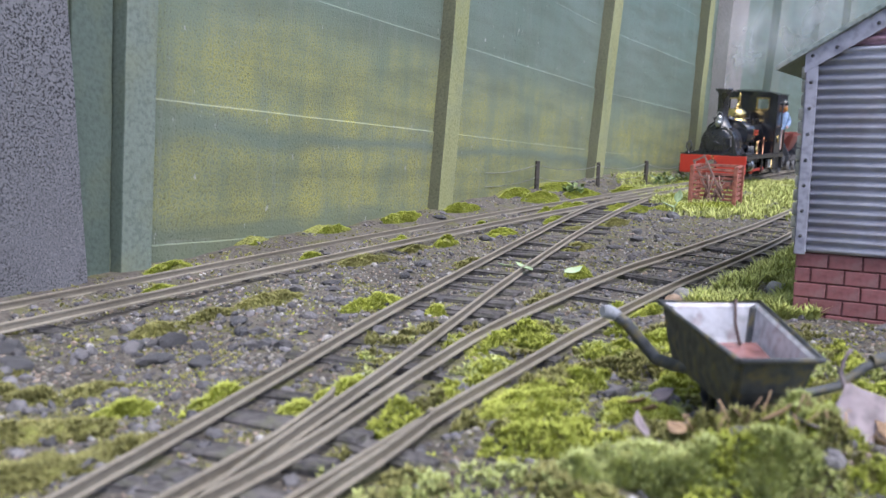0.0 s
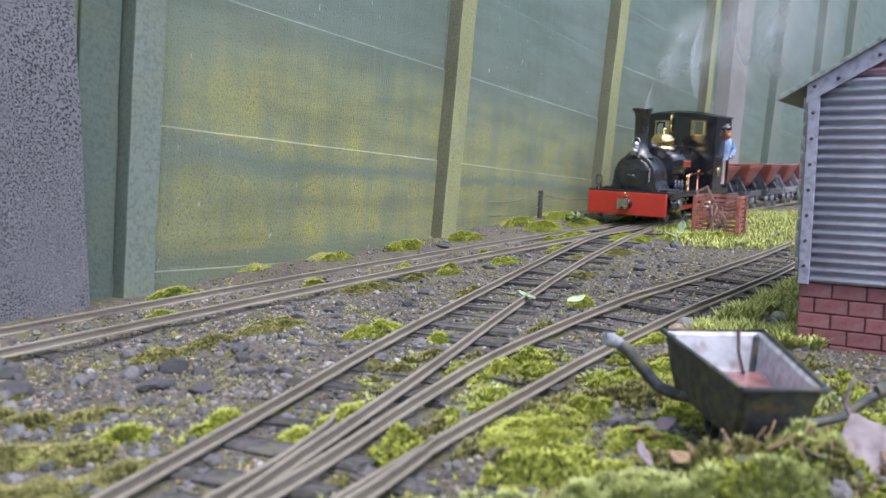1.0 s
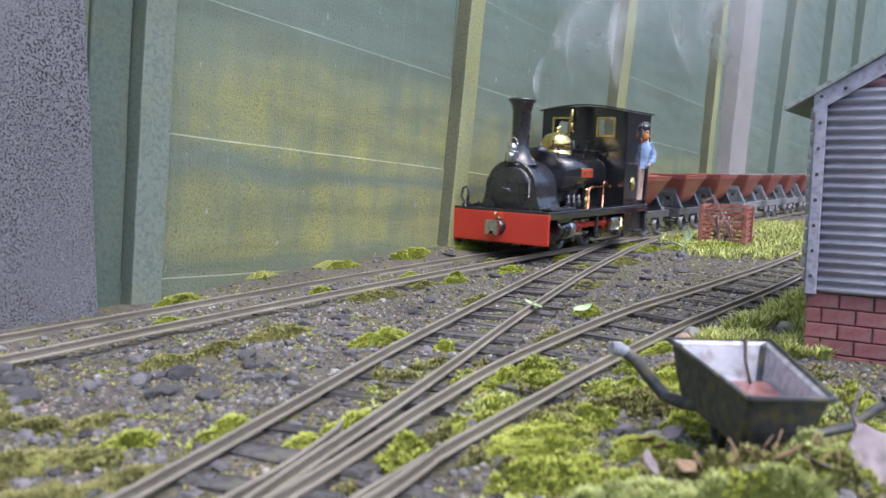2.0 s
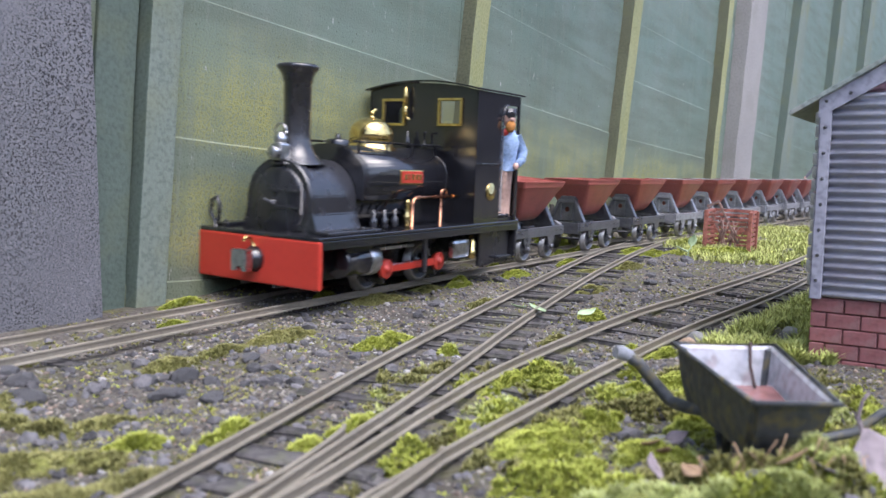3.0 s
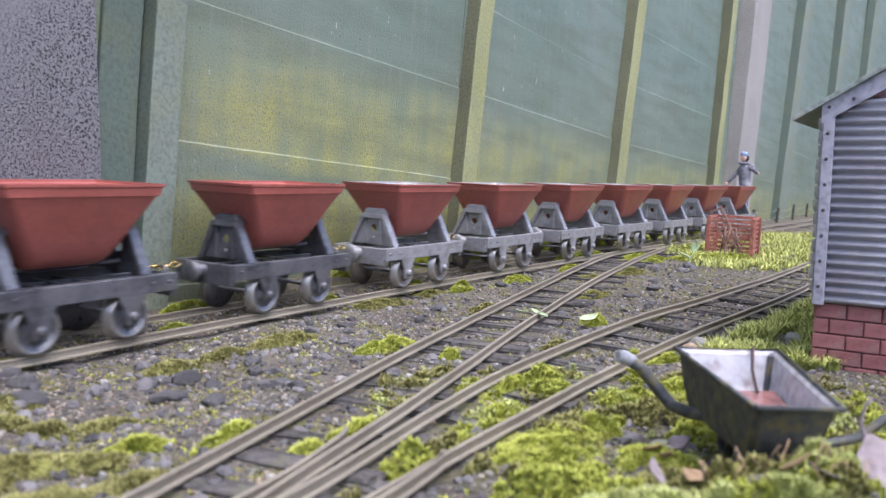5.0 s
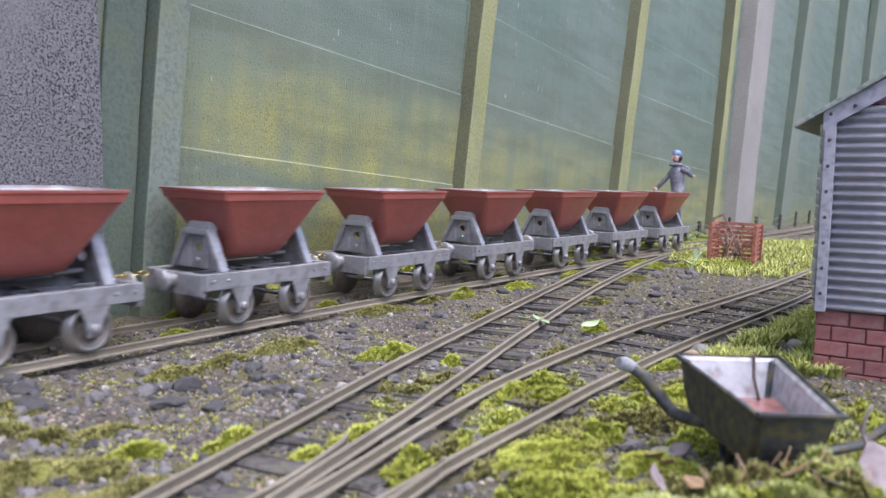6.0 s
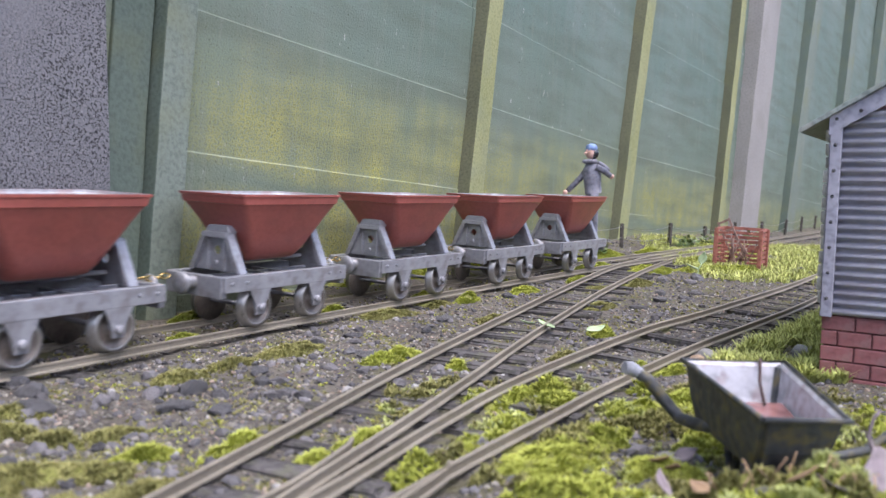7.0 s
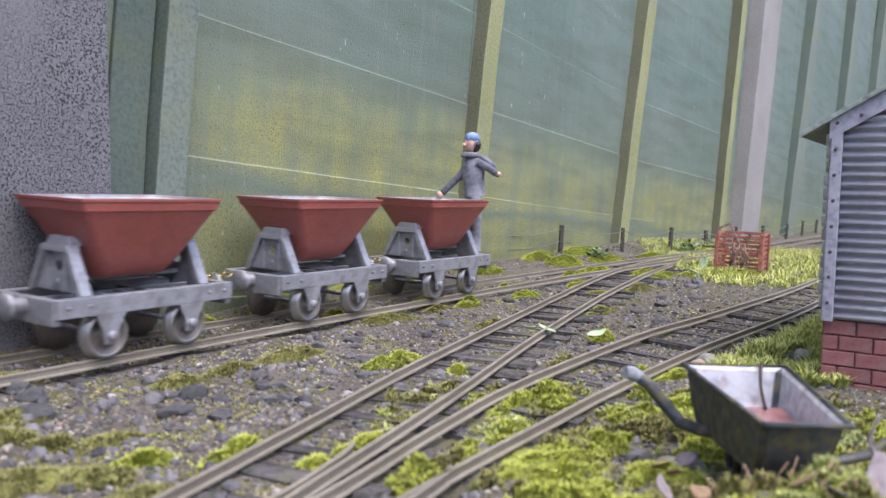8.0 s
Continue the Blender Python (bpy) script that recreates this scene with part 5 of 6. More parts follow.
def driver_figure():
    """Stands in the cab doorway and leans out; x forward, y outwards, z up from its feet."""
    bm = bmesh.new()
    for s, dx in ((1, 0.003), (-1, -0.003)):
        tube(bm, [(dx, 0.0, 0.001), (dx * 0.9, 0.0005, 0.018), (dx * 0.7, 0.001, 0.037)], [0.0035, 0.0034, 0.0042], 10, 1)
        ball(bm, (dx + 0.0015, 0.001, 0.0015), (0.0045, 0.0028, 0.002), 4)
    tube(bm, [(0, 0.001, 0.035), (0.001, 0.002, 0.044), (0.003, 0.004, 0.056), (0.005, 0.005, 0.0635)], [0.0062, 0.0068, 0.0075, 0.0042], 14, 0)
    tube(bm, [(-0.001, 0.008, 0.060), (-0.0045, 0.0115, 0.049), (-0.003, 0.0115, 0.0425), (0.003, 0.011, 0.0385)], [0.0032, 0.0032, 0.003, 0.0026], 10, 0)
    tube(bm, [(0.007, -0.002, 0.060), (0.009, -0.003, 0.048), (0.008, 0.002, 0.040)], [0.0032, 0.003, 0.0026], 10, 0)
    ball(bm, (0.0045, 0.0112, 0.0378), (0.0022, 0.0018, 0.0026), 2)
    ball(bm, (0.007, 0.0058, 0.0715), (0.0048, 0.0045, 0.0058), 2, 14)
    ball(bm, (0.0102, 0.0098, 0.0712), (0.0014, 0.0014, 0.0014), 2)
    for s in (1, -1):
        ball(bm, (0.0092 - s * 0.0014, 0.0090 + s * 0.0014, 0.0732), 0.0006, 4, 8)
    ball(bm, (0.0088, 0.0082, 0.0664), (0.0033, 0.0033, 0.0046), 3)
    ball(bm, (0.0085, 0.0040, 0.0620), (0.0030, 0.0030, 0.0030), 5)
    tube(bm, [(0.0066, 0.0057, 0.0742), (0.0066, 0.0057, 0.0790)], [0.0052, 0.0050], 14, 4)
    tube(bm, [(0.0082, 0.0072, 0.0747), (0.0108, 0.0100, 0.0740)], [0.0036, 0.0026], 10, 4)
    bmesh.ops.scale(bm, vec=(1.12, 1.12, 1.03), verts=bm.verts)
    fig = part("driver_figure", bm, [M_denim, M_tan, M_skin, M_beard, M_satin, M_red])
    return tagged(fig, "painted driver figurine in a blue jacket in the cab doorway", "figurine")


def brakeman_figure():
    """Stands behind the last tub with its arms over the rim; x forward."""
    bm = bmesh.new()
    for s in (1, -1):
        tube(bm, [(0.0, s * 0.0035, 0.001), (-0.0005, s * 0.0035, 0.02), (0, s * 0.0028, 0.044)], [0.0038, 0.0040, 0.005], 10, 0)
        ball(bm, (0.0018, s * 0.0036, 0.0015), (0.0046, 0.0028, 0.0022), 4)
        tube(bm, [(0.0, s * 0.0072, 0.067), (0.006 if s < 0 else -0.008, s * 0.0095, 0.058 if s < 0 else 0.063), (0.0215 if s < 0 else -0.0145, s * 0.008, 0.0445 if s < 0 else 0.0585)], [0.0034, 0.003, 0.0025], 10, 0)
        ball(bm, (0.0240 if s < 0 else -0.0162, s * 0.008, 0.0432 if s < 0 else 0.0578), 0.0024, 2)
    tube(bm, [(-0.0012, 0, 0.042), (-0.0004, 0, 0.052), (0.0004, 0, 0.063), (0.001, 0, 0.071)], [0.0078, 0.0082, 0.0088, 0.005], 14, 0)
    tube(bm, [(0.0025 + 0.0052 * math.cos(a), 0.0056 * math.sin(a), 0.0722) for a in np.linspace(0, 2 * math.pi, 13)], 0.0021, 8, 0)
    tube(bm, [(-0.004, 0.003, 0.071), (-0.009, 0.005, 0.0675), (-0.0145, 0.006, 0.063)], [0.002, 0.0026, 0.0022], 8, 0)
    ball(bm, (0.0018, 0, 0.0805), (0.0052, 0.0047, 0.0062), 2, 14)
    ball(bm, (0.0072, 0.0004, 0.0798), (0.0016, 0.0012, 0.0014), 2)
    ball(bm, (-0.0012, 0, 0.0798), (0.0048, 0.0050, 0.0058), 4, 14)
    ball(bm, (0.0008, 0, 0.0848), (0.0056, 0.0052, 0.0044), 3, 14)
    tube(bm, [(0.0008, 0, 0.0838), (0.0056, 0, 0.0846)], [0.005, 0.0034], 12, 3)
    bmesh.ops.scale(bm, vec=(1.07, 1.07, 1.07), verts=bm.verts)
    fig = part("brakeman_figure", bm, [M_coat, M_trim, M_skin, M_bluecap, M_satin])
    return tagged(fig, "painted figurine in grey coat and blue cap behind a wagon", "figurine")


driver = driver_figure()
brakeman = brakeman_figure()

# ---------------------------------------------------------------- small wire fence before the boards
M_stake = material("dark stake", (0.035, 0.03, 0.028), (0.09, 0.08, 0.07), 0.85, grain=250, patch=60, bump=0.4)
M_wire = material("dull wire", (0.2, 0.2, 0.19), (0.34, 0.34, 0.32), 0.45, 0.8, grain=300, patch=60, bump=0.1)


def small_fence():
    stakes = [on_line(s, -0.079 + 0.004 * math.sin(9 * s)) for s in (0.335, 0.49, 0.645, 0.80, 0.96, 1.12, 1.27, 1.43, 1.60, 1.78, 1.96)]
    f = tagged(new("wire_fence"), "low fence of dark wooden stakes and thin slack wire", "fence")
    rr = random.Random(2)
    tops = []
    for p in stakes:
        z = ground_z(p.x, p.y)
        bm = bmesh.new()
        h = rr.uniform(0.029, 0.034)
        box(bm, (-0.0022, -0.0022, -0.008), (0.0022, 0.0022, h), 0.0005)
        part("stake", bm, M_stake, f, m=pose(p.x, p.y, z, rr.uniform(-3, 3), rr.uniform(-3, 3), rr.uniform(0, 90)))
        tops.append(Vector((p.x, p.y, z + h)))
    pre = on_line(0.25, -0.076)
    line = [Vector((pre.x, pre.y, tops[0].z + 0.010))] + tops
    for low in (0.004, 0.018):
        for a, b in zip(line[:-1], line[1:]):
            if low > 0.01 and a is line[0]:
                continue
            bm = bmesh.new()
            pts = []
            for k in range(9):
                t = k / 8
                q = a.lerp(b, t)
                q.z -= low + 0.006 * 4 * t * (1 - t)
                pts.append(q)
            tube(bm, pts, 0.0004, 5)
            part("wire", bm, M_wire, f)


small_fence()


# ---------------------------------------------------------------- loose stones, slates, leaves, a sprout
def lump(seed, flat=0.7, rough=0.25, sub=2):
    bm = bmesh.new()
    bmesh.ops.create_icosphere(bm, subdivisions=sub, radius=1)
    off = Vector((seed * 3.1, seed * 1.7, seed * 0.9))
    for v in bm.verts:
        k = 1 + rough * noise.noise(v.co * 1.3 + off) + 0.55 * rough * noise.noise(v.co * 3.1 + off)
        v.co = Vector((v.co.x * k, v.co.y * k, v.co.z * k * flat))
    for f in bm.faces:
        f.smooth = sub > 2
    return bm


M_pebble = material("pale grey pebble", (0.21, 0.205, 0.2), (0.36, 0.35, 0.335), 0.6, grain=200, patch=60, bump=0.2, per_object=0.2)
M_mort = material("mauve-grey mortar", (0.1, 0.095, 0.1), (0.185, 0.175, 0.18), 0.85, grain=250, patch=80, bump=0.4)
M_flint = material("tan stone", (0.3, 0.2, 0.13), (0.46, 0.35, 0.25), 0.75, grain=250, patch=80, bump=0.35, per_object=0.15)


def loose(name, x, y, r, mat, label, category, seed, flat=0.7, stretch=(1, 1), turn=0, sub=3, lift=0.3, group=""):
    bm = lump(seed, flat, 0.3, sub)
    ob = part(name, bm, mat)
    ob.matrix_basis = pose(x, y, ground_z(x, y) + r * flat * lift, 0, 0, turn) @ Matrix.Diagonal((r * stretch[0], r * stretch[1], r, 1))
    return tagged(ob, label, category, group=group)


loose("pebble", 0.131, 0.430, 0.0062, M_pebble, "smooth pale grey pebble beside the yard track", "pebble", 1, 0.75)
loose("pebble", 0.191, 0.452, 0.0058, M_pebble, "smooth grey pebble among short grass", "pebble", 2, 0.85)
loose("pebble", 0.075, 0.216, 0.0058, M_pebble, "smooth grey pebble sunk in pale moss", "pebble", 3, 0.7)
loose("pebble", 0.0925, 0.214, 0.0042, M_flint, "rounded tan pebble sunk in pale moss", "pebble", 4, 0.85)
loose("pebble", 0.124, 0.424, 0.0045, M_flint, "small tan stone beside the buried rail", "pebble", 5, 0.8)
loose("stone", -0.205, 0.435, 0.009, M_flint, "broken tan stone before the grey block", "stone", 6, 0.8, (1, 1.3), 30, 2)
loose("stone", -0.198, 0.425, 0.006, M_flint, "broken tan stone before the grey block", "stone", 7, 0.4, (1.6, 1), 10, 2)
loose("stone", -0.1895, 0.4375, 0.0105, M_mort, "rough grey lump of mortar under the block", "stone", 8, 1.0, (0.95, 0.6), 60, 3, 0.9)
loose("stone", 0.070, 0.262, 0.007, M_pebble, "pale mottled stone sunk in moss", "stone", 9, 0.5, (1.1, 0.8), 40, 3)
loose("stone", 0.085, 0.2035, 0.0048, M_mort, "long grey stone sunk in pale moss", "stone", 10, 0.5, (1.7, 0.9), -30, 3, -0.2)
for i, (x, y, r, m) in enumerate(((-0.163, 0.302, 0.0085, 0), (-0.107, 0.321, 0.0085, 0), (-0.12, 0.311, 0.007, 1), (-0.095, 0.318, 0.006, 0), (-0.178, 0.318, 0.007, 0), (-0.135, 0.30, 0.0055, 1),
                                  (-0.085, 0.345, 0.006, 0), (-0.06, 0.372, 0.005, 1), (0.10, 0.62, 0.007, 0), (0.19, 0.78, 0.009, 1), (0.21, 0.76, 0.008, 1), (0.17, 0.70, 0.007, 0), (-0.02, 0.475, 0.006, 0))):
    loose("stone", x, y, 0.6 * r, (M_slate, M_mort)[m], "rough dark lump of slate in the ballast" if m == 0 else "rough mauve-grey stone in the ballast", "stone", 50 + i, 0.8, (1.25, 0.85), 51 * i, 2, 0.25,
          "rough lumps in the ballast")
for i, (x, y, r) in enumerate(((-0.153, 0.282, 0.0068), (-0.105, 0.297, 0.0062), (-0.088, 0.295, 0.0050), (0.036, 0.63, 0.0062), (0.0, 0.70, 0.0056), (-0.045, 0.40, 0.0050),
                               (0.055, 0.235, 0.0056), (0.06, 0.239, 0.0050), (0.18, 0.66, 0.0056), (0.2, 0.70, 0.0062), (0.13, 0.60, 0.0056), (0.155, 0.64, 0.0062), (-0.09, 0.36, 0.0050),
                               (-0.12, 0.315, 0.0056), (-0.07, 0.33, 0.0043), (-0.06, 0.45, 0.0050), (-0.01, 0.51, 0.0056))):
    loose("slate_chip", x, y, r, M_slate, "dark flat slate chip lying in the ballast", "slate chip", 20 + i, 0.4, (1.25, 0.75), 37 * i, 2, 0.5, "slate chips in the ballast")


M_leaf = material("purple-grey dead leaf", (0.15, 0.12, 0.13), (0.25, 0.21, 0.22), 0.65, grain=200, patch=80, bump=0.2)
M_sprout = material("pale green leaf", (0.22, 0.32, 0.16), (0.4, 0.5, 0.3), 0.5, grain=150, patch=60, bump=0.1)


def leaf_mesh(bm, length, width, curl, m, mi=0, n=10):
    rows = []
    for i in range(n + 1):
        t = i / n
        w = width * math.sin(math.pi * min(1, max(0.02, t ** 0.8 if t < 1 else 0.98))) * 0.5
        rows.append([bm.verts.new(m @ Vector((k * w / 2, length * t, curl * (t - 0.5) ** 2 - curl * 0.25 + 0.15 * abs(k) * w))) for k in (-2, -1, 0, 1, 2)])
    for a, b in zip(rows[:-1], rows[1:]):
        for k in range(4):
            f = bm.faces.new((a[k], a[k + 1], b[k + 1], b[k]))
            f.smooth, f.material_index = True, mi


def leaves():
    bm = bmesh.new()
    leaf_mesh(bm, 0.024, 0.026, 0.010, pose(0.1215, 0.204, 0.0005, 40, -6, 14))
    ob = part("dead_leaf", bm, M_leaf)
    ob.modifiers.new("thick", "SOLIDIFY").thickness = 0.0003
    tagged(ob, "large purple-grey dead leaf propped in the moss", "leaf")
    bm = bmesh.new()
    tube(bm, [(0.1165, 0.222, 0.012), (0.1135, 0.2225, 0.0185), (0.1150, 0.223, 0.0235), (0.1165, 0.223, 0.0255)], [0.0007, 0.0006, 0.0005, 0.0006], 6)
    part("stalk", bm, M_leaf, ob)
    for n, x, y, l, r in ((1, 0.055, 0.475, 0.014, 40), (2, 0.073, 0.468, 0.013, -60), (3, 0.045, 0.49, 0.011, 120)):
        bm = bmesh.new()
        leaf_mesh(bm, l, l * 0.6, 0.006, pose(x, y, ground_z(x, y) + 0.0065, 12, 8, r))
        o = part("fallen_leaf", bm, M_sprout)
        o.modifiers.new("thick", "SOLIDIFY").thickness = 0.0003
        tagged(o, "pale green fallen leaf lying across a sleeper", "leaf")
    x, y = 0.230, 0.805
    z = ground_z(x, y)
    sp = tagged(new("sprout"), "small pale seedling growing out of a dark lump of earth", "seedling")
    sp.matrix_basis = pose(x, y, z)
    bm = lump(31, 0.9, 0.35, 2)
    bmesh.ops.scale(bm, vec=(0.0065, 0.0065, 0.0075), verts=bm.verts)
    part("earth_lump", bm, M_slate, sp)
    bm = bmesh.new()
    tube(bm, [(0, 0, 0.004), (0.001, 0, 0.012), (0.004, 0, 0.017)], 0.0006, 6)
    part("stem", bm, M_sprout, sp)
    for m, l in ((pose(0.003, 0, 0.016, 70, 0, -50), 0.013), (pose(0, 0, 0.011, 25, 0, 80), 0.013), (pose(0, 0, 0.011, 15, 0, 20), 0.009)):
        bm = bmesh.new()
        leaf_mesh(bm, l, l * 0.75, 0.004, m)
        o = part("leaf", bm, M_sprout, sp)
        o.modifiers.new("thick", "SOLIDIFY").thickness = 0.0003


leaves()
# ---------------------------------------------------------------- gravel, moss and grass
def near_rail(x, y, lines):
    return min(np.min(np.hypot(l[:, 0] - x, l[:, 1] - y)) for l in lines)


def dense(line):
    out = []
    for a, b in zip(line[:-1], line[1:]):
        n = max(1, int((b - a).length / 0.003))
        out += [(a.lerp(b, k / n).x, a.lerp(b, k / n).y) for k in range(n)]
    return np.array(out)


RAIL_LINES = [dense(l) for l in (beside(main_mid, GAUGE / 2), beside(main_mid, -GAUGE / 2), loop_left, loop_right, yard_left, yard_right)]
_shed_inv = SHED.inverted()


def taken(x, y, edge=0.0):
    """Behind the fence, under the block or under the shed."""
    v = Vector((x, y, 0))
    if (v - FENCE0).dot(FN) < 0.004 + edge:
        return True
    far = FENCE_FAR.translation
    if (v - far).dot(FU) > 0 and (v - far).dot(Vector((math.sin(radians(55)), -math.cos(radians(55)), 0))) < 0.004 + edge:
        return True
    q = _shed_inv @ v
    return -0.004 < q.x < 0.18 and -0.004 < q.y < 0.25


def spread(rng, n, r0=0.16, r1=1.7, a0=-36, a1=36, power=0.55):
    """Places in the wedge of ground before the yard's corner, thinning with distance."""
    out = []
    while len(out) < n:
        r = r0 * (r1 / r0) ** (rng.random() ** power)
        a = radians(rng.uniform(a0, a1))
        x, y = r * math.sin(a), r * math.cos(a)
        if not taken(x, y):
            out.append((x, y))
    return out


ICO = bmesh.new()
bmesh.ops.create_icosphere(ICO, subdivisions=1, radius=1)
ICO_V = np.array([v.co[:] for v in ICO.verts])
ICO_F = np.array([[v.index for v in f.verts] for f in ICO.faces])
ICO.free()


def gravel(name, n, sizes, mat, label, seed, flat=(0.5, 0.9), beyond=0.0):
    rng, nr = random.Random(seed), np.random.RandomState(seed)
    V, F, k = [], [], 0
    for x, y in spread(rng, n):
        r = rng.uniform(*sizes) * (0.6 + 0.8 * rng.random() ** 3)
        d = near_rail(x, y, RAIL_LINES)
        z = ground_z(x, y) + r * 0.2
        if d < 0.0035 or y < beyond:
            continue
        if d < 0.02 and z + r > -0.0015:
            z = -0.0015 - r
        q = Euler((rng.uniform(-.5, .5), rng.uniform(-.5, .5), rng.uniform(0, 6.3))).to_matrix()
        s = np.array([rng.uniform(0.8, 1.3), rng.uniform(0.7, 1.0), rng.uniform(*flat)]) * r
        v = ICO_V * (1 + nr.uniform(-0.24, 0.24, (len(ICO_V), 1))) * s
        V.append(v @ np.array(q).T + [x, y, z])
        F.append(ICO_F + k)
        k += len(ICO_V)
    V, F = np.concatenate(V), np.concatenate(F)
    me = bpy.data.meshes.new(name)
    me.from_pydata(V.tolist(), [], F.tolist())
    me.materials.append(mat)
    tagged(new(name, me), label, "gravel", kind="stuff")


M_grit_dark = material("dark grit", (0.06, 0.058, 0.06), (0.14, 0.135, 0.14), 0.85, grain=300, patch=60, bump=0.4, per_island=0.4, gloss=0.3)
M_grit_tan = material("tan grit", (0.16, 0.122, 0.095), (0.28, 0.225, 0.18), 0.85, grain=300, patch=60, bump=0.4, per_island=0.4, gloss=0.3)
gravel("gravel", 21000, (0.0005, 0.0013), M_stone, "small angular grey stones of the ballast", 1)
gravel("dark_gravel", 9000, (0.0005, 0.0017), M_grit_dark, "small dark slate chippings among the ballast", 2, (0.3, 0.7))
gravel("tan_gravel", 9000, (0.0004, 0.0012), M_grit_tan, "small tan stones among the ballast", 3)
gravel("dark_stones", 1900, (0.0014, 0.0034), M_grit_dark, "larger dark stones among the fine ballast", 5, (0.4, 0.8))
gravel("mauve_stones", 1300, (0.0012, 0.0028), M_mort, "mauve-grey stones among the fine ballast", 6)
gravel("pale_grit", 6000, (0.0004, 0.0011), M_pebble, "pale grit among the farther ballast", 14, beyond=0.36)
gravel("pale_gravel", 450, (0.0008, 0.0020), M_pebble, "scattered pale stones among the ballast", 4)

TUFT = [(-1, 0.12), (0, 0.0), (1, 0.12)]


def tufts(name, places, mat, label, category, height, width, seed, lean=0.7, blades=3, kind="stuff"):
    """Many short pointed blades, several to a tuft."""
    rng = random.Random(seed)
    V, F = [], []
    for x, y, z, k in places:
        for b in range(blades):
            a = rng.uniform(0, 2 * math.pi)
            h, w = height * k * rng.uniform(0.6, 1.3), width * rng.uniform(0.7, 1.3)
            l = rng.uniform(0.1, lean) * h
            dx, dy = math.cos(a), math.sin(a)
            ox, oy = rng.uniform(-.6, .6) * width, rng.uniform(-.6, .6) * width
            i = len(V)
            bx, by = x + ox, y + oy
            V += [(bx - dy * w, by + dx * w, z), (bx + dy * w, by - dx * w, z), (bx + dx * l * 0.45 - dy * w * 0.75, by + dy * l * 0.45 + dx * w * 0.75, z + h * 0.6),
                  (bx + dx * l * 0.45 + dy * w * 0.75, by + dy * l * 0.45 - dx * w * 0.75, z + h * 0.6), (bx + dx * l, by + dy * l, z + h)]
            F += [(i, i + 1, i + 3, i + 2), (i + 2, i + 3, i + 4)]
    me = bpy.data.meshes.new(name)
    me.from_pydata(V, [], F)
    me.materials.append(mat)
    return tagged(new(name, me), label, category, kind=kind)


M_moss_bed = material("damp moss bed", (0.13, 0.135, 0.04), (0.25, 0.26, 0.07), 0.95, grain=600, patch=90, bump=0.9, gloss=0.2, bump_distance=0.002)


def moss_patch(x, y, rx, ry, turn, mat, height=0.0025, dome=0.005, seed=0, label="bright yellow-green moss cushion between the rails", density=1.0):
    """A low uneven cushion thick with small pointed leaves."""
    rng = random.Random(seed)
    places = []
    c, s = math.cos(radians(turn)), math.sin(radians(turn))
    n = int(density * 2300 * (rx * ry) / (0.02 * 0.012))
    n = max(120, min(n, 8000))
    for _ in range(n):
        a, r = rng.uniform(0, 2 * math.pi), math.sqrt(rng.random())
        edge = 1 + 0.45 * noise.noise(Vector((math.cos(a) * 1.6 + seed, math.sin(a) * 1.6, seed * 0.37)))
        u, v = math.cos(a) * r * rx * edge, math.sin(a) * r * ry * edge
        px, py = x + c * u - s * v, y + s * u + c * v
        if taken(px, py, 0.001):
            continue
        d = near_rail(px, py, RAIL_LINES)
        lim = 1.0
        if d < 0.0035:
            continue
        hump = dome * max(0.0, 1 - r * r) * (0.7 + 0.6 * noise.noise(Vector((px * 150, py * 150, seed))))
        z = ground_z(px, py) + hump
        if d < 0.006:
            z = min(z, -0.005)
        places.append((px, py, z - 0.001, lim * (0.7 + 0.5 * (1 - r))))
    if places:
        ob = tufts("moss_cushion", places, mat, label, "moss", height * 0.8, 0.00034, seed, 1.2, 5)
        bm = bmesh.new()
        rings, m = [], 22
        vs = []
        for k in range(1, 6):
            r = k / 5
            ring = []
            for i in range(m):
                a = 2 * math.pi * i / m
                edge = 1 + 0.45 * noise.noise(Vector((math.cos(a) * 1.6 + seed, math.sin(a) * 1.6, seed * 0.37)))
                u, v = math.cos(a) * r * rx * edge, math.sin(a) * r * ry * edge
                px, py = x + c * u - s * v, y + s * u + c * v
                z = ground_z(px, py) + dome * 0.85 * (1 - r * r) - (0.002 if k == 5 else 0.0009)
                if near_rail(px, py, RAIL_LINES) < 0.006:
                    z = min(z, -0.0055)
                ring.append(bm.verts.new((px, py, z)))
            vs.append(ring)
        mid = bm.verts.new((x, y, ground_z(x, y) + dome * 0.85 if near_rail(x, y, RAIL_LINES) > 0.006 else -0.0055))
        for i in range(m):
            bm.faces.new((mid, vs[0][i], vs[0][(i + 1) % m])).smooth = True
        for a, b in zip(vs[:-1], vs[1:]):
            for i in range(m):
                bm.faces.new((a[i], b[i], b[(i + 1) % m], a[(i + 1) % m])).smooth = True
        bed = part("moss_bed", bm, M_moss_bed, ob)


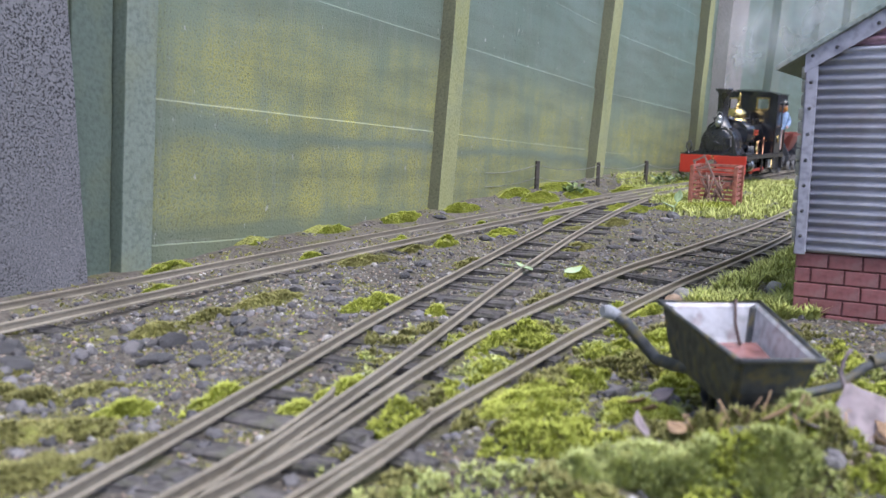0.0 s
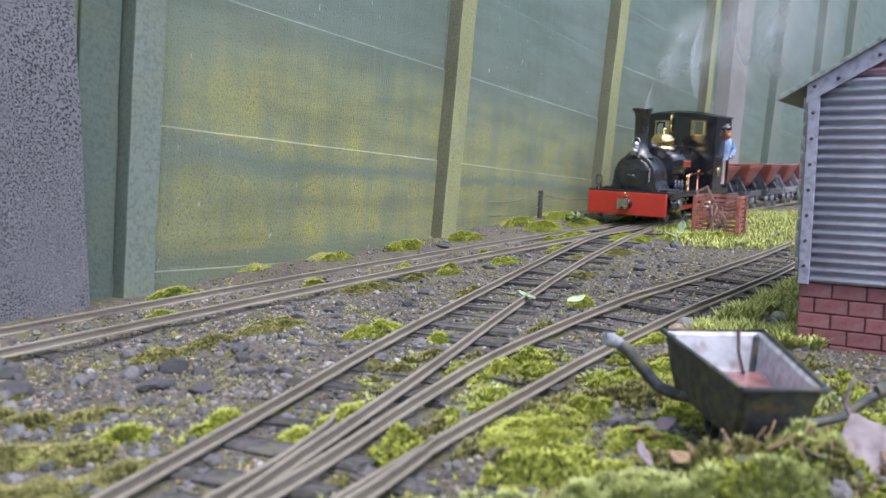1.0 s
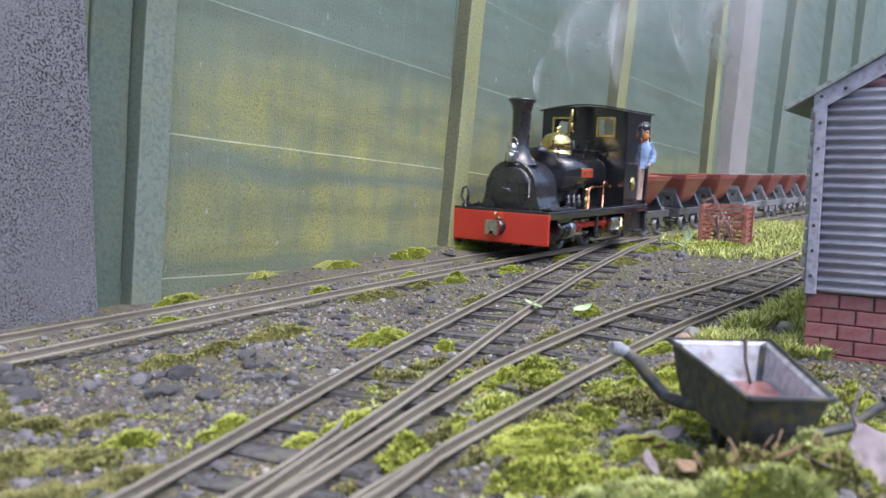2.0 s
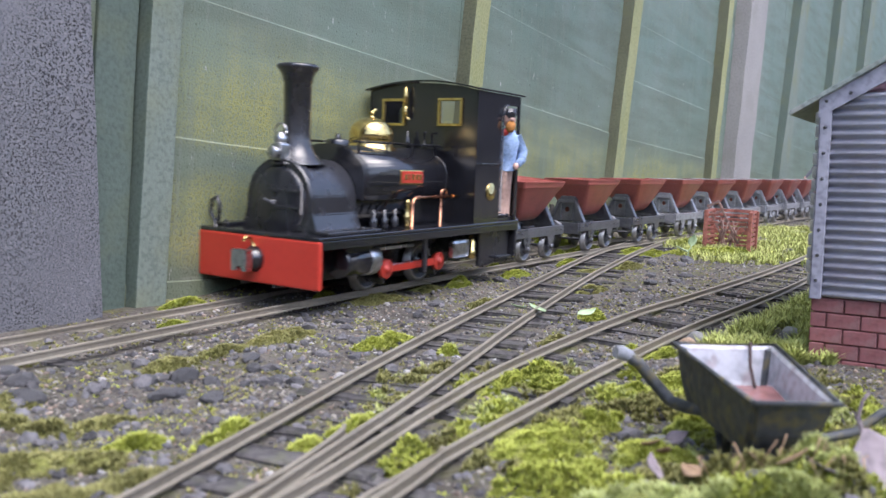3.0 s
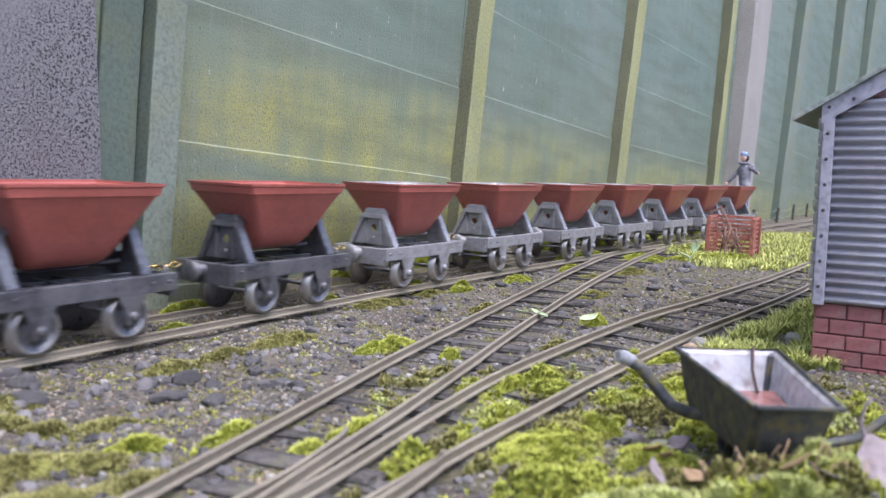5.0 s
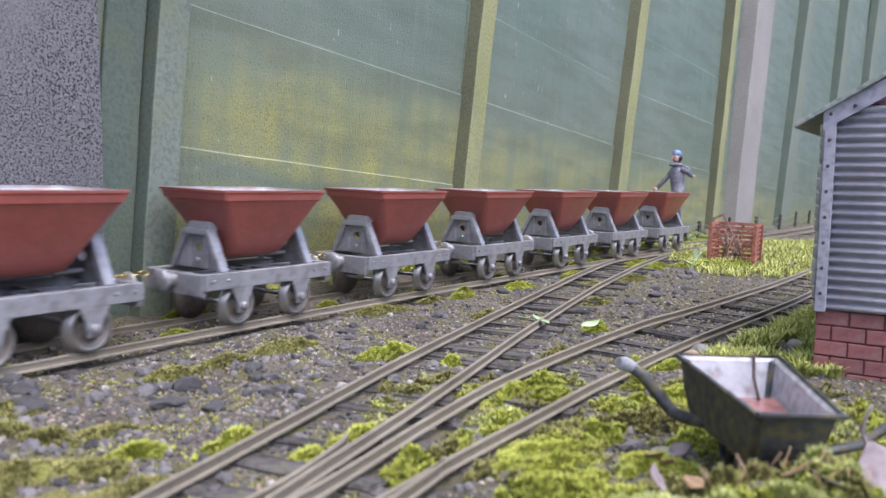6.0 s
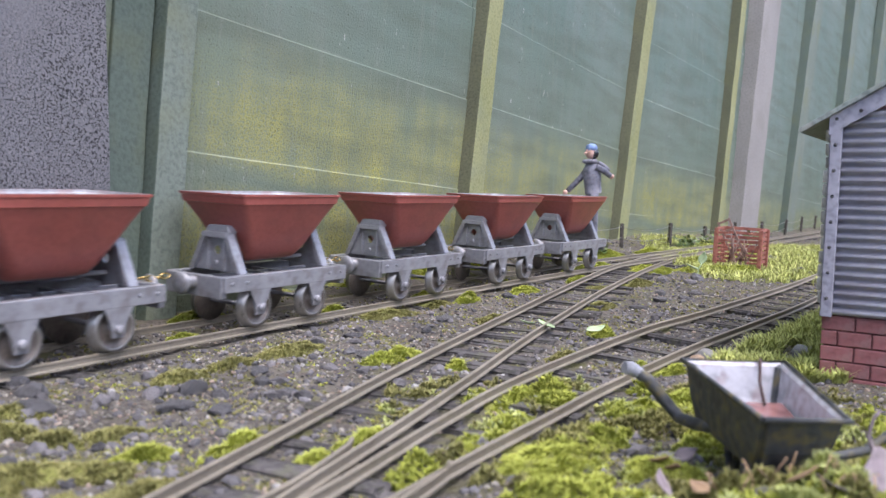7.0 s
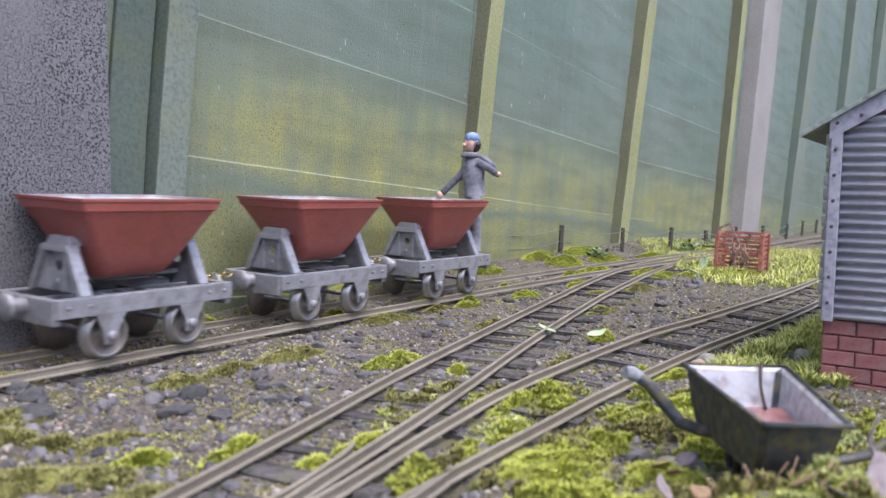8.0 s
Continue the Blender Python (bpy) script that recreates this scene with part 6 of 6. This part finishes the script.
BRIGHT = [  # x, y, half length, half width, turn
    (0.034, 0.262, 0.030, 0.013, 58), (0.050, 0.283, 0.016, 0.010, 50), (0.020, 0.330, 0.020, 0.008, 58), (-0.032, 0.266, 0.014, 0.006, 60), (-0.045, 0.250, 0.010, 0.005, 62),
    (-0.068, 0.256, 0.017, 0.006, 60), (-0.030, 0.398, 0.018, 0.011, 40), (-0.125, 0.480, 0.010, 0.006, 60), (-0.150, 0.452, 0.018, 0.008, 62), (-0.090, 0.600, 0.020, 0.012, 60),
    (-0.125, 0.535, 0.016, 0.008, 62), (-0.218, 0.418, 0.013, 0.009, 20), (-0.010, 0.752, 0.028, 0.015, 60), (0.092, 0.392, 0.016, 0.010, 50), (0.104, 0.402, 0.014, 0.012, 0),
    (0.02, 0.300, 0.012, 0.007, 58), (0.075, 0.325, 0.013, 0.009, 40), (0.085, 0.492, 0.015, 0.008, 70), (0.10, 0.345, 0.012, 0.012, 10), (0.065, 0.255, 0.014, 0.012, 20),
    (0.13, 0.87, 0.035, 0.018, 60), (0.20, 0.87, 0.04, 0.022, 60), (0.075, 0.88, 0.04, 0.015, 60), (0.125, 0.97, 0.06, 0.018, 58), (0.02, 0.275, 0.008, 0.006, 58),
    *[(on_line(s, o).x, on_line(s, o).y, a, b, 58) for s, o, a, b in ((0.12, -0.062, 0.022, 0.006), (0.19, -0.066, 0.02, 0.008), (0.27, -0.062, 0.026, 0.008), (0.36, -0.060, 0.03, 0.009), (0.45, -0.058, 0.03, 0.008),
        (0.30, -0.017, 0.016, 0.006), (0.42, -0.017, 0.014, 0.006), (0.55, -0.018, 0.02, 0.007), (0.62, -0.060, 0.04, 0.012), (0.72, -0.058, 0.045, 0.014), (0.08, -0.016, 0.012, 0.005), (0.20, -0.018, 0.012, 0.006), (0.85, -0.055, 0.05, 0.016),
        (0.62, -0.018, 0.03, 0.008), (0.75, -0.017, 0.03, 0.008), (0.5, 0.016, 0.02, 0.008), (0.64, 0.02, 0.025, 0.01), (0.8, 0.03, 0.04, 0.018), (0.95, 0.035, 0.05, 0.02), (1.05, -0.05, 0.05, 0.02))],
    (-0.098, 0.247, 0.011, 0.006, 30), (0.037, 0.268, 0.022, 0.013, 40),
    (0.27, 0.90, 0.045, 0.03, 40), (0.31, 0.915, 0.03, 0.02, 0), (0.0, 0.39, 0.010, 0.006, 60), (0.05, 0.66, 0.018, 0.01, 60), (0.005, 0.60, 0.016, 0.008, 60)]
for i, (x, y, a, b, t) in enumerate(BRIGHT):
    moss_patch(x, y, a, b, t, M_moss, seed=i + 1, dome=0.006 if a > 0.015 else 0.0045)
DULL = [
    (-0.123, 0.228, 0.014, 0.009, 10), (-0.117, 0.268, 0.011, 0.006, 20), (-0.131, 0.258, 0.010, 0.006, 0), (-0.149, 0.261, 0.012, 0.008, 0), (-0.185, 0.335, 0.012, 0.006, 20),
    (-0.104, 0.200, 0.020, 0.012, 20), (-0.084, 0.217, 0.013, 0.008, 30), (-0.108, 0.232, 0.014, 0.009, 0), (-0.157, 0.279, 0.014, 0.008, 0), (-0.13, 0.215, 0.013, 0.010, 0),
    (-0.12, 0.342, 0.020, 0.006, 60), (-0.085, 0.405, 0.025, 0.009, 60), (-0.105, 0.37, 0.016, 0.006, 60), (0.08, 0.236, 0.016, 0.012, 10), (0.106, 0.245, 0.015, 0.013, 0),
    (0.10, 0.218, 0.012, 0.010, 0), (0.12, 0.30, 0.025, 0.022, 0), (0.075, 0.215, 0.015, 0.010, 0), (0.135, 0.25, 0.02, 0.02, 0), (0.14, 0.34, 0.02, 0.022, 0), (0.035, 0.225, 0.012, 0.009, 0),
    (0.02, 0.52, 0.02, 0.008, 60), (0.10, 0.60, 0.022, 0.01, 60), (0.055, 0.42, 0.014, 0.008, 60), (0.12, 0.70, 0.03, 0.012, 60), (-0.05, 0.52, 0.03, 0.012, 60), (-0.02, 0.58, 0.02, 0.01, 60),
    (0.16, 0.75, 0.03, 0.015, 60), (0.055, 0.205, 0.015, 0.010, 0)]
for i, (x, y, a, b, t) in enumerate(DULL):
    moss_patch(x, y, a, b, t, M_moss_dull, seed=60 + i, dome=0.004, height=0.0022, label="dull olive moss spread over the gravel", density=0.7)
M_pale_moss = material("pale fluffy moss", (0.27, 0.3, 0.1), (0.46, 0.5, 0.2), 0.9, grain=160, patch=45, bump=0.0, per_island=0.3, gloss=0.2)
for i, (x, y, a, b) in enumerate(((0.050, 0.2035, 0.014, 0.010), (0.064, 0.1985, 0.012, 0.008), (0.038, 0.200, 0.010, 0.008), (0.085, 0.195, 0.012, 0.008))):
    moss_patch(x, y, a, b, 0, M_pale_moss, seed=90 + i, dome=0.007, height=0.004, label="pale fluffy moss cushion of loose feathery leaves", density=0.9)


for i, (x, y, a, b) in enumerate(((0.078, 0.2135, 0.015, 0.006), (0.098, 0.2105, 0.014, 0.007), (0.113, 0.2225, 0.012, 0.008), (0.066, 0.224, 0.010, 0.008), (0.112, 0.240, 0.010, 0.012), (0.128, 0.232, 0.014, 0.012))):
    moss_patch(x, y, a, b, 10, (M_moss_dull, M_pale_moss, M_moss)[i % 3], seed=120 + i, dome=0.009 if i < 3 else 0.007, height=0.003, label="tall olive moss heaped against a wheelbarrow", density=0.8)


def litter():
    """Dead brown leaves and stems caught in the moss round the barrow."""
    rng = random.Random(21)
    for k in range(26):
        x, y = rng.uniform(0.05, 0.14), rng.uniform(0.196, 0.262)
        if 0.074 < x < 0.108 and y > 0.212:
            continue
        l = rng.uniform(0.005, 0.011)
        bm = bmesh.new()
        leaf_mesh(bm, l, l * rng.uniform(0.35, 0.7), rng.uniform(0.002, 0.006), pose(x, y, ground_z(x, y) + rng.uniform(0.003, 0.007), rng.uniform(-10, 40), rng.uniform(-30, 30), rng.uniform(0, 360)), n=5)
        o = part("withered_leaf", bm, rng.choice((M_litter, M_litter, M_leaf)))
        o.modifiers.new("thick", "SOLIDIFY").thickness = 0.0003
        tagged(o, "small withered brown leaf caught in moss", "leaf", group="withered leaves in the moss")
    for k in range(26):
        x, y = rng.uniform(0.066, 0.118), rng.uniform(0.198, 0.224)
        bm = bmesh.new()
        h = rng.uniform(0.006, 0.012)
        z = ground_z(x, y)
        tube(bm, [(x, y, z), (x + rng.uniform(-.002, .002), y, z + h * 0.5), (x + rng.uniform(-.004, .004), y + rng.uniform(-.002, .002), z + h)], [0.00016, 0.00014, 0.0003], 5)
        o = part("moss_stalk", bm, M_litter)
        tagged(o, "thin reddish-brown moss stalk with a spore head", "moss stalk", group="moss stalks by the barrow")


M_litter = material("withered brown leaf", (0.16, 0.1, 0.06), (0.32, 0.22, 0.13), 0.75, grain=200, patch=90, bump=0.2, per_object=0.35)
litter()


def scattered():
    """Single small tufts of moss between the stones."""
    rng = random.Random(77)
    for mat, n, seed, label in ((M_moss_dull, 24000, 3, "scattered olive moss tufts between the stones"), (M_moss, 9000, 9, "scattered bright moss tufts between the stones")):
        pl = []
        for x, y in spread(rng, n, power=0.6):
            if noise.noise(Vector((x * 26, y * 26, seed))) + 0.5 * noise.noise(Vector((x * 75, y * 75, seed))) < (0.02 if seed == 3 else 0.24) or near_rail(x, y, RAIL_LINES) < 0.0045:
                continue
            pl.append((x, y, ground_z(x, y) - 0.0005, 0.6 + 0.5 * rng.random()))
        tufts("moss_tufts", pl, mat, label, "moss", 0.0014, 0.0004, seed, 1.3, 9)


scattered()


def lush():
    """Moss that covers the ground round the barrow and the near rails, with bare gaps."""
    rng = random.Random(31)
    for mat, n, seed, label, low in ((M_moss, 24000, 4, "bright moss carpet round the wheelbarrow", 0.13), (M_moss_dull, 20000, 14, "olive moss carpet round the wheelbarrow", 0.04),
                                     (M_pale_moss, 6000, 24, "pale feathery moss round the wheelbarrow", 0.16)):
        pl = []
        for _ in range(n):
            x, y = rng.uniform(-0.03, 0.17), rng.uniform(0.165, 0.36)
            k = noise.noise(Vector((x * 38, y * 38, seed))) + 0.45 * noise.noise(Vector((x * 120, y * 120, seed)))
            if k < low + 0.9 * max(0.0, -x) or near_rail(x, y, RAIL_LINES) < 0.004 or taken(x, y):
                continue
            v = BARROW_INV @ Vector((x, y, 0.01))
            under = abs(v.x) < 0.0125 and -0.03 < v.y < 0.03
            rise = min(0.0075, 0.012 * (k - low))
            if near_rail(x, y, RAIL_LINES) < 0.007 or under:
                rise = min(rise, 0.0015)
            for _j in range(2):
                pl.append((x + rng.uniform(-0.001, 0.001), y + rng.uniform(-0.001, 0.001), ground_z(x, y) - 0.001 + rise * (1.0 if _j else 0.45), 0.8 + 0.5 * rng.random()))
        tufts("moss_carpet", pl, mat, label, "moss", 0.0015, 0.00032, seed, 1.3, 8)


BARROW_INV = pose(0.0912, 0.2425, -0.0055, 2.5, -0.5, 2.4).inverted()
lush()


def grass_area(n, inside, seed, height, label):
    rng = random.Random(seed)
    pl = []
    while len(pl) < n:
        x, y = inside(rng)
        if taken(x, y, 0.002) or near_rail(x, y, RAIL_LINES) < 0.004:
            continue
        if noise.noise(Vector((x * 35, y * 35, seed))) < -0.25:
            continue
        pl.append((x, y, ground_z(x, y) - 0.001, 0.7 + 0.5 * rng.random()))
    tufts("short_grass", pl, M_grass, label, "grass", height, 0.0006, seed, 1.2, 4)


def yard_corner(rng):
    t, u = rng.random(), rng.random()
    return 0.128 + 0.175 * t + 0.055 * u, 0.415 + 0.24 * t - 0.03 * u


def far_corner(rng):
    return rng.uniform(0.24, 0.60), rng.uniform(0.80, 1.35)


grass_area(9000, yard_corner, 5, 0.0068, "short bright grass between the yard track and a shed")
grass_area(7000, far_corner, 6, 0.007, "short mossy grass round the far end of the line")


def scrub(x, y, r, seed):
    """A small dark leafy weed."""
    rng = random.Random(seed)
    w = tagged(new("weed"), "small leafy green weed at the foot of the fence", "weed", group="weeds along the fence")
    z = ground_z(x, y)
    w.matrix_basis = pose(x, y, z)
    bm = bmesh.new()
    for k in range(8):
        a = rng.uniform(0, 6.3)
        tube(bm, [(0, 0, -0.002), (math.cos(a) * r * 0.4, math.sin(a) * r * 0.4, r * 0.5), (math.cos(a) * r, math.sin(a) * r, r * rng.uniform(0.6, 1.0))], 0.0005, 5)
    part("stem", bm, M_sprout, w)
    for k in range(45):
        bm = bmesh.new()
        a, d = rng.uniform(0, 6.3), r * math.sqrt(rng.random())
        leaf_mesh(bm, rng.uniform(0.005, 0.010), rng.uniform(0.004, 0.007), 0.002,
                  pose(math.cos(a) * d, math.sin(a) * d, r * rng.uniform(0.2, 0.9), rng.uniform(-20, 50), rng.uniform(-40, 40), rng.uniform(0, 360)), n=3)
        part("leaf", bm, M_weed, w)


M_weed = material("dark weed leaf", (0.06, 0.1, 0.025), (0.16, 0.22, 0.06), 0.6, grain=160, patch=60, bump=0.1, per_object=0.4)
for i, (s, off, r) in enumerate(((0.98, -0.06, 0.017), (1.08, -0.058, 0.018), (0.70, -0.062, 0.013), (1.3, -0.062, 0.018))):
    p = on_line(s, off)
    scrub(p.x, p.y, r, 40 + i)
# ---------------------------------------------------------------- steam
def steam_material():
    m = bpy.data.materials.new("thin steam")
    m.use_nodes = True
    n, l = m.node_tree.nodes, m.node_tree.links
    b = n["Principled BSDF"]
    b.inputs["Base Color"].default_value = (0.9, 0.92, 0.95, 1)
    b.inputs["Roughness"].default_value, b.inputs["Specular IOR Level"].default_value = 1.0, 0.0
    tc = n.new("ShaderNodeTexCoord")
    g = n.new("ShaderNodeTexGradient")
    g.gradient_type = "SPHERICAL"
    l.new(tc.outputs["Object"], g.inputs[0])
    t = n.new("ShaderNodeTexNoise")
    t.inputs["Scale"].default_value, t.inputs["Detail"].default_value, t.inputs["Distortion"].default_value = 1.3, 4, 0.4
    info = n.new("ShaderNodeObjectInfo")
    add = n.new("ShaderNodeVectorMath")
    sc = n.new("ShaderNodeVectorMath")
    sc.operation = "SCALE"
    sc.inputs[0].default_value = (17, 11, 7)
    l.new(info.outputs["Random"], sc.inputs["Scale"])
    l.new(tc.outputs["Object"], add.inputs[0])
    l.new(sc.outputs[0], add.inputs[1])
    l.new(add.outputs[0], t.inputs["Vector"])
    r = n.new("ShaderNodeMapRange")
    r.interpolation_type = "SMOOTHSTEP"
    l.new(t.outputs["Fac"], r.inputs[0])
    r.inputs[1].default_value, r.inputs[2].default_value, r.inputs[3].default_value, r.inputs[4].default_value = 0.22, 0.8, 0.0, 0.6
    e = n.new("ShaderNodeMapRange")
    e.interpolation_type = "SMOOTHSTEP"
    l.new(g.outputs["Fac"], e.inputs[0])
    e.inputs[1].default_value, e.inputs[2].default_value = 0.0, 0.95
    k = n.new("ShaderNodeMath")
    k.operation = "MULTIPLY"
    l.new(r.outputs[0], k.inputs[0])
    l.new(e.outputs[0], k.inputs[1])
    l.new(k.outputs[0], b.inputs["Alpha"])
    return m


M_steam = steam_material()


def steam_plume():
    """Curved wisps that trail back and up from the chimney; each is a soft-edged bowl of vapour."""
    st = tagged(new("steam_plume"), "thin pale steam trailing back from the chimney", "steam")
    rr = random.Random(8)
    for k in range(9):
        u = k / 8
        d = 0.038 + 0.62 * u ** 1.35
        z = 0.148 + 0.15 * u ** 0.8 + rr.uniform(-0.01, 0.01) * (0.3 + u)
        y, r = rr.uniform(-0.02, 0.02) * (0.2 + u), 0.022 + 0.135 * u ** 0.85
        bm = bmesh.new()
        n = 14
        grid = [[bm.verts.new((2 * i / n - 1, 0.35 * ((2 * i / n - 1) ** 2 + (2 * j / n - 1) ** 2) - 0.25, 2 * j / n - 1)) for i in range(n + 1)] for j in range(n + 1)]
        for j in range(n):
            for i in range(n):
                bm.faces.new((grid[j][i], grid[j][i + 1], grid[j + 1][i + 1], grid[j + 1][i])).smooth = True
        o = part("wisp", bm, M_steam, st)
        o.matrix_basis = pose(back(d), y, z, rr.uniform(-15, 15), rr.uniform(-20, 20), rr.uniform(15, 75)) @ Matrix.Diagonal((r * 1.15, r, r, 1))
    return st


steam = steam_plume()
# ---------------------------------------------------------------- what moves
WAGON_PITCH = 0.1327
# where the first wagon's leading wheels stand on the line, in metres, at each time
RUN = [(0.0, 1.365), (0.5, 1.20), (1.0, 1.038), (1.5, 0.8777), (3.0, 0.434), (3.5, 0.291), (4.5, 0.002), (5.5, -0.286), (6.5, -0.566), (7.0, -0.685), (7.5, -0.7955), (8.0, -0.9095)]


def run_at(t):
    """The train's place at t: a smooth curve through RUN."""
    k = max(i for i in range(len(RUN) - 1) if RUN[i][0] <= t or i == 0)
    (t0, a), (t1, b) = RUN[k], RUN[k + 1]

    def slope(i):
        lo, hi = RUN[max(i - 1, 0)], RUN[min(i + 1, len(RUN) - 1)]
        return (hi[1] - lo[1]) / (hi[0] - lo[0])
    h = t1 - t0
    u = (t - t0) / h
    return ((2 * u ** 3 - 3 * u ** 2 + 1) * a + (u ** 3 - 2 * u ** 2 + u) * h * slope(k) + (3 * u ** 2 - 2 * u ** 3) * b
            + (u ** 3 - u ** 2) * h * slope(k + 1))


def stand(s):
    """Pose of a vehicle whose middle stands at s on the main line, heading back along it."""
    p = on_line(s, -GAUGE / 2)
    a, b = on_line(s - 0.03), on_line(s + 0.03)
    return Matrix.Translation(p) @ Matrix.Rotation(math.atan2(a.y - b.y, a.x - b.x), 4, "Z")


def wheels_turn(axle, at, r):
    base = axle.matrix_basis.translation.copy()
    rows = []
    for k in range(0, 241):
        t = k / 30
        rows.append((t, Matrix.Translation(base) @ Matrix.Rotation((at - run_at(t)) / r, 4, "Y")))
    walk(axle, rows)


def motions():
    times = [k / 5 for k in range(41)]
    for i, w in enumerate(wagons):
        walk(w, [(t, stand(run_at(t) + WHEELBASE / 2 + i * WAGON_PITCH)) for t in times])
        for c in w.children:
            if c.name.startswith("axle"):
                wheels_turn(c, 0.013 * i, WHEEL_R)
    shift = -0.298 + 0.118
    walk(loco, [(t, stand(run_at(t) + shift)) for t in times])
    walk(driver, [(t, stand(run_at(t) + shift) @ pose(back(0.2185), 0.0415, 0.0432)) for t in times])
    walk(steam, [(t, stand(run_at(t) + shift) @ pose(-0.01 * t, 0, 0.004 * t + 0.04 * max(0.0, t - 1.6) ** 2)) for t in times])
    walk(brakeman, [(t, stand(run_at(t) + WHEELBASE / 2 + 9 * WAGON_PITCH) @ pose(-0.0545, 0.003, 0.0282, 0, 3, -38)) for t in times])
    for ax in loco_axles:
        wheels_turn(ax, 0.0, DRIVE_R)
    for rod, side in loco_rods:
        rows = []
        for k in range(0, 241):
            a = -run_at(k / 30) / DRIVE_R
            c = -0.0055
            rows.append((k / 30, pose(back(0.110) + c * math.sin(a), side * 0.0372, DRIVE_R + 0.0065 + c * math.cos(a))))
        walk(rod, rows)


motions()
